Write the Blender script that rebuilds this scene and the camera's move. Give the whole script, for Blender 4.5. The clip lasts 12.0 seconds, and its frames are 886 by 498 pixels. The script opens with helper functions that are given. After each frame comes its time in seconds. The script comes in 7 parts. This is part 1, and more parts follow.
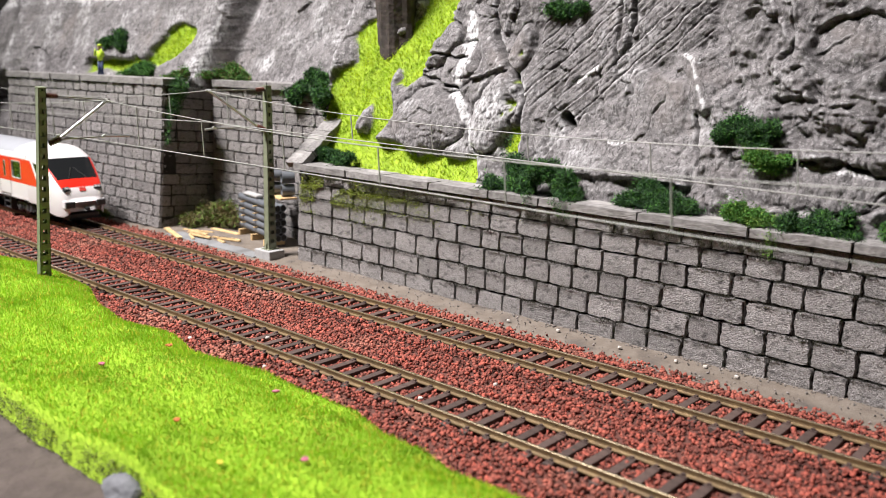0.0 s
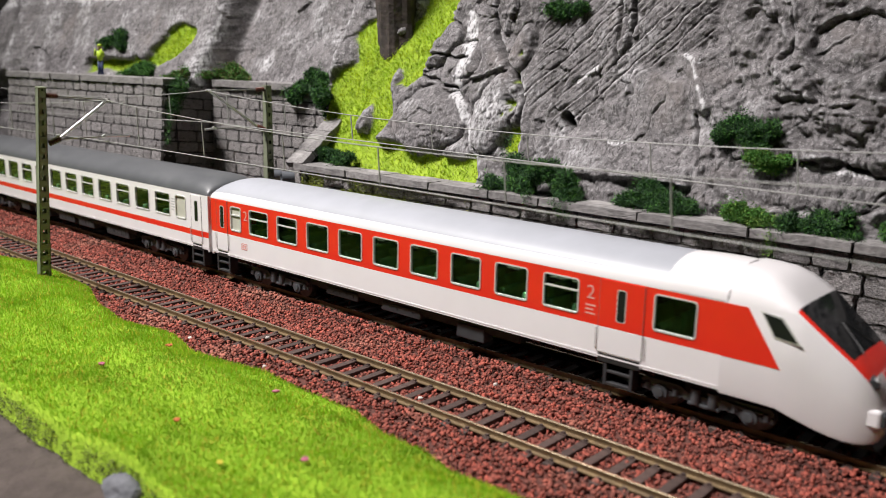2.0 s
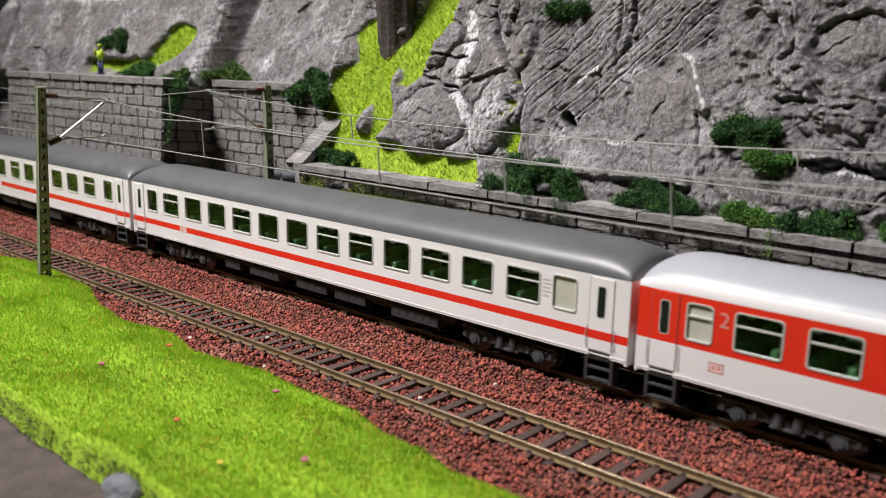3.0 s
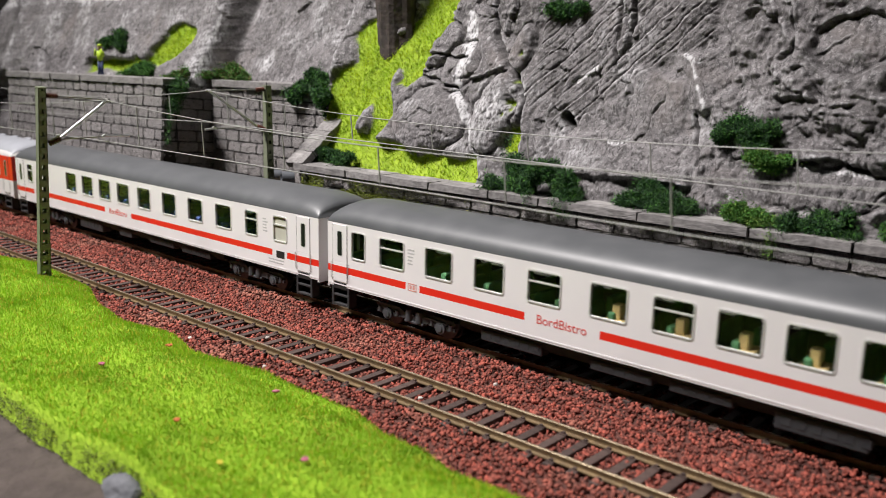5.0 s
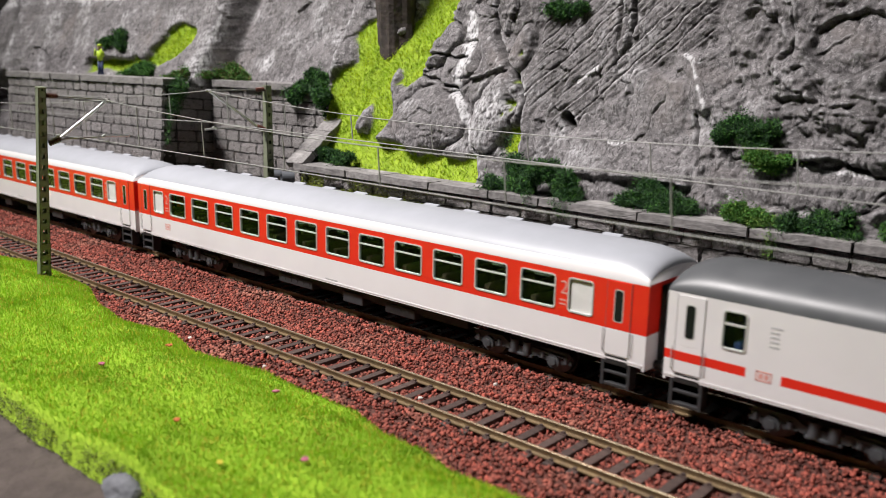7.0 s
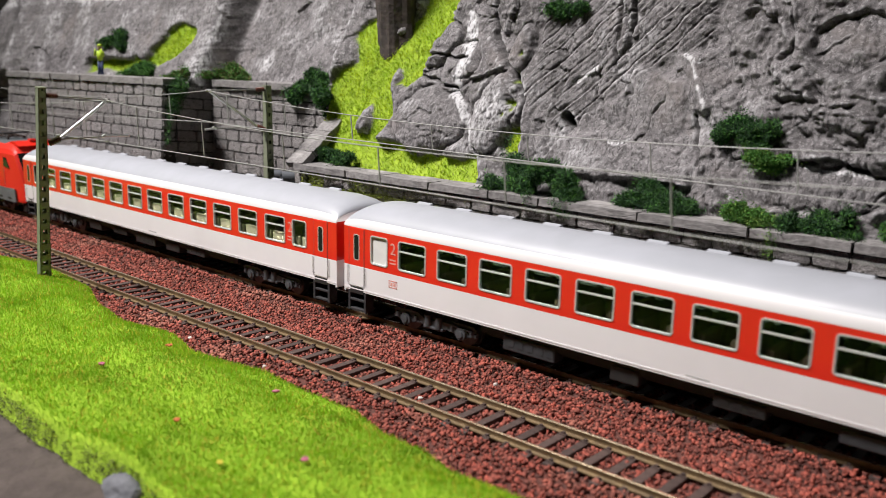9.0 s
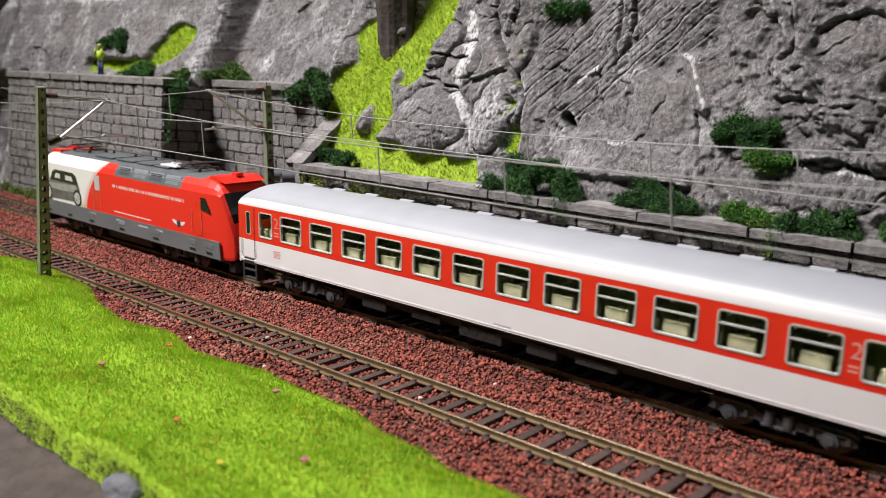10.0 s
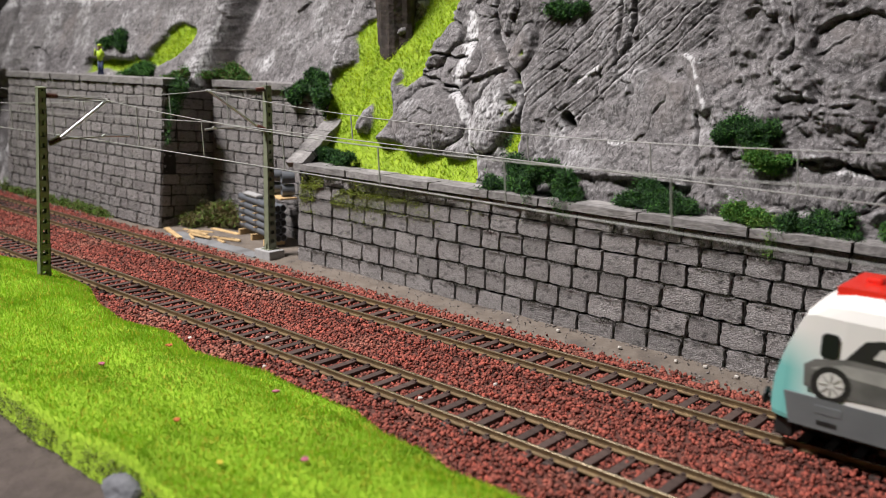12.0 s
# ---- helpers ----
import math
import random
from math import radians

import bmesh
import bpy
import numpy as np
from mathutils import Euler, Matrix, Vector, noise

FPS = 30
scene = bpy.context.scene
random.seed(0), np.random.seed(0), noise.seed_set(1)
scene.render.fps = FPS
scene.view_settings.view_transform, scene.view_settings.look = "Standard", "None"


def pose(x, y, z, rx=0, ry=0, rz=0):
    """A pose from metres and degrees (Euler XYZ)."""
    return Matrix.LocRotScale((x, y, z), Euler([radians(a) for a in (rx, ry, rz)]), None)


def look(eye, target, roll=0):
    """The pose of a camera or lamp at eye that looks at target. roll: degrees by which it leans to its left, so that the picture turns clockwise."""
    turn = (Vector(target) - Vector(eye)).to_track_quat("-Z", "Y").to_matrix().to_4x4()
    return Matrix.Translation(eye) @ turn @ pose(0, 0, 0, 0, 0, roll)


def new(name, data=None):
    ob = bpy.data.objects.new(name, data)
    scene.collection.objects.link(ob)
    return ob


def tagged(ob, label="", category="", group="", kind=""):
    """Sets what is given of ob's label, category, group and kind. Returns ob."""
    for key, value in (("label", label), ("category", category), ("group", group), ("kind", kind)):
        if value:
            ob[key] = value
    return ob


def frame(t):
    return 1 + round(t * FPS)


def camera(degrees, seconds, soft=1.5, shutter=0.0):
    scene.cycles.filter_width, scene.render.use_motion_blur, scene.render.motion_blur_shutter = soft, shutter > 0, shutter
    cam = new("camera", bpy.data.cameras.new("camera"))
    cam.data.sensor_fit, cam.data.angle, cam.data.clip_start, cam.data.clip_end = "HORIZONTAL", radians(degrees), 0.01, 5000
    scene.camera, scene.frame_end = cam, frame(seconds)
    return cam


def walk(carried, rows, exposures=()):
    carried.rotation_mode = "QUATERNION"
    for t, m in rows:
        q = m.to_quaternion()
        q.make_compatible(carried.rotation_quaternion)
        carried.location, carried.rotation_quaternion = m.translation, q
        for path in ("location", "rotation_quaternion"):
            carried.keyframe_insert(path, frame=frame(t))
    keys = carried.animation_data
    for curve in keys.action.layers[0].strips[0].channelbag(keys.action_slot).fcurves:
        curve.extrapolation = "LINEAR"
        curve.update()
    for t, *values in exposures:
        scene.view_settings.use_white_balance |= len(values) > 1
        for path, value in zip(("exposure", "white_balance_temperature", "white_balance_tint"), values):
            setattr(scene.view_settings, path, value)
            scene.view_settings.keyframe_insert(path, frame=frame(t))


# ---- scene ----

MM = 0.001  # everything below is written in millimetres of the model railway


def at(x, y, z, rx=0, ry=0, rz=0):
    """A pose from millimetres and degrees."""
    return pose(x * MM, y * MM, z * MM, rx, ry, rz)


# ---------------------------------------------------------------- camera
cam = camera(54.74, 12.0, soft=0.5, shutter=0.1)
EYE = Vector((0.0, -0.2360, 0.09824))
VIEW = look(EYE, EYE + Vector((-0.6477, 0.7324, -0.2101)), 1.2)
walk(cam, [(0.0, VIEW), (12.0, VIEW)], [(0.0, 0.58), (1.0, 0.48), (1.5, 0.27), (2.0, 0.06), (3.0, -0.02), (5.0, 0.02), (12.0, 0.0)])
cam.data.dof.use_dof = True
cam.data.dof.focus_distance = 0.34
cam.data.dof.aperture_fstop = 18.0

# ---------------------------------------------------------------- light
world = bpy.data.worlds.new("world")
scene.world = world
world.use_nodes = True
world.node_tree.nodes["Background"].inputs[0].default_value = (0.9, 0.95, 1.0, 1)
world.node_tree.nodes["Background"].inputs[1].default_value = 0.2


def ceiling_lamp(x, y, z, sx, sy, watts, target, colour=(1.0, 0.945, 0.935)):
    data = bpy.data.lights.new("ceiling_light", "AREA")
    data.shape, data.size, data.size_y, data.energy, data.color = "RECTANGLE", sx, sy, watts, colour
    data.spread = radians(60)          # narrow spread, so the light fades away from its aim
    ob = new("ceiling_light", data)
    ob.matrix_world = look((x, y, z), target)
    return ob


ceiling_lamp(-0.67, -0.62, 1.28, 0.38, 0.25, 5.5, (-0.30, 0.0, 0.03))

# ---------------------------------------------------------------- materials
def rgb(c):
    return (c[0], c[1], c[2], 1.0)


def mat(name, c1, c2=None, grain=1.0, c3=None, stain=20.0, stain_at=0.55, rough=0.7, metal=0.0, bump=0.0, bump_size=None,
        island=0.0, per_object=0.0, shuffle=False, coat=0.0, rough_var=0.08):
    """Two scales of colour variation (sizes in mm), relief, and a lighter/darker value per island or per object."""
    m = bpy.data.materials.new(name)
    m.use_nodes = True
    nt = m.node_tree
    n, l = nt.nodes, nt.links
    b = n["Principled BSDF"]
    b.inputs["Roughness"].default_value, b.inputs["Metallic"].default_value = rough, metal
    b.inputs["Coat Weight"].default_value = coat
    co = n.new("ShaderNodeTexCoord")

    where = co.outputs["Object"]
    if shuffle:                        # another stretch of the pattern for each piece
        add = n.new("ShaderNodeVectorMath")
        add.operation = "MULTIPLY_ADD"
        l.new(n.new("ShaderNodeObjectInfo").outputs["Random"], add.inputs[0])
        add.inputs[1].default_value = (37.0, 23.0, 51.0)
        l.new(where, add.inputs[2])
        where = add.outputs[0]

    def tex(size, detail):
        t = n.new("ShaderNodeTexNoise")
        t.inputs["Scale"].default_value, t.inputs["Detail"].default_value = 1.0 / (size * MM), detail
        l.new(where, t.inputs["Vector"])
        return t

    def mix(fac, a, c):
        x = n.new("ShaderNodeMix")
        x.data_type = "RGBA"
        if isinstance(fac, float):
            x.inputs[0].default_value = fac
        else:
            l.new(fac, x.inputs[0])
        if isinstance(a, tuple):
            x.inputs[6].default_value = rgb(a)
        else:
            l.new(a, x.inputs[6])
        x.inputs[7].default_value = rgb(c)
        return x.outputs[2]

    def ramp(src, lo, hi):
        r = n.new("ShaderNodeMapRange")
        r.inputs[1].default_value, r.inputs[2].default_value = lo, hi
        l.new(src, r.inputs[0])
        return r.outputs[0]

    col = tuple(c1)
    g = tex(grain, 4.0)
    if c2:
        col = mix(ramp(g.outputs[0], 0.35, 0.65), col, c2)
    if c3:
        col = mix(ramp(tex(stain, 5.0).outputs[0], stain_at, stain_at + 0.18), col, c3)
    if island or per_object:
        if island:
            src = n.new("ShaderNodeNewGeometry").outputs["Random Per Island"]
        else:
            src = n.new("ShaderNodeObjectInfo").outputs["Random"]
        amount = island or per_object
        r = n.new("ShaderNodeMapRange")
        r.inputs[3].default_value, r.inputs[4].default_value = 1 - amount, 1 + amount
        l.new(src, r.inputs[0])
        h = n.new("ShaderNodeHueSaturation")
        l.new(r.outputs[0], h.inputs["Value"])
        if isinstance(col, tuple):
            h.inputs["Color"].default_value = rgb(col)
        else:
            l.new(col, h.inputs["Color"])
        col = h.outputs[0]
    if isinstance(col, tuple):
        b.inputs["Base Color"].default_value = rgb(col)
    else:
        l.new(col, b.inputs["Base Color"])
    if rough_var:
        r = n.new("ShaderNodeMapRange")
        r.inputs[3].default_value, r.inputs[4].default_value = max(0.02, rough - rough_var), min(1, rough + rough_var)
        l.new(g.outputs[0], r.inputs[0])
        l.new(r.outputs[0], b.inputs["Roughness"])
    if bump:
        u = n.new("ShaderNodeBump")
        u.inputs["Strength"].default_value, u.inputs["Distance"].default_value = 0.9, bump * MM
        l.new(tex(bump_size or grain, 6.0).outputs[0], u.inputs["Height"])
        l.new(u.outputs[0], b.inputs["Normal"])
    return m


def glass(name, tint):
    m = bpy.data.materials.new(name)
    m.use_nodes = True
    b = m.node_tree.nodes["Principled BSDF"]
    b.inputs["Base Color"].default_value = rgb(tint)
    b.inputs["Transmission Weight"].default_value = 1.0
    b.inputs["Roughness"].default_value, b.inputs["IOR"].default_value = 0.03, 1.2
    return m


M_BALLAST_BED = mat("ballast_bed", (0.13, 0.042, 0.030), (0.08, 0.032, 0.025), 1.5, rough=0.95, bump=0.5)
M_STONE_RED = mat("ballast_stone", (0.295, 0.066, 0.043), (0.185, 0.056, 0.040), 3.0, (0.29, 0.115, 0.080), 26.0, rough=0.85, island=0.6)
M_SAND = mat("trackside_sand", (0.135, 0.110, 0.088), (0.175, 0.148, 0.122), 5.0, (0.08, 0.068, 0.06), 16.0, rough=0.95, bump=0.35, bump_size=0.8)
M_SLEEPER = mat("sleeper_brown", (0.050, 0.032, 0.027), (0.080, 0.052, 0.044), 1.2, rough=0.7, bump=0.1, per_object=0.25)
M_RAIL_SIDE = mat("rail_rust", (0.22, 0.155, 0.080), (0.15, 0.105, 0.058), 3.0, rough=0.45, metal=0.4)
M_RAIL_TOP = mat("rail_head", (0.62, 0.52, 0.36), (0.52, 0.43, 0.29), 6.0, rough=0.24, metal=0.9)
M_BLOCK = mat("wall_block", (0.128, 0.119, 0.117), (0.415, 0.393, 0.387), 38.0, (0.085, 0.080, 0.080), 240.0, stain_at=0.54, rough=0.95, bump=1.5, bump_size=48.0, per_object=0.15, shuffle=True)
M_CAP = mat("cap_stone", (0.235, 0.225, 0.22), (0.15, 0.143, 0.14), 1.6, (0.31, 0.30, 0.29), 9.0, rough=0.9, bump=0.35, bump_size=0.8, per_object=0.15)
M_JOINT = mat("wall_joint", (0.014, 0.013, 0.012), (0.028, 0.025, 0.023), 2.0, rough=1.0, bump=0.3)
M_EARTH = mat("bank_earth", (0.10, 0.085, 0.06), (0.06, 0.05, 0.04), 3.0, rough=1.0, bump=0.5)
M_TURF = mat("turf", (0.27, 0.43, 0.02), (0.34, 0.52, 0.03), 2.0, (0.22, 0.36, 0.015), 18.0, rough=1.0, bump=0.6, bump_size=1.0)
M_BLADE = mat("static_grass", (0.215, 0.42, 0.018), (0.31, 0.53, 0.025), 5.0, (0.180, 0.36, 0.016), 16.0, stain_at=0.50, rough=0.95, island=0.20)
M_BLADE_DRY = mat("yellow_grass", (0.40, 0.50, 0.022), (0.28, 0.42, 0.022), 6.0, (0.18, 0.30, 0.02), 11.0, rough=0.9, island=0.35)


def translucent(m, share):
    """Lets part of the light through a thin fibre or leaf."""
    nt = m.node_tree
    b, o = nt.nodes["Principled BSDF"], nt.nodes["Material Output"]
    t, x = nt.nodes.new("ShaderNodeBsdfTranslucent"), nt.nodes.new("ShaderNodeMixShader")
    nt.links.new(b.inputs["Base Color"].links[0].from_socket, t.inputs["Color"])
    x.inputs[0].default_value = share
    nt.links.new(b.outputs[0], x.inputs[1])
    nt.links.new(t.outputs[0], x.inputs[2])
    nt.links.new(x.outputs[0], o.inputs["Surface"])
    b.inputs["Specular IOR Level"].default_value = 0.15
    return m


translucent(M_BLADE, 0.4)
translucent(M_BLADE_DRY, 0.4)
M_BLADE_YELLOW = mat("ochre_fibre", (0.52, 0.46, 0.03), (0.48, 0.30, 0.04), 30.0, rough=0.95, island=0.3)
M_ROAD = mat("dirt_road", (0.060, 0.046, 0.040), (0.090, 0.071, 0.062), 6.0, (0.036, 0.028, 0.025), 14.0, rough=0.9, bump=0.5, bump_size=2.0)
M_ROOM = mat("room_paint", (0.22, 0.22, 0.215), (0.25, 0.25, 0.245), 300.0, rough=0.9)
M_FLOOR = mat("room_floor", (0.12, 0.115, 0.11), (0.15, 0.145, 0.14), 200.0, rough=0.6)
M_WOOD = mat("table_wood", (0.25, 0.17, 0.10), (0.30, 0.21, 0.13), 20.0, rough=0.7)
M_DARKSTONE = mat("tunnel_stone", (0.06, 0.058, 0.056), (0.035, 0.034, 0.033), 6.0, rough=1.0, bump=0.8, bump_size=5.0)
M_FRINGE = mat("dry_fringe", (0.085, 0.10, 0.025), (0.045, 0.045, 0.02), 4.0, rough=1.0, island=0.4)
M_GRIT = mat("wall_grit", (0.22, 0.20, 0.19), (0.15, 0.13, 0.12), 3.0, rough=0.95, island=0.55)


# ---------------------------------------------------------------- building helpers
def mesh_of(name, verts, faces, mats, idx=None, smooth=False):
    me = bpy.data.meshes.new(name)
    v = np.asarray(verts, dtype=np.float64) * MM
    me.from_pydata(v.tolist(), [], [tuple(int(i) for i in f) for f in faces])
    for m in mats if isinstance(mats, (list, tuple)) else [mats]:
        me.materials.append(m)
    if idx is not None:
        me.polygons.foreach_set("material_index", np.asarray(idx, dtype=np.int32))
    if smooth:
        me.polygons.foreach_set("use_smooth", np.ones(len(me.polygons), dtype=bool))
    me.update()
    return me


def part(name, me, parent=None, m=None, label=""):
    ob = new(name, me)
    if parent is not None:
        ob.parent = parent
    if m is not None:
        ob.matrix_basis = m
    if label:
        tagged(ob, label)
    return ob


class Shape:
    """Collects boxes, prisms and tubes, in mm, into one mesh."""

    def __init__(self):
        self.v, self.f, self.i = [], [], []

    def add(self, verts, faces, i=0):
        k = len(self.v)
        self.v += [tuple(p) for p in verts]
        self.f += [tuple(a + k for a in f) for f in faces]
        self.i += [i] * len(faces)
        return self

    def box(self, x0, x1, y0, y1, z0, z1, i=0, bevel=0.0):
        if not bevel:
            v = [(x, y, z) for z in (z0, z1) for y in (y0, y1) for x in (x0, x1)]
            return self.add(v, [(0, 2, 3, 1), (4, 5, 7, 6), (0, 1, 5, 4), (2, 6, 7, 3), (0, 4, 6, 2), (1, 3, 7, 5)], i)
        b = min(bevel, (x1 - x0) / 2.1, (y1 - y0) / 2.1, (z1 - z0) / 2.1)
        bm = bmesh.new()
        bmesh.ops.create_cube(bm, size=1.0)
        for q in bm.verts:
            q.co = ((x0 + x1) / 2 + q.co.x * (x1 - x0), (y0 + y1) / 2 + q.co.y * (y1 - y0), (z0 + z1) / 2 + q.co.z * (z1 - z0))
        bmesh.ops.bevel(bm, geom=list(bm.edges), offset=b, segments=2, profile=0.5, affect="EDGES")
        bm.verts.index_update()
        self.add([tuple(q.co) for q in bm.verts], [tuple(q.index for q in f.verts) for f in bm.faces], i)
        bm.free()
        return self

    def tube(self, a, b, r, n=10, i=0, r2=None, caps=True):
        a, b = Vector(a), Vector(b)
        d = (b - a).normalized()
        s = d.orthogonal().normalized()
        t = d.cross(s)
        v = []
        for p, rr in ((a, r), (b, r if r2 is None else r2)):
            for k in range(n):
                w = 2 * math.pi * k / n
                v.append(tuple(p + s * (rr * math.cos(w)) + t * (rr * math.sin(w))))
        f = [(k, (k + 1) % n, n + (k + 1) % n, n + k) for k in range(n)]
        if caps:
            f += [tuple(range(n - 1, -1, -1)), tuple(range(n, 2 * n))]
        return self.add(v, f, i)

    def plate(self, pts, y0, y1, i=0):
        """A polygon in x, z, extruded from y0 to y1."""
        n = len(pts)
        v = [(x, y0, z) for x, z in pts] + [(x, y1, z) for x, z in pts]
        f = [tuple(range(n)), tuple(range(2 * n - 1, n - 1, -1))] + [(k, n + k, n + (k + 1) % n, (k + 1) % n) for k in range(n)]
        return self.add(v, f, i)

    def mesh(self, name, mats, smooth=False):
        return mesh_of(name, self.v, self.f, mats, self.i, smooth)


def empty(name, m, label, category, group="", kind=""):
    return_ob = new(name)
    return_ob.empty_display_size = 0.01
    return_ob.matrix_world = m
    return tagged(return_ob, label, category, group, kind)


# numpy value noise, smooth, in 2 and 3 dimensions
def lattice(seed):
    return np.random.RandomState(seed).rand(64, 64).astype(np.float64)


def vnoise(x, y, seed=0):
    g = lattice(seed)
    xi, yi = np.floor(x).astype(int), np.floor(y).astype(int)
    fx, fy = x - xi, y - yi
    fx, fy = fx * fx * fx * (fx * (fx * 6 - 15) + 10), fy * fy * fy * (fy * (fy * 6 - 15) + 10)
    a, b = g[xi % 64, yi % 64], g[(xi + 1) % 64, yi % 64]
    c, d = g[xi % 64, (yi + 1) % 64], g[(xi + 1) % 64, (yi + 1) % 64]
    return (a * (1 - fx) + b * fx) * (1 - fy) + (c * (1 - fx) + d * fx) * fy


def fbm(x, y, octaves=4, seed=0, gain=0.5):
    out, amp, tot = 0.0, 1.0, 0.0
    for k in range(octaves):
        out = out + amp * vnoise(x * 2 ** k + 7.3 * k, y * 2 ** k + 3.1 * k, seed + k)
        tot += amp
        amp *= gain
    return out / tot


def smooth(a, lo, hi):
    t = np.clip((a - lo) / (hi - lo), 0, 1)
    return t * t * (3 - 2 * t)


def inside(px, pz, poly):
    """How far inside a polygon (x, z) points are: a boolean array."""
    hit = np.zeros(px.shape, dtype=bool)
    n = len(poly)
    for k in range(n):
        x0, z0 = poly[k]
        x1, z1 = poly[(k + 1) % n]
        cross = ((z0 > pz) != (z1 > pz)) & (px < (x1 - x0) * (pz - z0) / (z1 - z0 + 1e-9) + x0)
        hit ^= cross
    return hit


# ---------------------------------------------------------------- room and table
X0, X1 = -3400.0, 2500.0  # the layout's ends


def build_room():
    # unseen shell, assumed to close the room; its dull grey limits bounced light
    s = Shape().box(-4200, 3400, -2600, 2000, -960, -900)
    tagged(part("floor", s.mesh("floor", M_FLOOR)), "grey floor of the room around the layout", "floor", kind="structure")
    for name, b in (("wall_north", (-4200, 3400, 2000, 2080)), ("wall_south", (-4200, 3400, -2680, -2600)),
                    ("wall_west", (-4280, -4200, -2680, 2080)), ("wall_east", (3400, 3480, -2680, 2080))):
        s = Shape().box(b[0], b[1], b[2], b[3], -900, 1700)
        tagged(part(name, s.mesh(name, M_ROOM)), "plain grey painted wall of the room", "wall", kind="structure")
    s = Shape().box(-4280, 3480, -2680, 2080, 1700, 1760)
    tagged(part("ceiling", s.mesh("ceiling", M_ROOM)), "plain grey room ceiling", "ceiling", kind="structure")
    s = Shape().box(X0 - 40, X1 + 40, -230, 330, -60, -14)
    for x in (X0 + 60, -1500, 300, X1 - 60):
        for y in (-190, 290):
            s.box(x - 30, x + 30, y - 30, y + 30, -900, -60)
    tagged(part("layout_table", s.mesh("layout_table", M_WOOD)), "wooden baseboard table that carries the model layout", "table", kind="structure")


# ---------------------------------------------------------------- ground
def edge_of_grass(x):
    xs = [-900, -440, -405, -392, -346, -314, -286, -265, -245, -212, -189, -169, -153, -138, -125, -103, -60, 300]
    ys = [-74, -73, -63, -65, -70, -80, -83, -78, -83, -78, -79, -78, -84, -84, -88, -87, -85, -84]
    return np.interp(x, xs, ys)


def bank_height(x, y):
    e = edge_of_grass(x) + 2.5 * (fbm(x / 14, x * 0 + 2, 2, 5) - 0.5)
    d = e - y                                   # how far in from the track edge
    lower = -147.5 - 4 * (fbm(x / 16, x * 0, 3, 9) - 0.5) - y
    h = 4.8 * smooth(d, -0.5, 3.0) + 3.6 * smooth(d, 0, 24) - 3.2
    h = h + 9.0 * (fbm(x / 44, y / 26, 2, 21) - 0.45) * smooth(d, 0, 10) + 0.8 * fbm(x / 8, y / 8, 2, 25) * smooth(d, 0, 4)
    s = smooth(lower, -2.0, 1.5)
    return h * (1 - s) - 3.6 * s, d, lower


def build_ground():
    nx, ny = 240, 60
    xs = np.concatenate([np.linspace(X0, -800, 20), np.linspace(-790, 200, nx), np.linspace(220, X1, 20)])
    ys = np.linspace(-235, 335, ny)
    gx, gy = np.meshgrid(xs, ys, indexing="ij")
    gz = -3.6 + 0.4 * (fbm(gx / 25, gy / 25, 3, 3) - 0.5)
    gz = np.where(gy < -143, -2.4 + 0.9 * fbm(gx / 20, gy / 20, 3, 8), gz)
    k = np.arange(len(xs) * ny).reshape(len(xs), ny)
    f = np.stack([k[:-1, :-1], k[1:, :-1], k[1:, 1:], k[:-1, 1:]], -1).reshape(-1, 4)
    cy = (gy[:-1, :-1] + gy[1:, 1:]) / 2
    idx = np.where(cy < -134, 2, np.where(cy > 22, 1, 0)).reshape(-1)
    me = mesh_of("ground", np.stack([gx, gy, gz], -1).reshape(-1, 3), f, [M_BALLAST_BED, M_SAND, M_ROAD], idx, True)
    tagged(part("ground", me), "red-brown ballast bed with grey sandy strip and dirt road", "ground", kind="structure")
    # sandy strip beside the wall, a little proud
    xs = np.linspace(-480, 320, 320)
    ys = np.linspace(22, 75, 30)
    gx, gy = np.meshgrid(xs, ys, indexing="ij")
    gz = -3.1 + 0.7 * (fbm(gx / 8, gy / 8, 4, 13) - 0.5) + 0.9 * smooth(gy, 32, 40) - 1.5 * smooth(-gy, -25, -21)
    k = np.arange(gx.size).reshape(gx.shape)
    f = np.stack([k[:-1, :-1], k[1:, :-1], k[1:, 1:], k[:-1, 1:]], -1).reshape(-1, 4)
    me = mesh_of("pavement", np.stack([gx, gy, gz], -1).reshape(-1, 3), f, M_SAND, None, True)
    tagged(part("pavement", me), "grey-brown sandy strip between the track and the stone wall", "ground", kind="structure")


def build_bank():
    xs = np.linspace(-900, 320, 500)
    ys = np.linspace(-160, -64, 190)
    gx, gy = np.meshgrid(xs, ys, indexing="ij")
    gz, d, low = bank_height(gx, gy)
    gz = np.where(d < -1.0, -6.0, gz)
    k = np.arange(gx.size).reshape(gx.shape)
    f = np.stack([k[:-1, :-1], k[1:, :-1], k[1:, 1:], k[:-1, 1:]], -1).reshape(-1, 4)
    cl = ((low[:-1, :-1] + low[1:, 1:]) / 2).reshape(-1)
    me = mesh_of("grass_bank", np.stack([gx, gy, gz], -1).reshape(-1, 3), f, [M_TURF, M_EARTH], np.where(cl > 7.0, 1, 0), True)
    tagged(part("grass_bank", me), "bright green grassy bank along the near track", "bank", kind="structure")


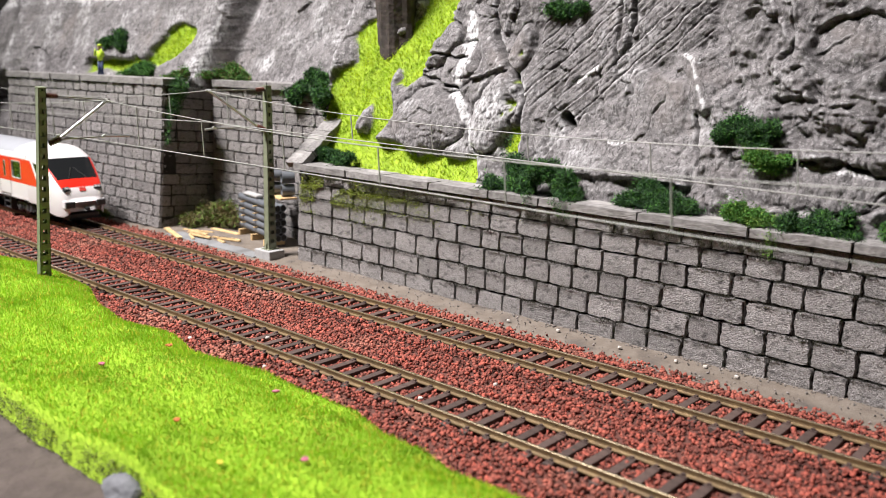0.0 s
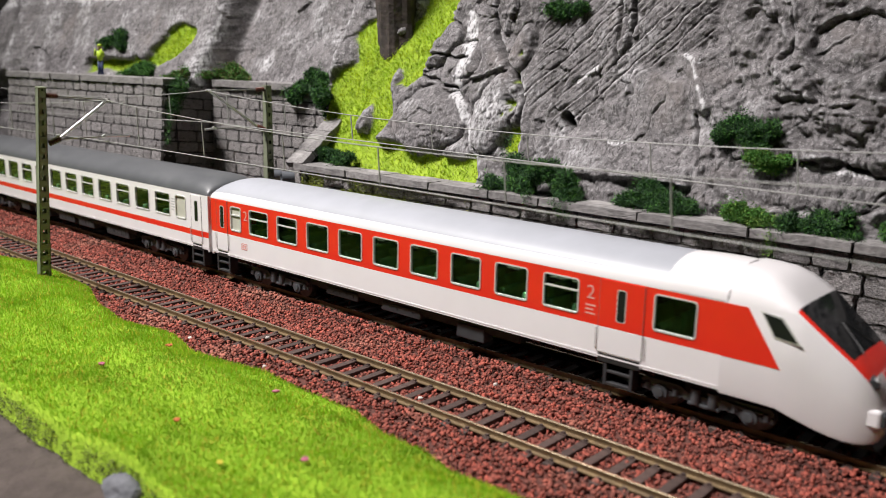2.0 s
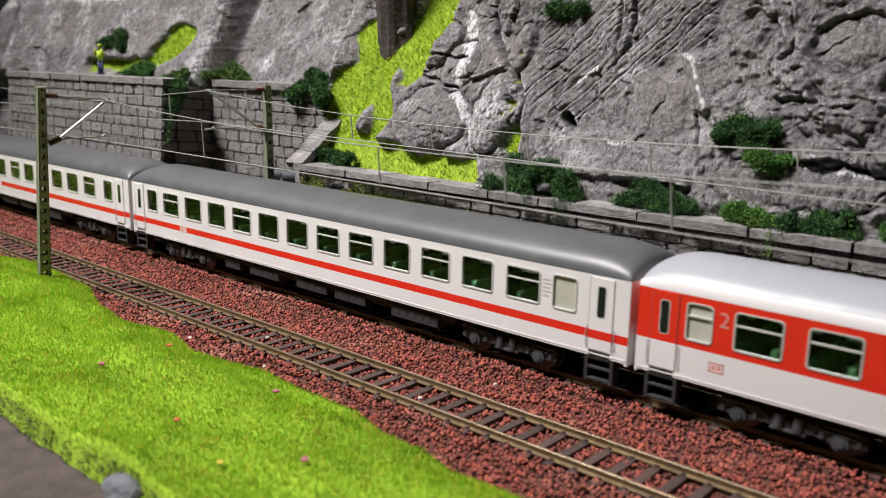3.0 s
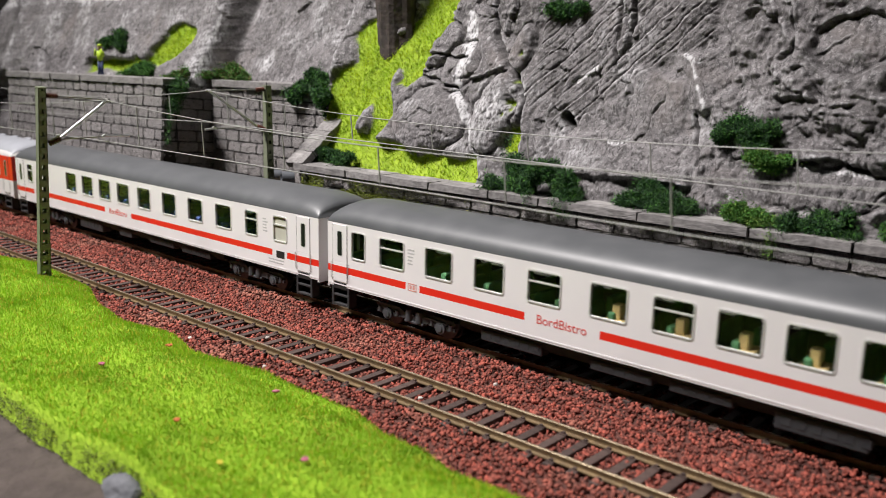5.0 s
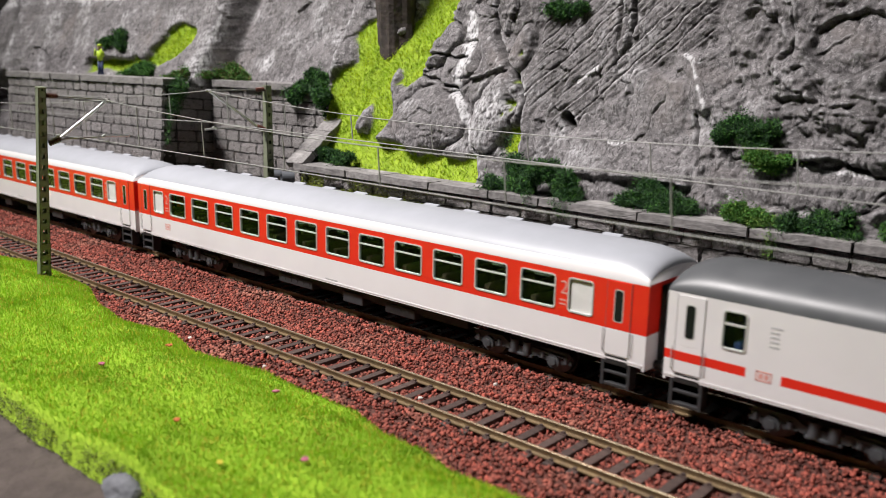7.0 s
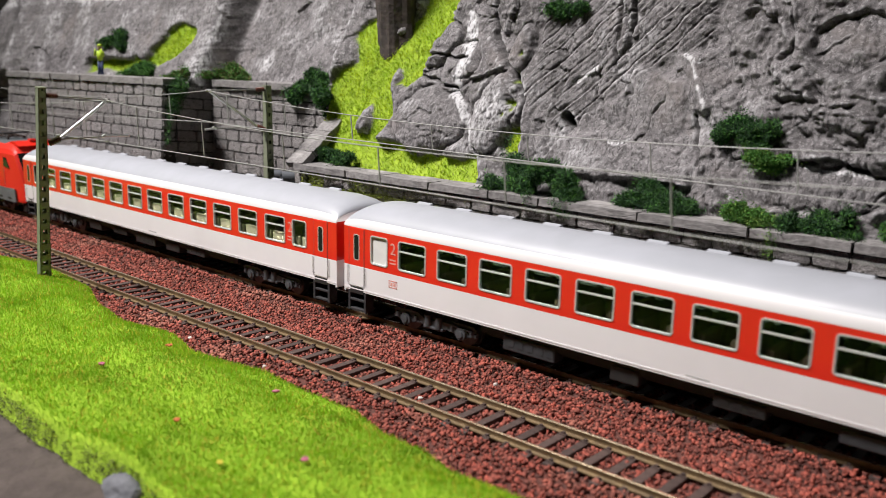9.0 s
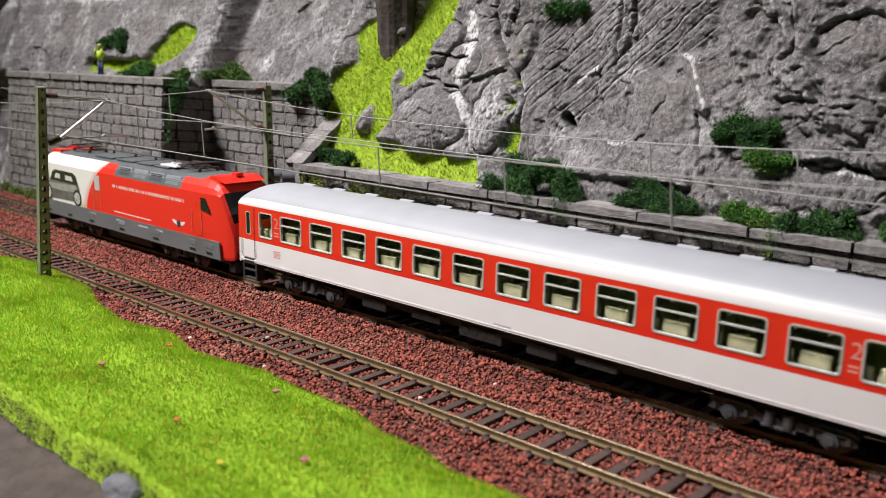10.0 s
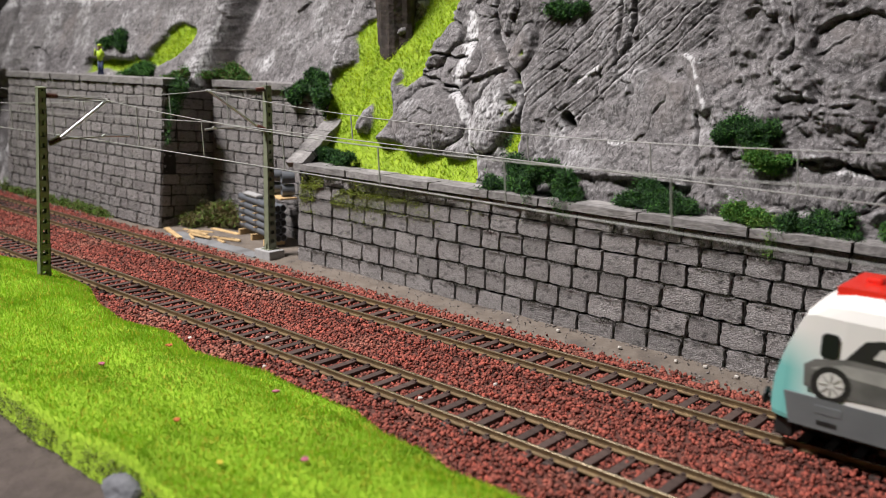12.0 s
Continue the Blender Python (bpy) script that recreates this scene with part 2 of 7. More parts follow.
def blades(name, pos, up, length, width, material, label, seed, lean=0.5, plain=False):
    """Static grass: a bent strip for each root, or one sharp triangle."""
    rs = np.random.RandomState(seed)
    n = len(pos)
    ang = rs.rand(n) * 2 * math.pi
    side = np.stack([np.cos(ang), np.sin(ang), np.zeros(n)], -1)
    ln = length * (0.6 + 0.7 * rs.rand(n))[:, None]
    tilt = rs.randn(n, 3) * lean
    tip = up + tilt
    tip /= np.linalg.norm(tip, axis=1)[:, None]
    mid = up + tilt * 0.4
    mid /= np.linalg.norm(mid, axis=1)[:, None]
    w = width * (0.7 + 0.6 * rs.rand(n))[:, None]
    v = np.stack([pos - side * w, pos + side * w, pos + mid * ln * 0.55 - side * w * 0.7, pos + mid * ln * 0.55 + side * w * 0.7, pos + tip * ln], 1)
    k = (np.arange(n) * 5)[:, None]
    tri = np.concatenate([k + [0, 1, 3], k + [0, 3, 2], k + [2, 3, 4]], 1).reshape(-1, 3)
    if plain:
        v = v[:, (0, 1, 4)]
        tri = np.arange(n * 3).reshape(-1, 3)
    me = bpy.data.meshes.new(name)
    me.vertices.add(v.shape[0] * v.shape[1])
    me.vertices.foreach_set("co", (v.reshape(-1) * MM))
    me.loops.add(tri.size)
    me.loops.foreach_set("vertex_index", tri.reshape(-1).astype(np.int32))
    me.polygons.add(len(tri))
    me.polygons.foreach_set("loop_start", (np.arange(len(tri)) * 3).astype(np.int32))
    me.materials.append(material)
    me.update(calc_edges=True)
    me.validate()
    return tagged(part(name, me), label, "grass", kind="stuff")


def build_grass():
    rs = np.random.RandomState(4)
    n = 560000
    x = -560 + 660 * rs.rand(n) ** 1.0
    y = -160 + 94 * rs.rand(n)
    z, d, low = bank_height(x, y)
    ok = (d > 0.2) & (low < -0.4)
    pos = np.stack([x, y, z - 0.2], -1)[ok]
    up = np.tile((0.0, 0.0, 1.0), (len(pos), 1))
    n = 36000
    x = -420 + 400 * rs.rand(n)
    y = -158 + 16 * rs.rand(n)
    z, d, low = bank_height(x, y)
    ok2 = (low > -1.0) & (low < 1.2) & (fbm(x / 9, y / 9, 2, 61) > 0.33)
    roots = np.stack([x, y, z - 0.2], -1)[ok2]
    blades("bank_fringe", roots, np.tile((0.0, -0.7, 0.2), (len(roots), 1)), 2.0, 0.16, M_FRINGE, "dark olive dry grass fringe under the bank edge", 17, 0.7)
    blades("grass", pos, up, 1.4, 0.10, M_BLADE, "bright green static grass fibres on the bank", 11, 0.5, True)
    few = rs.rand(len(pos)) < 0.07
    blades("yellow_fibres", pos[few] + np.array((0.0, 0.0, 0.35)), up[few], 1.45, 0.13, M_BLADE_YELLOW, "sparse yellow and ochre fibres among the green grass", 18, 0.6, True)


# ---------------------------------------------------------------- track
NEAR_Y, FAR_Y = -52.4, 0.0


def rail_mesh():
    prof = [(-1.15, -2.2), (1.15, -2.2), (1.15, -1.9), (0.28, -1.6), (0.28, -0.75), (0.45, -0.55), (0.45, -0.08), (0.33, 0.0),
            (-0.33, 0.0), (-0.45, -0.08), (-0.45, -0.55), (-0.28, -0.75), (-0.28, -1.6), (-1.15, -1.9)]
    n = len(prof)
    v = [(x, y, z) for x in (X0, X1) for y, z in prof]
    f = [(k, (k + 1) % n, n + (k + 1) % n, n + k) for k in range(n)] + [tuple(range(n)), tuple(range(2 * n - 1, n - 1, -1))]
    idx = [1 if k in (6, 7, 8) else 0 for k in range(n)] + [0, 0]
    return mesh_of("rail", v, f, [M_RAIL_SIDE, M_RAIL_TOP], idx)


def build_tracks():
    rail = rail_mesh()
    s = Shape().box(-1.35, 1.35, -11.8, 11.8, -4.0, -2.05, 0, 0.18)
    for y in (-8.25, 8.25):
        s.box(-1.2, 1.2, y - 2.2, y + 2.2, -2.1, -1.85).box(-0.5, 0.5, y - 1.7, y - 0.8, -1.9, -1.35).box(-0.5, 0.5, y + 0.8, y + 1.7, -1.9, -1.35)
    sleeper = s.mesh("sleeper", M_SLEEPER)
    for y, lab in ((FAR_Y, "model railway track on brown sleepers beside the stone wall"), (NEAR_Y, "model railway track on brown sleepers beside the grass")):
        tr = empty("railway_track", at(0, y, 0), lab, "track", kind="structure")
        for q in (-8.25, 8.25):
            part("rail", rail, tr, at(0, q, 0))
        for k in range(120):
            part("sleeper", sleeper, tr, at(-770 + 7.2 * k + random.uniform(-0.15, 0.15), random.uniform(-0.3, 0.3), random.uniform(-0.1, 0.05), 0, 0, random.uniform(-0.6, 0.6)))
    # the rest of the sleepers, in the tunnel and beyond the scenery
    far = Shape()
    for y in (FAR_Y, NEAR_Y):
        for x in list(np.arange(X0 + 5, -775, 7.2)) + list(np.arange(97, X1 - 5, 7.2)):
            far.box(x - 1.35, x + 1.35, y - 15, y + 15, -4.0, -2.05)
    tagged(part("distant_sleepers", far.mesh("distant_sleepers", M_SLEEPER)), "brown sleepers of the track running out of sight", "sleepers", kind="stuff")


def scatter_stones(name, x, y, z, size, material, label, rs):
    """Many small irregular twenty-faced stones in one mesh."""
    n = len(x)
    t = (1 + 5 ** 0.5) / 2
    base = np.array([(-1, t, 0), (1, t, 0), (-1, -t, 0), (1, -t, 0), (0, -1, t), (0, 1, t), (0, -1, -t), (0, 1, -t), (t, 0, -1), (t, 0, 1), (-t, 0, -1), (-t, 0, 1)]) / 1.9
    tri = np.array([(0, 11, 5), (0, 5, 1), (0, 1, 7), (0, 7, 10), (0, 10, 11), (1, 5, 9), (5, 11, 4), (11, 10, 2), (10, 7, 6), (7, 1, 8),
                    (3, 9, 4), (3, 4, 2), (3, 2, 6), (3, 6, 8), (3, 8, 9), (4, 9, 5), (2, 4, 11), (6, 2, 10), (8, 6, 7), (9, 8, 1)])
    v = base[None] * (1 + 0.28 * rs.randn(n, 12, 1)) * (0.75 + 0.5 * rs.rand(n, 1, 3)) * size[:, None, None]
    a = rs.rand(n) * 6.28
    c, s = np.cos(a)[:, None], np.sin(a)[:, None]
    v = np.stack([v[..., 0] * c - v[..., 1] * s, v[..., 0] * s + v[..., 1] * c, v[..., 2]], -1) + np.stack([x, y, z], -1)[:, None, :]
    f = (tri[None] + (np.arange(n) * 12)[:, None, None]).reshape(-1)
    me = bpy.data.meshes.new(name)
    me.vertices.add(n * 12)
    me.vertices.foreach_set("co", v.reshape(-1) * MM)
    me.loops.add(f.size)
    me.loops.foreach_set("vertex_index", f.astype(np.int32))
    me.polygons.add(n * 20)
    me.polygons.foreach_set("loop_start", (np.arange(n * 20) * 3).astype(np.int32))
    me.materials.append(material)
    me.update(calc_edges=True)
    me.validate()
    tagged(part(name, me), label, "gravel", kind="stuff")


def build_ballast():
    rs = np.random.RandomState(2)
    # dense, small stones; fewer of them far off
    n = 76000
    x = -740 + 840 * rs.rand(n) ** 0.85
    y = -92 + 119 * rs.rand(n)
    keep = (edge_of_grass(x) - y < 3) & (y < 24 + 3 * rs.randn(n))
    x, y = x[keep], y[keep]
    n = len(x)
    size = 0.54 * (0.65 + 0.75 * rs.rand(n) ** 1.5)
    z = -3.2 + 0.55 * rs.rand(n) + 0.9 * (fbm(x / 16, y / 16, 2, 31) - 0.5)
    for yc in (NEAR_Y, FAR_Y):
        ph = np.abs(((x + 770) / 7.2 + 0.5) % 1.0 - 0.5) * 7.2
        on = (np.abs(y - yc) < 10.4) & (ph < 1.7)
        near_rail = np.abs(np.abs(y - yc) - 8.25) < 1.3
        z = np.where(np.abs(y - yc) < 10.4, np.minimum(z, -2.55), np.where(np.abs(y - yc) < 17, z + 0.7, z))
        z = np.where((on & (rs.rand(n) > 0.04)) | near_rail, -9.0, z)
    ok = z > -8
    x, y, z, size = x[ok], y[ok], z[ok], size[ok]
    n = len(x)
    scatter_stones("ballast", x, y, z, size, M_STONE_RED, "loose red-brown ballast stones around the tracks", rs)
    # grey grit that has gathered at the foot of the wall and on the strip
    n = 1100
    x = -345 + 380 * rs.rand(n)
    y = np.where(rs.rand(n) < 0.6, 39.5 - np.abs(rs.randn(n)) * 1.6, 24 + 15 * rs.rand(n))
    scatter_stones("grit", x, y, -2.6 + 0.5 * smooth(y, 32, 40), 0.16 + 0.3 * rs.rand(n) ** 2.5, M_GRIT, "fine grey grit at the foot of the wall", rs)


# ---------------------------------------------------------------- stone walls
def block_meshes(material, count=12, cells=6):
    """Rough blocks: unit size in x (length) and z (height), face towards -y, flat and pitted, with a ragged worn outline."""
    out = []
    for c in range(count):
        rs = np.random.RandomState(50 + c)
        n = cells + 3
        us = np.array([0, 0.03] + [0.03 + 0.94 * k / cells for k in range(1, cells)] + [0.97, 1.0])
        v, f = [], []
        for a in range(n):
            for b in range(n):
                ra, rb = a in (0, n - 1), b in (0, n - 1)
                near = a in (1, n - 2) or b in (1, n - 2)
                y = 1.0 if ra or rb else (0.02 - 0.10 * rs.rand() if near else -0.16 * rs.rand() - 0.02)
                du, dv = 0.014 * rs.randn(), 0.018 * rs.randn()
                if (ra and rb) or (a in (1, n - 2) and b in (1, n - 2)):   # worn corners
                    du += (0.022 if a < 2 else -0.022)
                    dv += (0.03 if b < 2 else -0.03)
                v.append((us[a] - 0.5 + du, y, us[b] - 0.5 + dv))
        for a in range(n - 1):
            for b in range(n - 1):
                f.append((a * n + b, (a + 1) * n + b, (a + 1) * n + b + 1, a * n + b + 1))
        me = bpy.data.meshes.new("stone_block")
        me.from_pydata(v, [], f)
        me.materials.append(material)
        me.update()
        out.append(me)
    return out


def block_wall(name, origin, turn, batter, length, height, courses, width, label, seed, lean=0.0, thick=10.0):
    """A wall of separate blocks on a dark backing, in courses of the given relative heights. Local x runs along it, -y is its face."""
    rs = random.Random(seed)
    s = Shape().box(0, length, 1.5, thick, 0, height)
    wall = part(name, s.mesh(name, M_JOINT), None, at(*origin, 0, 0, turn) @ pose(0, 0, 0, batter, lean))
    tagged(wall, label, "wall", kind="structure")
    z = 0.0
    k = height / sum(courses)
    for h in courses:
        h *= k
        x = -rs.uniform(0, width * 0.6)
        while x < length - 0.5:
            w = width * rs.uniform(0.72, 1.28)
            a, b = max(x, 0), min(x + w, length)
            if length - b < width * 0.3:
                b = length
            if b - a > 1.2:
                g = rs.uniform(0.3, 0.6)
                m = at((a + b) / 2, rs.uniform(-0.25, 0.25), z + h / 2 + rs.uniform(-0.1, 0.1), rs.uniform(-0.9, 0.9), rs.uniform(-0.6, 0.6), rs.uniform(-0.7, 0.7)) @ Matrix.Diagonal(((b - a - g) * MM, 1.7 * MM, (h - g + rs.uniform(-0.15, 0.15)) * MM, 1))
                part("stone_block", rs.choice(BLOCKS), wall, m)
            x = b if b == length else x + w
        z += h
    return wall


def coping(name, origin, turn, length, width, height, depth, label, seed, slope=0.0):
    """A row of separate cap stones along local x."""
    rs = random.Random(seed)
    base = Shape().box(0.4, length - 0.4, 1.2, depth - 0.4, 0.1, height - 0.7)
    cop = part(name, base.mesh(name, M_JOINT), None, at(*origin, 0, slope, turn))
    tagged(cop, label, "coping", kind="structure")
    x = 0.0
    while x < length - 1:
        w = width * rs.uniform(0.6, 1.4)
        b = length if length - x - w < width * 0.4 else x + w
        me = rs.choice(CAPS)
        m = at((x + b) / 2, rs.uniform(-0.3, 0.3), 0, rs.uniform(-0.5, 0.5), rs.uniform(-0.3, 0.3), rs.uniform(-0.4, 0.4)) @ Matrix.Diagonal(((b - x - 0.35) / 20, depth / 14, height / 4, 1))
        part("cap_stone", me, cop, m)
        x = b
    return cop


def cap_meshes(count=5):
    out = []
    for c in range(count):
        rs = np.random.RandomState(90 + c)
        v, f = [], []
        nx, ny = 7, 5
        for a in range(nx):
            for b in range(ny):
                edge = a in (0, nx - 1) or b in (0, ny - 1)
                v.append(((a / (nx - 1) - 0.5) * 20 * (0.985 if edge else 1), b / (ny - 1) * 14 + (0.25 * rs.randn() if b == 0 else 0),
                          (3.6 if edge else 4.0) + 0.16 * rs.randn()))
        for a in range(nx):
            for b in range(ny):
                x, y, _ = v[a * ny + b]
                v.append((x, y + (0.15 * rs.randn() if b == 0 else 0), 0.0))
        off = nx * ny
        for a in range(nx - 1):
            for b in range(ny - 1):
                f.append((a * ny + b, (a + 1) * ny + b, (a + 1) * ny + b + 1, a * ny + b + 1))
                f.append((off + a * ny + b, off + a * ny + b + 1, off + (a + 1) * ny + b + 1, off + (a + 1) * ny + b))
        ring = [a * ny for a in range(nx)] + [(nx - 1) * ny + b for b in range(1, ny)] + [a * ny + ny - 1 for a in range(nx - 2, -1, -1)] + [b for b in range(ny - 2, 0, -1)]
        for k in range(len(ring)):
            p, q = ring[k], ring[(k + 1) % len(ring)]
            f.append((p, off + p, off + q, q))
        out.append(mesh_of("cap_stone", v, f, M_CAP))
    return out


BLOCKS = block_meshes(M_BLOCK)
TALL = (7, 6.4, 6.8, 6.2, 6.6, 6.3, 6.9, 6.4, 6.6, 6.2, 6.7, 6.4, 6.6)   # courses of the tall walls
CAPS = cap_meshes()


def build_walls():
    block_wall("wall_right", (-345, 39.6, -3.0), 0, -2.0, 420, 47.6, (8.0, 8.9, 9.0, 8.2, 7.0, 6.5), 13.0, "long retaining wall of grey rough stone blocks", 3)
    coping("trim_right", (-347, 39.0, 44.6), 0, 424, 36, 3.3, 15, "grey weathered cap stones along the retaining wall", 5)
    block_wall("wall_left", (-690, 33.0, -3.0), 0, -4.6, 221, 86.5, TALL, 12.0, "tall retaining wall of grey stone blocks beside the track", 7)
    coping("trim_left", (-691, 38.5, 83.3), 0, 225, 34, 4.0, 15, "grey cap stones on the tall retaining wall", 6)
    block_wall("wall_side", (-469, 33.6, -3.0), 90, 0, 42, 86.5, TALL, 12.6, "shaded return face of the tall stone wall", 8, 4.6)
    block_wall("wall_back", (-469, 72.0, -3.0), 0, -1.0, 128, 86, TALL, 13, "stone block back wall of the storage recess", 9)
    coping("trim_back", (-466, 71.2, 82.6), 0, 112, 30, 4.0, 12, "grey cap stones above the recess", 10)
    # wing wall: the end of the long wall, running back uphill
    w = block_wall("wall_wing", (-345, 74, -3.0), -90, 0, 33, 47, (8.0, 8.9, 9.0, 8.2, 7.0, 6.5), 12, "end face of the retaining wall towards the recess", 12)
    coping("trim_wing", (-340, 41.5, 45.0), 90, 40, 14, 4.0, 13, "sloping cap stones at the end of the wall", 14, -38)
    # mountain block with the tunnel: assumed, out of sight, dark throughout
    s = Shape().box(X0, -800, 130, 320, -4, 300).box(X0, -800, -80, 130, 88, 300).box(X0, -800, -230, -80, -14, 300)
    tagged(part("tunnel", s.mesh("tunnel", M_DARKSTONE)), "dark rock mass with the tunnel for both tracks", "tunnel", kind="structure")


# ---------------------------------------------------------------- train
M_RED = mat("train_red", (0.72, 0.026, 0.013), (0.68, 0.024, 0.013), 8.0, rough=0.32, coat=0.2)
M_CREAM = mat("train_white", (0.755, 0.735, 0.74), (0.725, 0.705, 0.71), 15.0, rough=0.35, coat=0.15)
M_ROOF_LIGHT = mat("roof_light_grey", (0.37, 0.385, 0.42), (0.34, 0.355, 0.385), 12.0, rough=0.42)
M_ROOF_DARK = mat("roof_dark_grey", (0.085, 0.09, 0.095), (0.10, 0.105, 0.11), 10.0, rough=0.42)
M_UNDER = mat("underframe_black", (0.012, 0.012, 0.013), (0.022, 0.021, 0.020), 3.0, rough=0.55)
M_UNDER_GREY = mat("equipment_grey", (0.040, 0.043, 0.047), (0.028, 0.030, 0.033), 4.0, rough=0.5)
M_BOGIE = mat("bogie_grey", (0.070, 0.074, 0.080), (0.045, 0.048, 0.052), 4.0, rough=0.5)
M_WHEEL = mat("wheel_steel", (0.10, 0.095, 0.09), (0.06, 0.055, 0.05), 2.0, rough=0.4, metal=0.8)
M_SILVER = mat("window_frame_silver", (0.70, 0.70, 0.69), (0.62, 0.62, 0.62), 3.0, rough=0.35, metal=0.35)
M_RUBBER = mat("gangway_rubber", (0.02, 0.02, 0.02), (0.03, 0.03, 0.03), 2.0, rough=0.7)
M_DARKGLASS = mat("dark_cab_glass", (0.012, 0.013, 0.014), rough=0.08, rough_var=0.0)
M_STEP = mat("step_dark", (0.035, 0.036, 0.038), (0.025, 0.025, 0.027), 2.0, rough=0.6)
M_DARKGLASS.node_tree.nodes["Principled BSDF"].inputs["Specular IOR Level"].default_value = 0.2
M_DOOR_GAP = mat("door_gap", (0.16, 0.15, 0.15), rough=0.6, rough_var=0.0)
M_GLASS = glass("window_glass", (0.62, 0.76, 0.62))
M_GLASS_CLEAR = glass("window_glass_clear", (0.80, 0.84, 0.78))
M_PALE = mat("frosted_window", (0.50, 0.50, 0.42), (0.45, 0.45, 0.38), 4.0, rough=0.4)
M_PALE_WHITE = mat("frosted_white_window", (0.70, 0.70, 0.68), (0.64, 0.64, 0.62), 4.0, rough=0.4)
M_SEAT_GREEN = mat("seats_green", (0.06, 0.18, 0.08), (0.04, 0.12, 0.05), 4.0, rough=0.8)
M_SEAT_BROWN = mat("seats_brown", (0.10, 0.055, 0.035), (0.06, 0.035, 0.025), 4.0, rough=0.8)
M_SEAT_BEIGE = mat("seats_beige", (0.40, 0.36, 0.25), (0.32, 0.29, 0.20), 4.0, rough=0.8)
M_TABLE_YELLOW = mat("bistro_table", (0.50, 0.36, 0.16), (0.42, 0.30, 0.13), 4.0, rough=0.6)
M_SEAT_BLUE = mat("seats_blue", (0.03, 0.06, 0.22), (0.02, 0.04, 0.15), 4.0, rough=0.8)
M_LETTER_RED = mat("lettering_red", (0.60, 0.05, 0.04), rough=0.5, rough_var=0.0)
M_LETTER_PINK = mat("lettering_pale_red", (0.66, 0.30, 0.26), rough=0.5, rough_var=0.0)
M_LETTER_PALE = mat("lettering_pale", (0.70, 0.52, 0.48), rough=0.5, rough_var=0.0)
M_LETTER_GREY = mat("lettering_grey", (0.45, 0.45, 0.45), rough=0.5, rough_var=0.0)
M_LOCO_GREY = mat("loco_grey", (0.12, 0.13, 0.135), (0.14, 0.15, 0.155), 12.0, rough=0.45)
M_LOCO_ROOF = mat("loco_roof_grey", (0.085, 0.097, 0.105), (0.11, 0.12, 0.125), 8.0, rough=0.5)
M_LOCO_PANEL = mat("loco_vent_grey", (0.24, 0.26, 0.27), (0.20, 0.22, 0.23), 2.0, rough=0.5)
M_BRASS = mat("pantograph_brown", (0.10, 0.06, 0.045), (0.06, 0.045, 0.04), 3.0, rough=0.5, metal=0.4)
M_LAMP_GLASS = mat("headlight_glass", (0.55, 0.56, 0.56), rough=0.1, rough_var=0.0, metal=0.3)

HALF = 16.2     # half the width of a coach
LONG = 288.2    # its length over the body
PITCH = 289.4   # from one coach's end to the next one's


def rounded(w, h, r, n=4):
    pts = []
    for cx, cz, a0 in ((w / 2 - r, h / 2 - r, 0), (-w / 2 + r, h / 2 - r, 90), (-w / 2 + r, -h / 2 + r, 180), (w / 2 - r, -h / 2 + r, 270)):
        for k in range(n + 1):
            a = radians(a0 + 90 * k / n)
            pts.append((cx + r * math.cos(a), cz + r * math.sin(a)))
    return pts


MADE = {}


def window_mesh(w, h, bar):
    """Silver frame, standing on y = 0 and facing -y, with a crossbar where the sash opens."""
    key = ("frame", round(w, 1), round(h, 1), bar)
    if key not in MADE:
        s = Shape()
        o, i = rounded(w + 0.7, h + 0.7, 1.2), rounded(w - 0.25, h - 0.25, 0.8)
        n = len(o)
        v = [(x, -0.22, z) for x, z in o] + [(x, -0.22, z) for x, z in i] + [(x, 0.1, z) for x, z in o] + [(x, 0.9, z) for x, z in i]
        f = []
        for k in range(n):
            q = (k + 1) % n
            f += [(k, q, n + q, n + k), (k, 2 * n + k, 2 * n + q, q), (n + k, n + q, 3 * n + q, 3 * n + k)]
        s.add(v, f)
        if bar:
            s.box(-w / 2, w / 2, -0.12, 0.5, h * 0.13, h * 0.13 + 0.55)
        MADE[key] = s.mesh("window", M_SILVER)
    return MADE[key]


def pane_mesh(w, h, material):
    key = ("pane", round(w, 1), round(h, 1), material.name)
    if key not in MADE:
        MADE[key] = Shape().plate(rounded(w, h, 0.8), 0.45, 0.75).mesh("pane", material)
    return MADE[key]


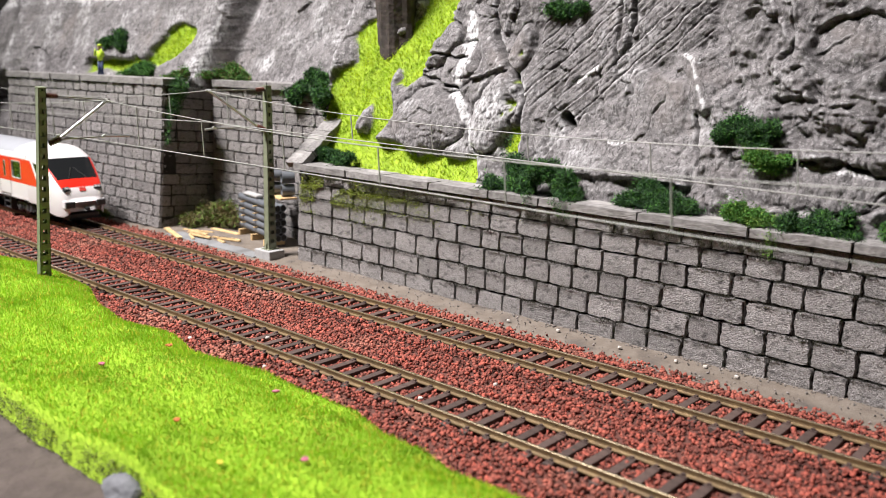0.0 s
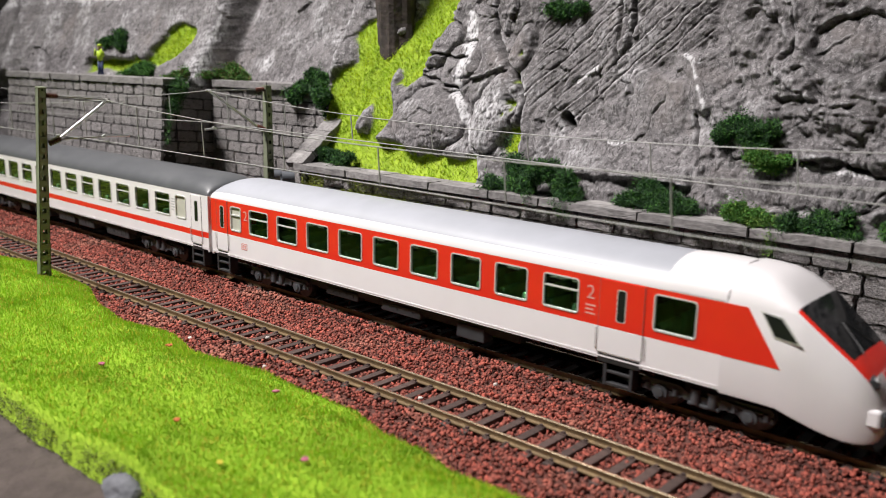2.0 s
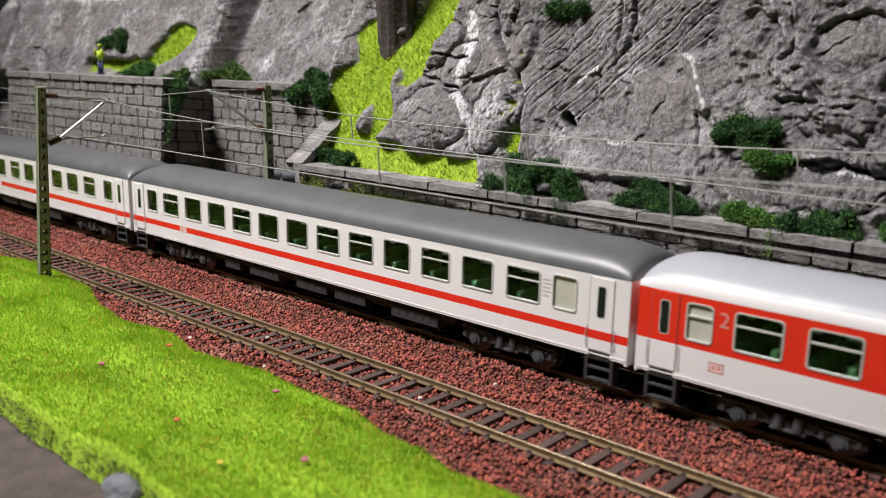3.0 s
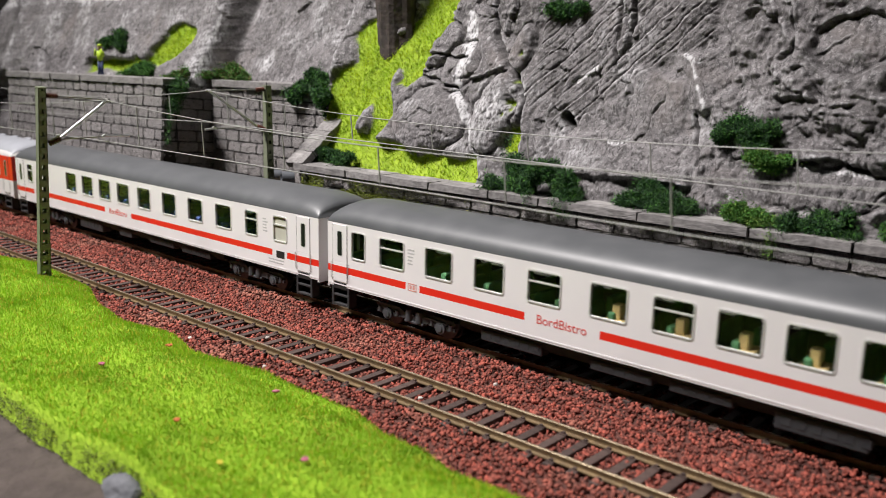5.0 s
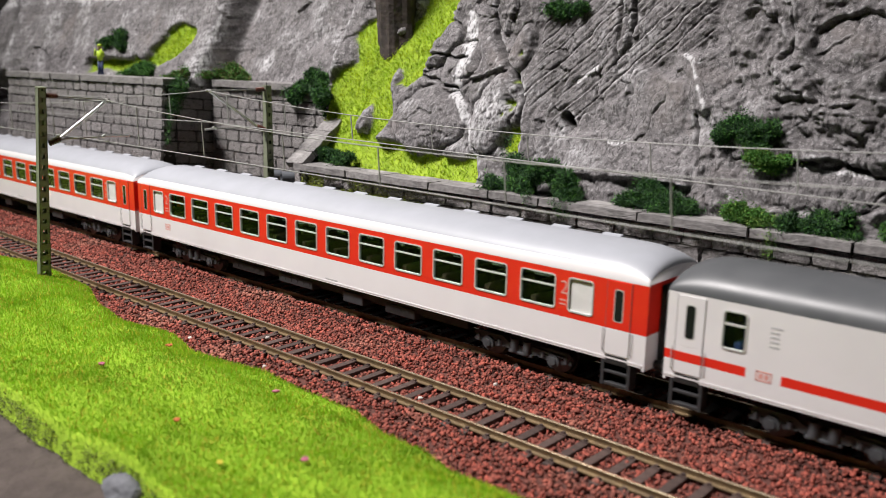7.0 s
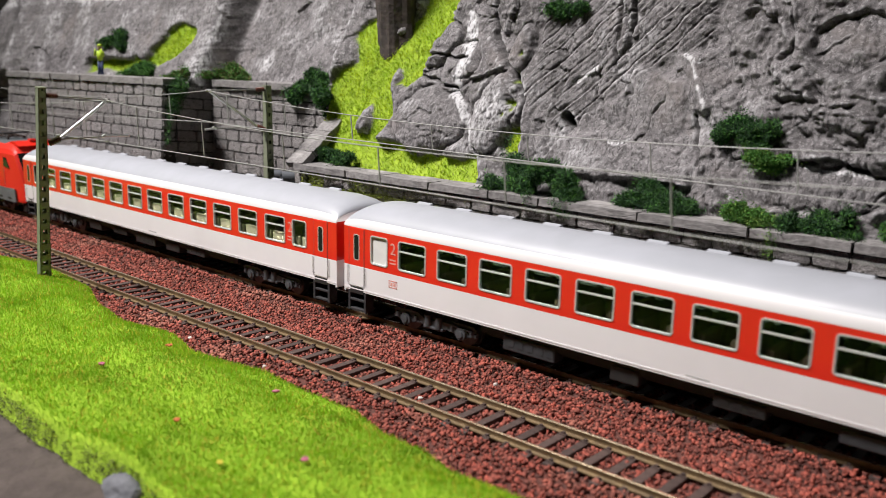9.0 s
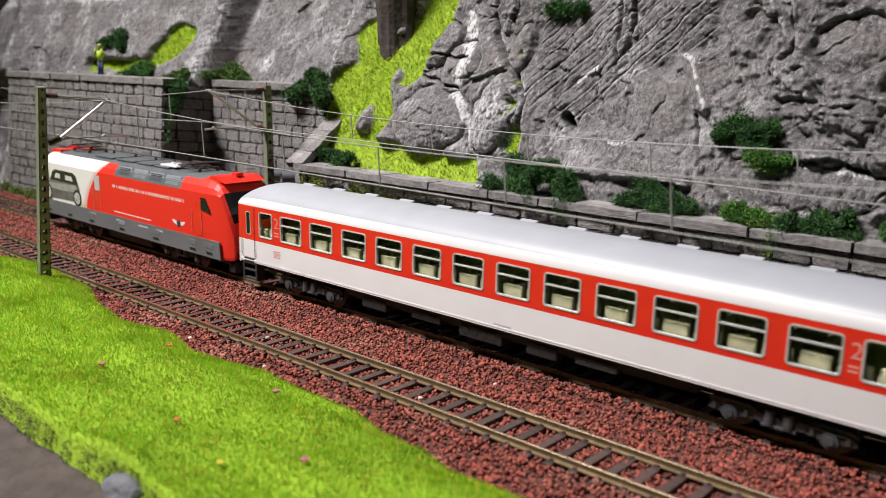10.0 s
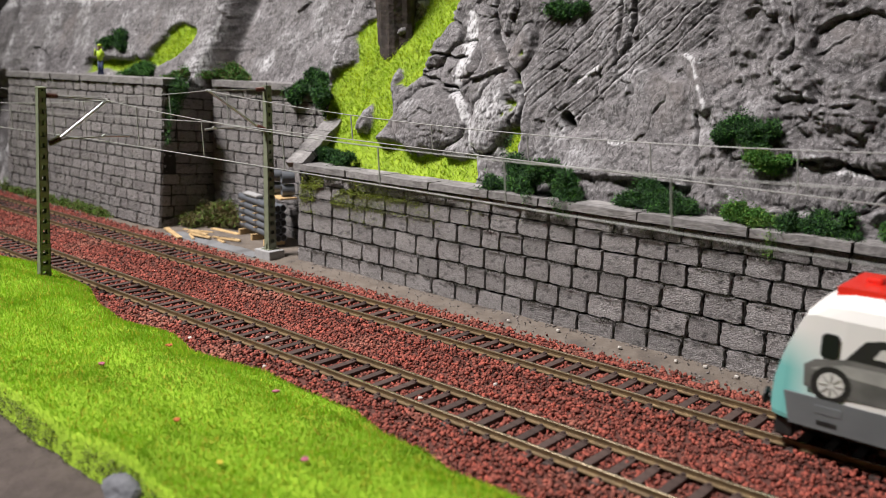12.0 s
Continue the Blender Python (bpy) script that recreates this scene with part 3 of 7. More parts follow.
def side_with_holes(s, x0, x1, z0, z1, holes, colour, zb=()):
    """Both side walls, of thickness 0.9, cut by window holes; colour(x, z) gives the paint."""
    xs = sorted({x0, x1, *[h[0] for h in holes], *[h[1] for h in holes], *[b for b in colour.cuts]})
    zs = sorted({z0, z1, *[h[2] for h in holes], *[h[3] for h in holes], *zb})
    for sg in (-1, 1):
        y, yi = sg * HALF, sg * (HALF - 0.9)
        for a, b in zip(xs, xs[1:]):
            for c, d in zip(zs, zs[1:]):
                mx, mz = (a + b) / 2, (c + d) / 2
                if any(h[0] < mx < h[1] and h[2] < mz < h[3] for h in holes):
                    continue
                q = [(a, y, c), (b, y, c), (b, y, d), (a, y, d)]
                s.add(q if sg < 0 else q[::-1], [(0, 1, 2, 3)], colour(mx, mz))
                q = [(a, yi, c), (b, yi, c), (b, yi, d), (a, yi, d)]
                s.add(q[::-1] if sg < 0 else q, [(0, 1, 2, 3)], 2)
        for h in holes:
            a, b, c, d = h[:4]
            s.add([(a, y, c), (b, y, c), (b, y, d), (a, y, d), (a, yi, c), (b, yi, c), (b, yi, d), (a, yi, d)],
                  [(0, 1, 5, 4), (1, 2, 6, 5), (2, 3, 7, 6), (3, 0, 4, 7)], 2)


class Paint:
    """Which paint a spot of the side has: 0 white, 1 red."""

    def __init__(self, red, cuts=()):
        self.red, self.cuts = red, cuts

    def __call__(self, x, z):
        return 1 if self.red(x, z) else 0


ROOF = [(-16.2, 37.0), (-16.05, 38.3), (-15.3, 40.0), (-13.7, 41.8), (-11.0, 43.5), (-7.5, 44.7), (-3.8, 45.4), (0, 45.6)]


def roof_mesh(x0, x1, mats, ends=(True, True), edge=2):
    """A vaulted roof that falls at its ends; the lowest strips take the second paint."""
    prof = ROOF + [(-y, z) for y, z in ROOF[-2::-1]]
    xs = [x0 + a for a in (0, 0.6, 1.6, 3.2, 5.5, 8.5, 12, 16)] + list(np.linspace(x0 + 30, x1 - 30, 8)) + [x1 - a for a in (16, 12, 8.5, 5.5, 3.2, 1.6, 0.6, 0)]
    v, f, idx = [], [], []
    n = len(prof)
    for x in xs:
        d = min(x - x0 if ends[0] else 99, x1 - x if ends[1] else 99)
        k = 0.42 + 0.58 * math.sqrt(max(0, 1 - (1 - min(1, d / 14.0)) ** 2))
        v += [(x, y, 37.0 + (z - 37.0) * k) for y, z in prof]
    for a in range(len(xs) - 1):
        for b in range(n - 1):
            f.append((a * n + b, (a + 1) * n + b, (a + 1) * n + b + 1, a * n + b + 1))
            idx.append(1 if b < edge or b >= n - 1 - edge else 0)
    f += [tuple(range(n)), tuple(range((len(xs) - 1) * n + n - 1, (len(xs) - 1) * n - 1, -1))]
    idx += [1, 1]
    return mesh_of("roof", v, f, mats, idx, True)


def text_mesh(words, size, material, key):
    cu = bpy.data.curves.new(key, "FONT")
    cu.body, cu.size, cu.extrude = words, size * MM, 0.03 * MM
    cu.align_x, cu.align_y = "CENTER", "CENTER"
    tmp = bpy.data.objects.new(key, cu)
    me = bpy.data.meshes.new_from_object(tmp)
    me.name = key
    me.materials.clear()
    me.materials.append(material)
    bpy.data.objects.remove(tmp)
    return me


def wheelset_mesh():
    if "wheelset" not in MADE:
        s = Shape().tube((0, -8, 0), (0, 8, 0), 1.0, 8)
        for sg in (-1, 1):
            s.tube((0, sg * 7.0, 0), (0, sg * 7.4, 0), 5.6, 24)
            s.tube((0, sg * 7.4, 0), (0, sg * 9.6, 0), 5.05, 24, 0, 4.95)
            s.tube((0, sg * 9.6, 0), (0, sg * 9.9, 0), 2.0, 12)
        MADE["wheelset"] = s.mesh("wheelset", M_WHEEL)
    return MADE["wheelset"]


def bogie(car, x):
    if "bogie" not in MADE:
        s = Shape().box(-8, 8, -9, 9, 6.5, 9.0)
        for sg in (-1, 1):
            y = sg * 12.0
            y0, y1 = sorted((y, y + sg * 1.0))
            frame_ = [(-20, 7.6), (-19, 8.4), (-8, 8.4), (-5, 6.8), (5, 6.8), (8, 8.4), (19, 8.4), (20, 7.6), (19.5, 6.2), (9.5, 6.2), (6, 4.6), (-6, 4.6), (-9.5, 6.2), (-19.5, 6.2)]
            s.plate(frame_[::-1], y0, y1)
            for q in (-13.5, 13.5):
                s.tube((q, y, 5.0), (q, y + sg * 2.0, 5.0), 2.3, 16).tube((q, y + sg * 2.0, 5.0), (q, y + sg * 2.5, 5.0), 1.3, 12)
                s.plate([(q + 6.5, 5.9), (q + 6.5, 4.6), (q, 3.9), (q - 6.5, 4.6), (q - 6.5, 5.9)], y0, y1)
                for d in (-4.6, 4.6):
                    s.tube((q + d, y + sg * 0.9, 4.9), (q + d, y + sg * 0.9, 7.0), 0.9, 10)
            for d in (-2.6, 2.6):
                s.tube((d, y + sg * 1.0, 4.4), (d, y + sg * 1.0, 8.8), 1.5, 12)
            s.box(-4.8, 4.8, y0 - 0.6, y1 + 0.6, 3.5, 4.6, 0, 0.3)
            s.tube((5, y + sg * 1.3, 7.6), (17, y + sg * 1.3, 6.8), 0.45, 8)
        MADE["bogie"] = s.mesh("bogie", M_BOGIE)
    b = part("bogie", MADE["bogie"], car, at(x, 0, 0))
    for q in (-13.5, 13.5):
        part("wheelset", wheelset_mesh(), b, at(q, 0, 5.0))
    return b


def buffers(car, x, sg, z=11.5):
    for y in (-9.3, 9.3):
        s = Shape().tube((0, 0, 0), (sg * 2.2, 0, 0), 1.3, 12).tube((sg * 2.2, 0, 0), (sg * 3.0, 0, 0), 0.8, 10)
        s.tube((sg * 3.0, 0, 0), (sg * 3.5, 0, 0), 2.4, 16)
        key = "buffer%d" % sg
        if key not in MADE:
            MADE[key] = s.mesh("buffer", M_UNDER)
        part("buffer", MADE[key], car, at(x, y, z))


def windows_on(car, wins):
    for x0, x1, z0, z1, bar, material in wins:
        me = window_mesh(x1 - x0, z1 - z0, bar)
        pm = pane_mesh(x1 - x0, z1 - z0, material)
        for sg in (-1, 1):
            w = part("window", me, car, at((x0 + x1) / 2, sg * HALF, (z0 + z1) / 2, 0, 0, 0 if sg < 0 else 180))
            p = part("pane", pm, w)
            p.visible_shadow = False


def door_on(car, x0, x1, paints, split, zlow=13.4):
    """A folding door: leaf in two paints with edge strips, a narrow window, thin handrails, and a dark plate below for
    the shaded step recess.
    """
    key = ("door", round(x1 - x0, 1), split, paints[1].name)
    w = x1 - x0
    if key not in MADE:
        s = Shape().box(-w / 2, w / 2, -0.18, 0.2, zlow, split, 0, 0.12).box(-w / 2, w / 2, -0.18, 0.2, split, 36.4, 1, 0.12)
        if paints[1] is M_CREAM:       # the red stripe runs on across the door
            s.box(-w / 2, w / 2, -0.22, 0.1, 17.1, 19.8, 3)
        for a in (-w / 2, w / 2 - 0.09):
            s.box(a, a + 0.09, -0.24, 0.1, zlow, 36.4, 2)
        MADE[key] = s.mesh("door", [paints[0], paints[1], M_DOOR_GAP, M_RED])
        g = Shape().plate(rounded(2.6, 9.6, 0.7), -0.24, -0.1)
        g.plate(rounded(3.2, 10.2, 0.9), -0.21, -0.1, 1)
        MADE[key + ("glass",)] = g.mesh("door_window", [M_DARKGLASS, M_SILVER])
        # dark plate, slightly proud: the recess's shade is put into its colour
        MADE[key + ("recess",)] = Shape().box(-w / 2 + 0.4, w / 2 - 0.4, -0.1, 2.0, 10.4, zlow - 0.3, 0, 0.1).mesh("step_recess", M_UNDER)
        MADE[key + ("rail",)] = Shape().tube((0, -0.4, 14.5), (0, -0.4, 21), 0.13, 6).tube((0, 0, 14.5), (0, -0.4, 14.5), 0.13, 5).tube((0, 0, 21), (0, -0.4, 21), 0.13, 5).mesh("handrail", M_SILVER)
    for sg in (-1, 1):
        turn = at((x0 + x1) / 2, sg * HALF, 0, 0, 0, 0 if sg < 0 else 180)
        d = part("door", MADE[key], car, turn)
        part("door_window", MADE[key + ("glass",)], d, at(0, 0, 28.9))
        part("step_recess", MADE[key + ("recess",)], car, turn)
        for q in (-w / 2 - 0.7, w / 2 + 0.7):
            part("handrail", MADE[key + ("rail",)], d, at(q, 0, 0))


def steps_on(car, x, w=9.0):
    if "tread" not in MADE:
        MADE["tread"] = Shape().box(-w / 2 + 0.3, w / 2 - 0.3, -2.2, 2.2, 0, 0.9, 0, 0.15).mesh("step_tread", M_STEP)
        MADE["stringer"] = Shape().plate([(-0.5, 9.0), (0.5, 9.0), (0.5, 0.0), (-0.5, 0.0)], -2.3, 1.8).mesh("step_side", M_STEP)
        MADE["step_back"] = Shape().box(-w / 2 + 0.3, w / 2 - 0.3, 0.0, 0.5, 0, 8.0).mesh("step_back", M_UNDER)
    for sg in (-1, 1):
        for z in (3.4, 7.2):
            part("step_tread", MADE["tread"], car, at(x, sg * 13.8, z))
        for a in (-w / 2, w / 2):
            part("step_side", MADE["stringer"], car, at(x + a, sg * 13.8, 3.2, 0, 0, 0 if sg < 0 else 180))
        part("step_back", MADE["step_back"], car, at(x, sg * 11.8, 3.4))


def gangway(car, x, sg):
    key = "gangway%d" % sg
    if key not in MADE:
        s = Shape()
        for k in range(4):
            a, b = sorted((sg * 0.5 * k, sg * 0.5 * (k + 1)))
            g = 0.0 if k % 2 else 0.6
            for y0, y1, z0, z1 in ((-9 + g, -6.5, 12, 36 - g), (6.5, 9 - g, 12, 36 - g), (-9 + g, 9 - g, 33.5, 36 - g), (-7, 7, 12, 13)):
                s.box(a, b, y0, y1, z0, z1, 0, 0.1)
        MADE[key] = s.mesh("gangway_bellows", M_RUBBER)
    part("gangway_bellows", MADE[key], car, at(x, 0, 0))


def interior_mesh(key, x0, x1, seat, tables=None):
    k = ("interior", key)
    if k not in MADE:
        s = Shape().box(x0, x1, -14.5, 14.5, 11.5, 12.5, 2)
        x = x0 + 6
        while x < x1 - 10:
            for y in (-13.5, 2.0):
                s.box(x, x + 2.4, y, y + 11.5, 12.5, 25.5, 0, 0.7)
                s.box(x + 2.2, x + 7.5, y, y + 11.5, 12.5, 17.5, 0, 0.6)
            if seat is M_SEAT_BEIGE:   # high pale seat backs close to the windows
                for y in (-14.2, 12.8):
                    s.box(x + 0.6, x + 8.6, y, y + 1.4, 12.5, 27.4, 0, 0.5)
            x += 9.8
        if tables:
            for a in tables:
                s.box(a - 1.4, a + 1.4, -12.5, -9, 12.5, 28.0, 1, 0.4).box(a - 3.6, a + 3.6, -14, -6, 22.4, 23.3, 1, 0.3)
        MADE[k] = s.mesh("interior", [seat, M_TABLE_YELLOW, M_UNDER_GREY])
    return MADE[k]


def underframe(car, x0, x1, seed, grey=False):
    rs = random.Random(seed)
    s = Shape().box(x0, x1, -9.0, 9.0, 8.6, 11.4).box(68, x1 - 68, -14.0, 14.0, 8.2, 11.4)
    s.box(70, x1 - 70, -11.0, 11.0, 6.5, 8.4)
    part("underframe", s.mesh("underframe", M_UNDER), car)
    x = 78.0
    while x < x1 - 92:
        w = rs.uniform(9, 26)
        h = rs.uniform(2.5, 5.0)
        for sg in (-1, 1):
            y = sg * 11.8
            b = Shape().box(0, w, y - 2.6, y + 2.6, 9.0 - h, 9.6, 0, 0.5)
            if w > 14:
                for k in range(int(w // 4)):
                    b.box(2 + 4 * k, 4.6 + 4 * k, y - 2.75, y + 2.75, 9.6 - h * 0.8, 8.6, 0, 0.1)
            part("equipment_box", b.mesh("equipment_box", M_UNDER_GREY if (grey or rs.random() < 0.4) else M_UNDER), car, at(x, 0, 0))
        x += w + rs.uniform(4, 24)


def logo_on(car, x, z, colour, size=4.4):
    """A plain outlined rectangle with two bars in place of the badge."""
    key = ("logo", colour.name, size)
    if key not in MADE:
        w, h = size / 2, size * 0.33
        s = Shape()
        for a, b, c, d in ((-w, w, h - 0.4, h), (-w, w, -h, -h + 0.4), (-w, -w + 0.4, -h, h), (w - 0.4, w, -h, h), (-w * 0.6, -w * 0.1, -h * 0.5, h * 0.5), (w * 0.1, w * 0.6, -h * 0.5, h * 0.5)):
            s.box(a, b, -0.06, 0.02, c, d)
        MADE[key] = s.mesh("badge", colour)
    for sg in (-1, 1):
        part("badge", MADE[key], car, at(x, sg * HALF, z, 0, 0, 0 if sg < 0 else 180))


def bars_on(car, x, z, rows, width, colour):
    """Small illegible print, as plain bars."""
    s = Shape()
    rs = random.Random(int(x * 7))
    for k in range(rows):
        s.box(-width / 2, width / 2 * rs.uniform(0.2, 1.0), -0.05, 0.02, -1.3 * k, -1.3 * k + 0.55)
    me = s.mesh("lettering", colour)
    for sg in (-1, 1):
        part("lettering", me, car, at(x, sg * HALF, z, 0, 0, 0 if sg < 0 else 180))


Z0, Z1 = 23.9, 34.4   # window sills and heads


def coach_windows(bars, glassy, pale=((), None), count=12):
    wins = [(15.2, 23.8, Z0, Z1, False, pale[1] if 0 in pale[0] else glassy)]
    for k in range(count):
        a = 30.0 + 19.3 * k
        wins.append((a, a + 13.2, Z0, Z1, k in bars, glassy))
    wins.append((260.8, 269.4, Z0, Z1, False, pale[1] if 1 in pale[0] else glassy))
    return wins


def make_coach(label, scheme, wins, seat, seed, tables=None, gaps=(), ends=(True, True), roof_bumps=False, body_to=LONG, doors=((3.0, 11.4), (274.4, 282.8))):
    car = empty("passenger_coach", at(0, 0, 0), label, "train coach", "coaches of the train")
    holes = [w[:4] for w in wins]
    if scheme == "red":
        paint = Paint(lambda x, z: z > 21.5 and z < 36.6)
        roof = [M_ROOF_LIGHT, M_CREAM]
        zb = (21.5, 36.6, 13.4, 14.0)
    else:
        paint = Paint(lambda x, z: 17.1 < z < 19.8 and not any(a < x < b for a, b in gaps), [c for g in gaps for c in g])
        roof = [M_ROOF_DARK, M_ROOF_DARK]
        zb = (17.1, 19.8, 13.4, 14.0)
    s = Shape()
    side_with_holes(s, 0.0, body_to, 11.4, 37.0, holes, paint, zb)
    end_paint = 1 if scheme == "red" else 0
    for x, on in ((0.0, ends[0]), (LONG, ends[1])):
        if on:
            a, b = (x, x + 0.8) if x == 0 else (x - 0.8, x)
            for z0, z1, i in ((10.6, 21.5, 0), (21.5, 37.0, end_paint)):
                s.box(a + 0.01, b - 0.01, -HALF + 0.02, -5.5, z0, z1, i).box(a + 0.01, b - 0.01, 5.5, HALF - 0.02, z0, z1, i)
            s.box(a + 0.01, b - 0.01, -5.5, 5.5, 34, 37, end_paint)
    s.box(0.5, body_to - 0.5, -HALF + 0.4, HALF - 0.4, 11.4, 12.0, 2)
    # the sill moulding along the lower side
    for sg in (-1, 1):
        s.box(0.5, body_to - 0.5, sg * HALF - 0.12, sg * HALF + 0.12, 12.0, 12.5, 0)
    part("body", s.mesh("body", [M_CREAM, M_RED, M_UNDER_GREY]), car)
    rf = part("roof", roof_mesh(0, body_to, roof, ends), car)
    if roof_bumps:
        if "vent" not in MADE:
            MADE["vent"] = Shape().box(-3.6, 3.6, -1.5, 1.5, -0.3, 0.45, 0, 0.3).mesh("roof_vent", M_ROOF_LIGHT)
        for x in range(22, 280, 20):
            part("roof_vent", MADE["vent"], rf, at(x, 5.5, 45.0, 16))
    windows_on(car, wins)
    for a, b in doors:
        door_on(car, a, b, (M_CREAM, M_RED if scheme == "red" else M_CREAM), 21.5)
        steps_on(car, (a + b) / 2, 9.0)
    part("interior", interior_mesh(seed, 3, body_to - 3, seat, tables), car)
    underframe(car, 2, body_to - 2, seed, scheme != "red")
    for x in (45.0, 241.0):
        bogie(car, x)
    for x, sg, on in ((0.0, -1, ends[0]), (LONG, 1, ends[1])):
        if on:
            buffers(car, x, sg)
            gangway(car, x, sg)
    return car


def loft(secs, shoulder, inset, n_roof=4):
    """Sections (x, half width, top, bottom) to rings of points: sides, shoulder, roof."""
    rings = []
    for x, w, t, b in secs:
        s = min(shoulder, t - 1.6)
        k = min(1.0, (t - s) / 8.0)
        ws = w - inset * (0.45 + 0.55 * k)
        half = [(w - 0.25, b), (w, b + 1.2), (w, b + (s - b) * 0.5), (w, s), (w - (w - ws) * 0.35, s + (t - s) * 0.42), (ws, t - 0.18 * (t - s)), (ws * 0.72, t - 0.05 * (t - s)), (ws * 0.38, t), (0.0, t)]
        ring = [(x, -y, z) for y, z in half] + [(x, y, z) for y, z in half[-2::-1]]
        rings.append(ring)
    return rings


def skin(rings, choose, keep=None):
    """Faces between rings, paint by choose(ring, side point); keep picks which ones."""
    s = Shape()
    n = len(rings[0])
    flat = [p for r in rings for p in r]
    f, idx = [], []
    for a in range(len(rings) - 1):
        for b in range(n - 1):
            c = choose(a, b if b < n // 2 else n - 2 - b)
            if keep is None or c == keep or (keep < 0 and c != -keep):
                f.append((a * n + b, (a + 1) * n + b, (a + 1) * n + b + 1, a * n + b + 1))
                idx.append(max(0, c))
    return flat, f, idx


def make_control_car():
    wins = [(15.4, 22.8, Z0, Z1, True, M_PALE)]
    for k in range(9):
        a = 29.4 + 19.6 * k
        wins.append((a, a + 12.9, Z0, Z1, k in (0, 1, 8), M_GLASS))
    wins.append((225.2, 238.0, Z0 + 0.4, Z1 + 0.4, False, M_GLASS))
    car = make_coach("white and red control car with a sloping driver's cab", "red", wins, M_SEAT_GREEN, 101, ends=(True, False), body_to=246.0,
                     doors=((4.4, 12.8), (206.8, 222.0)))
    car.name = "control_car"
    xs = [(246.0, 16.2, 45.6, 10.6), (250, 16.2, 45.55, 10.6), (255, 16.2, 45.0, 10.6), (258.5, 16.2, 43.6, 10.6), (262, 16.15, 41.2, 10.4), (265, 16.0, 38.6, 9.4),
          (268.3, 15.7, 36.0, 8.4), (272, 15.2, 33.0, 7.2), (275.8, 14.6, 30.0, 6.3), (279, 14.0, 27.4, 5.8), (281.3, 13.4, 25.2, 5.7), (283.4, 12.6, 22.8, 5.8),
          (285.0, 11.8, 20.2, 6.2), (286.4, 10.9, 17.4, 7.0), (287.3, 9.8, 14.5, 9.0)]
    rings = loft(xs, 37.0, 3.4)

    def paint(a, b):
        if 5 <= a <= 8 and b >= 5:
            return 3                   # windscreen
        if 5 <= a <= 8 and b == 4:
            return 1                   # red edge of the windscreen
        if 9 <= a <= 10 and b >= 4:
            return 1
        return 0
    v, f, idx = skin(rings, paint, -3)
    n = len(rings[0])
    k = (len(rings) - 1) * n
    f.append(tuple(range(k, k + n)))
    idx.append(0)
    nose = part("nose", mesh_of("nose", v, f, [M_CREAM, M_RED], idx, True), car)
    v, f, idx = skin(rings, paint, 3)
    part("windscreen", mesh_of("windscreen", v, f, M_DARKGLASS, None, True), nose)
    # white bulged cab roof over the first metres
    prof = ROOF + [(-y, z) for y, z in ROOF[-2::-1]]
    vs, fs = [], []
    cuts = (228, 231, 235, 240, 246.5)
    for q, x in enumerate(cuts):
        g = (0.0, 0.25, 0.4, 0.45, 0.3)[q]
        vs += [(x, y * (1 + 0.006 * (q > 0)), z + g * (z > 38)) for y, z in prof]
    m = len(prof)
    for a in range(len(cuts) - 1):
        fs += [(a * m + b, (a + 1) * m + b, (a + 1) * m + b + 1, a * m + b + 1) for b in range(m - 1)]
    part("cab_roof", mesh_of("cab_roof", vs, fs, M_CREAM, None, True), car)
    # slanting end of the red band, cab side window, wipers, lamps, badge
    for sg in (-1, 1):
        y0, y1 = sorted((sg * 16.15, sg * 16.27))
        part("red_band", Shape().plate([(246, 21.5), (262.2, 21.5), (252.4, 36.6), (246, 36.6)], y0, y1).mesh("red_band", M_RED), car)
        y0, y1 = sorted((sg * 15.5, sg * 16.36))
        part("cab_window", Shape().plate([(255.8, 36.4), (261.8, 35.7), (267.2, 29.0), (259.8, 29.8)], y0, y1).mesh("cab_window", M_SILVER), car)
        y0, y1 = sorted((sg * 15.5, sg * 16.44))
        part("cab_pane", Shape().plate([(256.6, 35.9), (261.4, 35.2), (266.2, 29.5), (260.2, 30.2)], y0, y1).mesh("cab_pane", M_DARKGLASS), car)
        l = part("headlight", Shape().box(-1.5, 1.5, -2.3, 2.3, -1.2, 0.75, 0, 0.5).mesh("headlight", M_UNDER_GREY), nose, at(283.6, sg * 9.4, 22.0, 0, 48, sg * -14))
        part("lamp_glass", Shape().tube((0, -0.8, 0.6), (0, -0.8, 1.25), 0.75, 12).tube((0, 0.9, 0.6), (0, 0.9, 1.25), 0.6, 12).mesh("lamp_glass", M_LAMP_GLASS), l)
        part("wiper", Shape().tube((278.0, sg * 4.5, 28.7), (272.0, sg * 0.8, 33.4), 0.18, 6).tube((279.2, sg * 5.5, 27.6), (278.0, sg * 4.5, 28.7), 0.25, 6).mesh("wiper", M_UNDER), nose)
        part("buffer", Shape().tube((282.5, sg * 9.3, 13.0), (287.0, sg * 9.3, 13.0), 1.9, 12).box(283.0, 286.9, sg * 9.3 - 3.2, sg * 9.3 + 3.2, 10.6, 15.6, 0, 0.8).box(286.8, 288.2, sg * 9.3 - 2.9, sg * 9.3 + 2.9, 11.2, 15.0, 1, 0.6).mesh("buffer", [M_CREAM, M_UNDER_GREY]), nose)
    part("badge", Shape().box(-1.2, 1.2, -1.9, 1.9, -0.1, 0.15).mesh("badge", M_LETTER_RED), nose, at(284.3, 0, 21.6, 0, 58, 0))
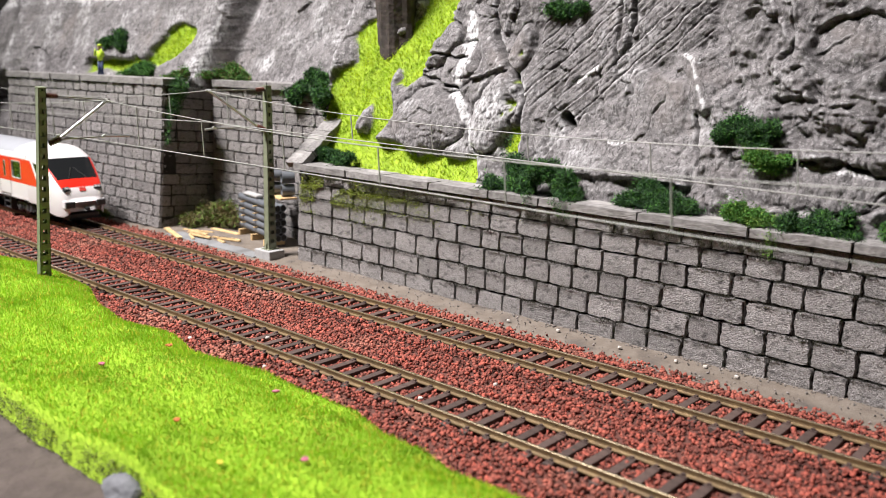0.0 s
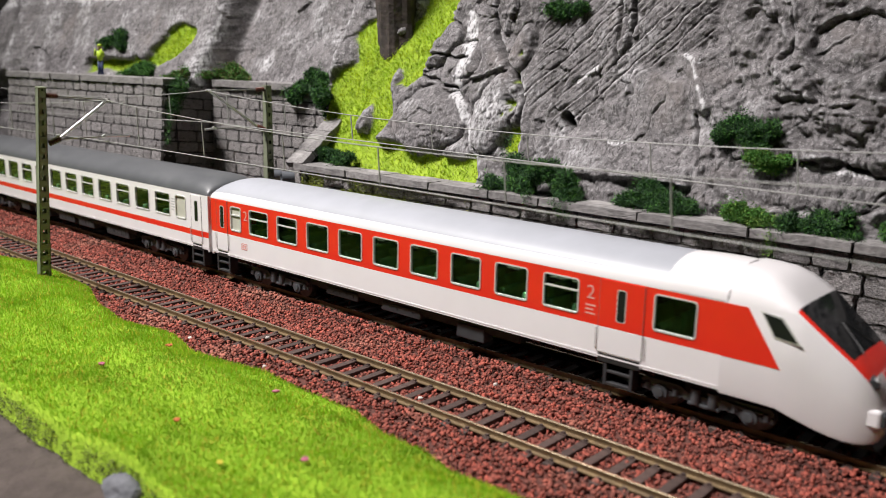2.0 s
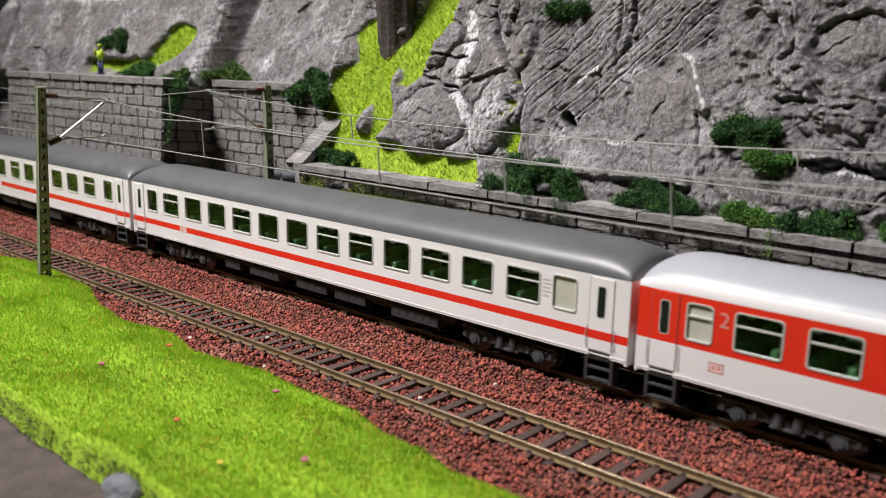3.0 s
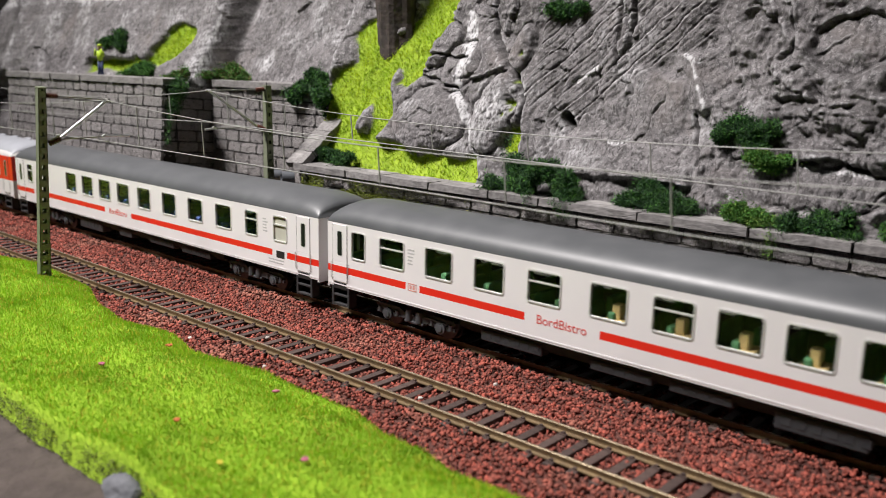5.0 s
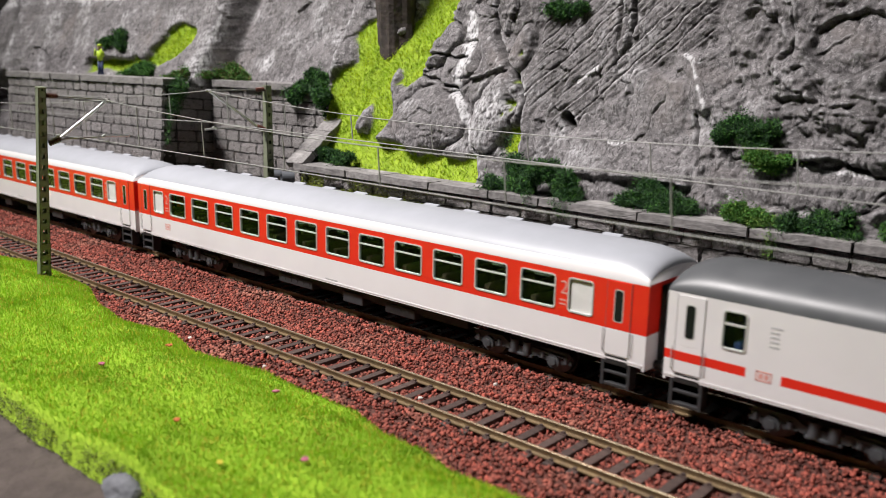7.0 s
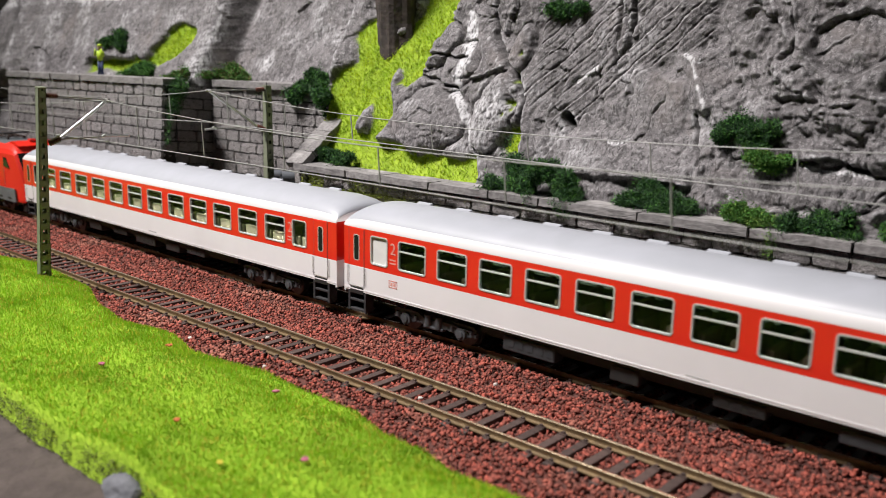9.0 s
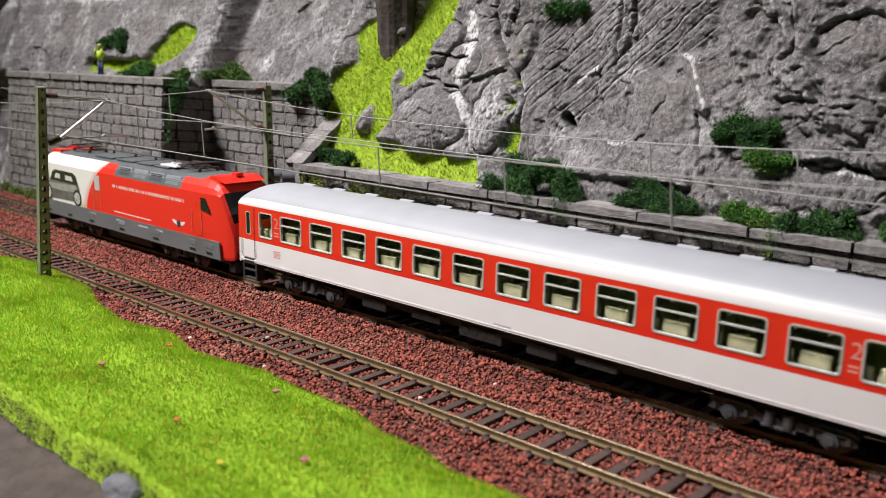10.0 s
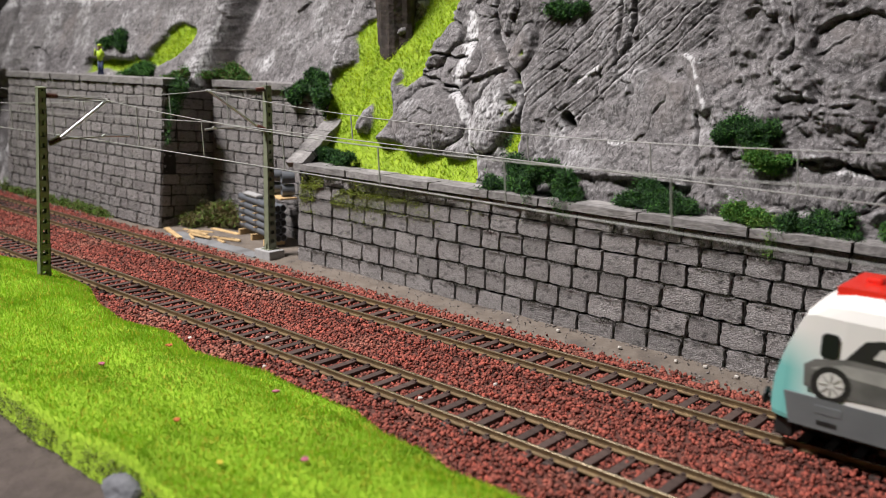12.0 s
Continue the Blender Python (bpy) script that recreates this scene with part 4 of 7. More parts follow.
    part("snow_plough", Shape().plate([(276, 5.2), (285.0, 5.2), (286.6, 3.9), (277, 3.8)], -10.0, 10.0).box(276, 285, -9, 9, 4.8, 7.0).mesh("snow_plough", M_UNDER), car)
    part("coupling_hook", Shape().box(286, 290.5, -0.8, 0.8, 9.4, 11.2, 0, 0.3).mesh("coupling_hook", M_UNDER), car)
    two = text_mesh("2", 6.2, M_LETTER_PINK, "class_number")
    part("class_number", two, car, at(203.6, -HALF - 0.05, 31.2, 90))
    part("class_number", two, car, at(26.3, -HALF - 0.05, 31.2, 90))
    bars_on(car, 203.9, 27.0, 3, 4.0, M_LETTER_PINK)
    logo_on(car, 25.0, 17.5, M_LETTER_PINK)
    # cab body below the side windows carries on as the nose; a dark floor under it
    part("cab_floor", Shape().box(246, 284, -12, 12, 9.6, 10.4).mesh("cab_floor", M_UNDER), car)
    return car


def bistro_sign(car, x, z):
    me = text_mesh("BordBistro", 4.3, M_LETTER_RED, "bistro_lettering")
    part("bistro_lettering", me, car, at(x, -HALF - 0.05, z, 90))
    part("bistro_lettering", me, car, at(x, HALF + 0.05, z, 90, 0, 180))


def make_train():
    cars = [make_control_car()]
    # white second-class coach
    c = make_coach("white coach with red stripe, dark grey roof and sash windows", "white", coach_windows((0, 3, 6, 7, 9, 11), M_GLASS_CLEAR, ((1,), M_PALE)), M_SEAT_GREEN, 102,
                   gaps=((44, 49.5),))
    logo_on(c, 46.7, 18.4, M_LETTER_PINK)
    bars_on(c, 258.5, 32.0, 5, 3.6, M_LETTER_GREY)
    cars.append(c)
    # bistro coach with standing tables
    wins = [(14.0, 21.4, Z0, Z1, False, M_GLASS), (29.6, 42.2, Z0, Z1, True, M_GLASS)]
    for a, bar in ((53.0, 0), (75.8, 0), (98.4, 1), (122.0, 0), (143.2, 1), (162.8, 0), (181.6, 0), (200.4, 0), (219.5, 0), (239.5, 1)):
        wins.append((a, a + 12.6, Z0, Z1, bool(bar), M_GLASS_CLEAR))
    wins.append((262.2, 270.8, Z0, Z1, False, M_GLASS))
    c = make_coach("white bistro coach with red stripe and yellow standing tables inside", "white", wins, M_SEAT_GREEN, 103, tables=(129, 150, 169, 188, 207),
                   gaps=((43.4, 50.2), (97.5, 126.0)))
    bistro_sign(c, 111.8, 18.4)
    logo_on(c, 46.7, 18.4, M_LETTER_PINK)
    bars_on(c, 46.0, 32.0, 5, 3.6, M_LETTER_GREY)
    cars.append(c)
    # bistro coach with a long blank panel
    wins = [(16.8, 23.2, Z0, Z1, True, M_GLASS)]
    for a in (67.7, 86.9, 106.3, 125.9, 146.8, 170.3, 193.2, 216.0):
        wins.append((a, a + 11.8, Z0, Z1, False, M_GLASS_CLEAR))
    wins += [(238.8, 247.2, Z0, Z1, True, M_GLASS), (258.9, 267.6, Z0, Z1, True, M_PALE)]
    c = make_coach("white bistro coach with red stripe and a long windowless panel", "white", wins, M_SEAT_BLUE, 104, gaps=((24.0, 33.6), (111.2, 138.8), (257.6, 267.6)))
    bistro_sign(c, 125.2, 18.4)
    logo_on(c, 29.0, 18.4, M_LETTER_PINK)
    bars_on(c, 31.5, 32.0, 5, 3.6, M_LETTER_GREY)
    bars_on(c, 253.0, 32.0, 5, 3.4, M_LETTER_GREY)
    bars_on(c, 262.0, 15.2, 2, 14.0, M_LETTER_GREY)
    for sg in (-1, 1):
        y0, y1 = sorted((sg * 16.15, sg * 16.28))
        part("service_hatch", Shape().box(260.4, 266.0, y0, y1, 16.6, 19.6, 0, 0.05).mesh("service_hatch", M_UNDER), c)
    cars.append(c)
    # three red and white coaches
    every = tuple(range(12))
    two = text_mesh("2", 6.2, M_LETTER_PINK, "class_number")
    for k, (seat, gl, pale, lab) in enumerate(((M_SEAT_BROWN, M_GLASS, ((0, 1), M_PALE_WHITE), "red and white coach with brown seats and sash windows"),
                                               (M_SEAT_BROWN, M_GLASS, ((0, 1), M_PALE_WHITE), "red and white coach with white lavatory windows"),
                                               (M_SEAT_BEIGE, M_GLASS_CLEAR, ((), None), "red and white coach with beige seats inside"))):
        c = make_coach(lab, "red", coach_windows(every, gl, pale), seat, 105 + k, roof_bumps=True)
        part("class_number", two, c, at(26.9, -HALF - 0.05, 30.8, 90))
        part("class_number", two, c, at(259.0, -HALF - 0.05, 30.8, 90))
        bars_on(c, 26.9, 26.6, 2, 3.2, M_LETTER_PINK)
        bars_on(c, 259.0, 26.6, 2, 3.2, M_LETTER_PINK)
        logo_on(c, 27.0, 17.6, M_LETTER_PINK)
        bars_on(c, 150.0, 12.9, 1, 10.0, M_LETTER_GREY)
        cars.append(c)
    return cars


def livery():
    """Loco paint: grey skirt, white part with a curved edge, red body, sea-green tint at the white end."""
    m = bpy.data.materials.new("loco_livery")
    m.use_nodes = True
    nt = m.node_tree
    n, l = nt.nodes, nt.links
    b = n["Principled BSDF"]
    b.inputs["Roughness"].default_value = 0.5
    b.inputs["Coat Weight"].default_value = 0.0
    co = n.new("ShaderNodeTexCoord")
    sp = n.new("ShaderNodeSeparateXYZ")
    l.new(co.outputs["Object"], sp.inputs[0])

    def math_node(op, a, c=0.0):
        x = n.new("ShaderNodeMath")
        x.operation = op
        for k, q in enumerate((a, c)):
            if isinstance(q, (int, float)):
                x.inputs[k].default_value = q
            else:
                l.new(q, x.inputs[k])
        return x.outputs[0]

    def band(src, lo, hi):
        r = n.new("ShaderNodeMapRange")
        r.inputs[1].default_value, r.inputs[2].default_value = lo, hi
        l.new(src, r.inputs[0])
        return r.outputs[0]

    def over(fac, under, c):
        x = n.new("ShaderNodeMix")
        x.data_type = "RGBA"
        l.new(fac, x.inputs[0])
        if isinstance(under, tuple):
            x.inputs[6].default_value = rgb(under)
        else:
            l.new(under, x.inputs[6])
        x.inputs[7].default_value = rgb(c)
        return x.outputs[2]
    x, z = sp.outputs[0], sp.outputs[2]
    up = math_node("MAXIMUM", math_node("MULTIPLY", math_node("SUBTRACT", z, 0.0163), 1 / 0.027), 0.0)
    edge = math_node("ADD", math_node("MULTIPLY", math_node("POWER", up, 1.7), 0.0225), 0.0620)
    d = math_node("SUBTRACT", x, edge)
    sea = math_node("MULTIPLY", band(x, 0.016, 0.004), band(z, 0.034, 0.022))
    meadow = math_node("MULTIPLY", math_node("MULTIPLY", band(x, 0.045, 0.056), band(z, 0.0205, 0.0175)), 0.7)
    col = over(sea, (0.74, 0.73, 0.70), (0.16, 0.45, 0.42))
    col = over(meadow, col, (0.40, 0.52, 0.18))
    col = over(band(d, -0.0050, 0.0006), col, (0.66, 0.30, 0.27))
    col = over(band(d, -0.0003, 0.0002), col, (0.72, 0.026, 0.013))
    l.new(col, b.inputs["Base Color"])
    return m


def make_loco():
    car = empty("electric_locomotive", at(0, 0, 0), "red electric locomotive with white end showing a painted car", "locomotive", "")
    half = [(-5.2, 12.0, 15.0, 9.0), (-5.8, 12.7, 20.5, 8.2), (-7.2, 13.3, 25.5, 8.0), (-8.6, 13.8, 29.5, 8.0), (-10.6, 14.2, 34.2, 8.0), (-12.8, 14.6, 38.8, 8.0), (-15.0, 14.9, 41.6, 8.0),
            (-18.0, 15.2, 43.7, 8.0), (-23.0, 15.6, 44.8, 8.0), (-30.0, 15.8, 45.0, 8.0), (-44.0, 15.8, 45.0, 8.0)]
    secs = [(205 + x, w, t, b) for x, w, t, b in half]
    secs = [(199.5 - s[0], *s[1:]) for s in secs] + [(95.0, 15.8, 45.0, 8.0)] + [(s[0] - 2.5, *s[1:]) for s in secs[::-1]]
    secs.sort(key=lambda s: s[0])
    rings = loft(secs, 37.8, 3.6)
    last = len(rings) - 2

    def paint(a, b):
        e = min(a, last - a)
        if 2 <= e <= 4 and b >= 5:
            return 3
        if e >= 9 and b >= 5:
            return 2
        if a == 11 and b >= 3:
            return 2
        return 0
    v, f, idx = skin(rings, paint, -3)
    n = len(rings[0])
    f += [tuple(range(n - 1, -1, -1)), tuple(range((last + 1) * n, (last + 2) * n))]
    idx += [0, 0]
    me = mesh_of("body", v, f, [livery(), M_RED, M_LOCO_ROOF], idx)
    part("body", me, car)
    v, f, idx = skin(rings, paint, 3)
    for rear in (True, False):
        part("windscreen", mesh_of("windscreen", v, [q for q in f if (v[q[0]][0] < 100) == rear], M_DARKGLASS), car)
    # grey skirt below, with lockers, and red lower cab fronts
    for sg in (-1, 1):
        y0, y1 = sorted((sg * 15.2, sg * 16.0))
        part("skirt", Shape().plate([(6, 8.0), (190.5, 8.0), (189.6, 16.3), (4, 16.3)], y0, y1).mesh("skirt", M_LOCO_GREY), car)
        y0, y1 = sorted((sg * 15.0, sg * 16.12))
        for a in (12, 38, 64, 97, 131, 164, 178):
            sk = Shape().box(0, 7, y0, y1, 12.3, 14.6, 0, 0.1).box(1, 6, min(y0, y1 * 1.003), max(y1, y0 * 1.003), 9.4, 10.6, 1)
            part("locker", sk.mesh("locker", [M_LOCO_PANEL if a in (97,) else M_LOCO_GREY, M_UNDER]), car, at(a, 0, 0))
        y0, y1 = sorted((sg * 15.7, sg * 15.9))
        # cab doors with handrails, cab windows
        for a in (171.5, 70.5):
            if a < 100:
                part("cab_door", Shape().box(a - 0.5, a + 6.0, y0, y1, 17.2, 29.6, 0, 0.05).mesh("cab_door", M_RED), car)
            else:
                part("cab_door", Shape().box(a - 1, a + 4.2, y0, y1, 17.2, 34, 0, 0.05).mesh("cab_door", M_RED), car)
            for h in ((-3.6, 4.4) if a > 100 else (0.6, 8.6)):
                part("handrail", Shape().tube((a + h, sg * 16.1, 18), (a + h, sg * 16.1, 29), 0.14, 6).mesh("handrail", M_LETTER_PINK), car)
        y0, y1 = sorted((sg * 15.2, sg * 15.95))
        part("cab_window", Shape().plate([(175.3, 35.6), (179.3, 35.6), (183.2, 29.2), (175.5, 29.8)], y0, y1).mesh("cab_window", M_DARKGLASS), car)
        part("cab_window", Shape().plate(rounded(5.6, 8.0, 1.2), y0, y1).mesh("cab_window", M_LETTER_GREY), car, at(75.5, 0, 31.8))
        part("cab_window", Shape().plate(rounded(4.4, 6.4, 1.2), y0, y1).mesh("cab_window", M_DARKGLASS), car, at(14.2, 0, 30.6, 0, 0, 0))
        # vent panels on the sloping upper side
        for k, a in enumerate((97, 113, 128, 143)):
            vp = Shape().box(0, 13.5, -0.3, 0.25, 0, 5.0, 0, 0.1)
            for q in range(5):
                vp.box(1.2, 12.3, -0.45, -0.2, 0.7 + 0.8 * q, 1.1 + 0.8 * q, 1 if k in (0, 2) else 0)
            part("vent_panel", vp.mesh("vent_panel", [M_LOCO_PANEL, M_UNDER_GREY]), car, at(a, sg * 15.1, 38.4, -22 if sg < 0 else 22, 0, 0 if sg < 0 else 0))
        # plain bars for the lettering, plain shape for the winged emblem
        t = Shape()
        rs = random.Random(5)
        x = 92.5
        while x < 161:
            w = rs.uniform(0.7, 1.3)
            t.box(x, x + w, -0.05, 0.03, 31.4, 32.9)
            x += w + (0.4 if rs.random() < 0.85 else 1.4)
        t.box(93, 130, -0.05, 0.03, 18.3, 18.9)
        part("lettering", t.mesh("lettering", M_LETTER_PALE), car, at(0, sg * 15.83, 0) if sg < 0 else at(254, 15.83, 0, 0, 0, 180))
        e = Shape().plate([(-6, 1.6), (-1.6, 0.9), (1.6, 0.9), (6, 1.6), (4.2, -0.2), (2.0, -0.8), (-2.0, -0.8), (-4.2, -0.2)], -0.05, 0.03)
        e.tube((0, 0.0, 0), (0, -0.09, 0), 1.7, 16, 1)
        part("emblem", e.mesh("emblem", [M_CREAM, M_UNDER_GREY]), car, at(156, sg * 15.83, 20.6, 0, 0, 0 if sg < 0 else 180))
        for a, w in ((65, 7), (95, 5), (118, 9), (135, 6)):
            part("lettering", Shape().box(0, w, -0.05, 0.02, 14.0, 14.8).mesh("lettering", M_LETTER_GREY), car, at(a if sg < 0 else a + w, sg * 16.02, 0, 0, 0, 0 if sg < 0 else 180))
        # the painted car: body, glass, bright windows, wheels
        pc = Shape()
        pc.plate([(8.8, 19.0), (8.4, 24.6), (11.0, 26.6), (18.0, 28.0), (22.2, 33.6), (26.0, 34.6), (47.0, 34.4), (50.6, 33.0), (54.6, 26.0), (55.4, 19.6), (52.0, 18.2), (14.0, 17.6)], -0.05, 0.03, 0)
        pc.plate([(18.4, 28.2), (22.3, 33.7), (26.0, 34.7), (47.0, 34.5), (50.7, 33.1), (53.4, 28.0)], -0.065, 0.02, 1)
        pc.plate([(20.5, 29.0), (24.2, 33.2), (33.0, 33.2), (33.0, 29.0)], -0.08, 0.0, 1)
        pc.plate([(34.6, 29.0), (34.6, 33.2), (46.6, 33.0), (50.4, 28.8)], -0.08, 0.0, 1)
        pc.plate([(24.5, 29.8), (26.2, 32.6), (31.6, 32.6), (31.6, 29.8)], -0.1, 0.0, 3)
        pc.plate([(38.0, 29.8), (38.0, 32.4), (45.6, 32.2), (47.2, 29.6)], -0.1, 0.0, 3)
        pc.plate([(10.0, 24.0), (18, 26.6), (50, 27.4), (53, 24.0), (34, 23.0)], -0.07, 0.0, 2)
        for a in (15.4, 51.4):
            pc.tube((a, 0, 20.6), (a, -0.10, 20.6), 4.9, 24, 1).tube((a, 0, 20.6), (a, -0.14, 20.6), 3.3, 20, 3)
            for q in range(8):
                an = q * math.pi / 4
                pc.tube((a + 0.8 * math.cos(an), -0.16, 20.6 + 0.8 * math.sin(an)), (a + 2.9 * math.cos(an), -0.16, 20.6 + 2.9 * math.sin(an)), 0.22, 4, 2)
        pc_m = [mat("painted_car_silver", (0.075, 0.078, 0.072), (0.16, 0.16, 0.15), 10.0, rough=0.4), mat("painted_car_black", (0.02, 0.02, 0.02), rough=0.4),
                mat("painted_car_shade", (0.24, 0.245, 0.23), (0.36, 0.36, 0.33), 8.0, rough=0.4), mat("painted_car_bright", (0.58, 0.58, 0.54), rough=0.4)]
        part("painted_car", pc.mesh("painted_car", pc_m), car, at(0, -15.84, 0) if sg < 0 else at(65, 15.84, 0, 0, 0, 180))
    # roof gear: two folded pantographs, insulators, cables, boxes, red cab roofs
    for a, sg in ((38, 1), (150, -1)):
        pg = part("pantograph", Shape().box(-10, 10, -5.5, -4.5, 46.4, 47.0).box(-10, 10, 4.5, 5.5, 46.4, 47.0).box(-9.5, -8.5, -5, 5, 46.4, 47.0).box(8.5, 9.5, -5, 5, 46.4, 47.0)
                  .tube((-8, -2, 47.2), (9, -3.5, 48.4), 0.45, 6).tube((-8, 2, 47.2), (9, 3.5, 48.4), 0.45, 6).tube((9, -3.5, 48.4), (-6, 0, 49.0), 0.35, 6).tube((9, 3.5, 48.4), (-6, 0, 49.0), 0.35, 6)
                  .mesh("pantograph", M_BRASS), car, at(a, 0, 0, 0, 0, 0 if sg > 0 else 180))
        part("contact_shoe", Shape().tube((-6, -8, 48.8), (-6, 8, 48.8), 0.5, 8).tube((-4, -8, 48.8), (-4, 8, 48.8), 0.5, 8).tube((-5, -10, 48.0), (-5, -8, 48.9), 0.4, 6).tube((-5, 8, 48.9), (-5, 10, 48.0), 0.4, 6).mesh("contact_shoe", M_UNDER_GREY), pg)
        for x in (-9, 9):
            for y in (-5, 5):
                s = Shape()
                for q in range(3):
                    s.tube((x, y, 44.9 + 0.5 * q), (x, y, 45.2 + 0.5 * q), 1.0, 8).tube((x, y, 45.2 + 0.5 * q), (x, y, 45.4 + 0.5 * q), 0.6, 8)
                part("insulator", s.mesh("insulator", M_BRASS), pg)
    for x0, x1 in ((62, 82), (86, 104), (107, 122), (124, 138)):
        part("roof_panel", Shape().box(x0, x1, -9.5, 9.5, 44.8, 45.7, 0, 0.3).mesh("roof_panel", M_LOCO_ROOF), car)
    part("roof_cable", Shape().tube((48, 3, 47.2), (142, 3, 47.2), 0.35, 6).mesh("roof_cable", M_UNDER_GREY), car)
    for x in (60, 84, 105, 123, 140):
        part("insulator", Shape().tube((x, 3, 45.4), (x, 3, 47.0), 0.7, 8).mesh("insulator", M_BRASS), car)
    part("roof_unit", Shape().box(128, 143, -8, -1, 45.6, 46.6, 0, 0.3).tube((134, -4, 46.5), (134, -4, 47.6), 1.2, 10).tube((139, -4, 46.5), (139, -4, 47.6), 1.2, 10).mesh("roof_unit", M_CREAM), car)
    for a, b in ((13, 25), (177, 189)):
        part("cab_roof", Shape().plate([(a, 43.6 if a > 100 else 42.6), (a, 45.35), (b - 6 if a > 100 else a + 6, 45.4), (b, 45.3 if a < 100 else 43.0), (b, 43.0)], -11.2, 11.2).mesh("cab_roof", M_RED), car)
        part("horn", Shape().box((a + b) / 2 - 2, (a + b) / 2 + 2, -2, 2, 45.2, 46.9, 0, 0.5).mesh("horn", M_RED), car)
    # lamps, buffers, coupling, bogies, underframe
    for x, sg in ((0.1, -1), (196.9, 1)):
        for y in (-9.0, 9.0):
            part("headlight", Shape().tube((x - sg * 2.2, y, 17.0), (x - sg * 0.6, y, 17.0), 1.5, 14).mesh("headlight", M_LAMP_GLASS), car)
        buffers(car, x - sg * 0.5, sg, 11.2)
        part("snow_plough", Shape().box(x - 6 if sg > 0 else x + 1, x - 1 if sg > 0 else x + 6, -12, 12, 2.0, 7.5, 0, 0.6).mesh("snow_plough", M_UNDER), car)
    part("underframe", Shape().box(8, 194, -13, 13, 6.2, 9.0).box(78, 124, -12.5, 12.5, 2.8, 7.0, 0, 0.8).mesh("underframe", M_UNDER), car)
    for x in (48.0, 154.0):
        bogie(car, x)
    return car


TRAIN = make_train()
TRAIN.append(make_loco())
SPEED = 219.9            # mm/s
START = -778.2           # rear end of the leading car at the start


SLACK = (0.0, 1.5, 4.0, 8.5, 13.4, 16.4, 19.7, 20.7)   # extra length of the couplings up to each vehicle
DRIFT = ((0.0, -3.0), (0.5, -0.5), (1.0, 1.5), (1.5, 0.3), (2.0, 1.2), (2.5, 1.3), (3.0, 1.2), (4.0, 4.2), (5.0, 5.8), (5.5, 2.8), (6.0, 2.6), (6.5, 3.2), (7.0, 7.6),
         (8.0, 13.0), (9.0, 16.5), (9.5, 16.3), (10.0, 19.5), (10.5, 23.0), (11.0, 22.6), (11.5, 24.0), (12.0, 24.0))  # small changes of pace


def motions():
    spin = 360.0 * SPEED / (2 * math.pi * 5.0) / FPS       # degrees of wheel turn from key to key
    for k, car in enumerate(TRAIN):
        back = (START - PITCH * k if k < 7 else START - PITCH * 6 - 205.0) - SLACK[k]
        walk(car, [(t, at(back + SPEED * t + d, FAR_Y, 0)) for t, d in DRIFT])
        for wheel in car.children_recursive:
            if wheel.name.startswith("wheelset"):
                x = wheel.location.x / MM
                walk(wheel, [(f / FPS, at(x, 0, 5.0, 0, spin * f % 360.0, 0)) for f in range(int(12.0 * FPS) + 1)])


# ---------------------------------------------------------------- rock face
M_MAST = mat("mast_green", (0.21, 0.23, 0.155), (0.165, 0.185, 0.125), 4.0, rough=0.55)
M_WIRE = mat("overhead_wire", (0.33, 0.33, 0.315), (0.26, 0.26, 0.25), 8.0, rough=0.5, metal=0.0)
M_ARM = mat("cantilever_tube", (0.62, 0.63, 0.62), (0.52, 0.53, 0.52), 4.0, rough=0.35, metal=0.6)
M_INSUL = mat("insulator_brown", (0.09, 0.030, 0.018), (0.06, 0.022, 0.015), 2.0, rough=0.35)
M_CONCRETE = mat("concrete", (0.36, 0.36, 0.36), (0.30, 0.30, 0.30), 2.0, rough=0.9, bump=0.15)
M_PIPE = mat("pipe_grey", (0.11, 0.12, 0.135), (0.085, 0.093, 0.105), 4.0, rough=0.55)
M_BORE_SHADE = mat("pipe_bore_shade", (0.02, 0.02, 0.02), rough=0.9, rough_var=0.0)
M_PLANK = mat("pale_plank", (0.56, 0.40, 0.20), (0.46, 0.31, 0.15), 2.5, rough=0.7, per_object=0.2)
M_LEAF_DARK = mat("leaf_dark", (0.016, 0.055, 0.018), (0.028, 0.085, 0.022), 5.0, (0.012, 0.035, 0.016), 8.0, rough=0.9, island=0.5)
M_LEAF_MID = mat("leaf_green", (0.05, 0.16, 0.025), (0.08, 0.22, 0.03), 5.0, rough=0.9, island=0.5)
M_LEAF_LIGHT = mat("leaf_light", (0.16, 0.27, 0.04), (0.10, 0.20, 0.03), 4.0, rough=0.9, island=0.4)
M_LEAF_RUST = mat("leaf_rust", (0.15, 0.105, 0.035), (0.10, 0.085, 0.03), 4.0, rough=0.7, island=0.4)
M_TWIG = mat("twig", (0.06, 0.045, 0.03), (0.04, 0.03, 0.02), 2.0, rough=0.9)
M_PILLAR = mat("cave_dark_rock", (0.030, 0.024, 0.021), (0.060, 0.045, 0.038), 5.0, (0.09, 0.07, 0.06), 9.0, rough=0.9, bump=1.0, bump_size=4.0)
M_FIG_BLUE = mat("figure_blue", (0.03, 0.05, 0.12), (0.04, 0.06, 0.14), 1.0, rough=0.6)
M_FIG_VEST = mat("figure_vest", (0.45, 0.62, 0.03), (0.40, 0.56, 0.03), 1.0, rough=0.6)
M_FLOWERS = [mat("flower_pink", (0.50, 0.13, 0.22), rough=0.7), mat("flower_orange", (0.55, 0.15, 0.05), rough=0.7), mat("flower_yellow", (0.60, 0.50, 0.05), rough=0.7), mat("flower_violet", (0.25, 0.08, 0.18), rough=0.7)]
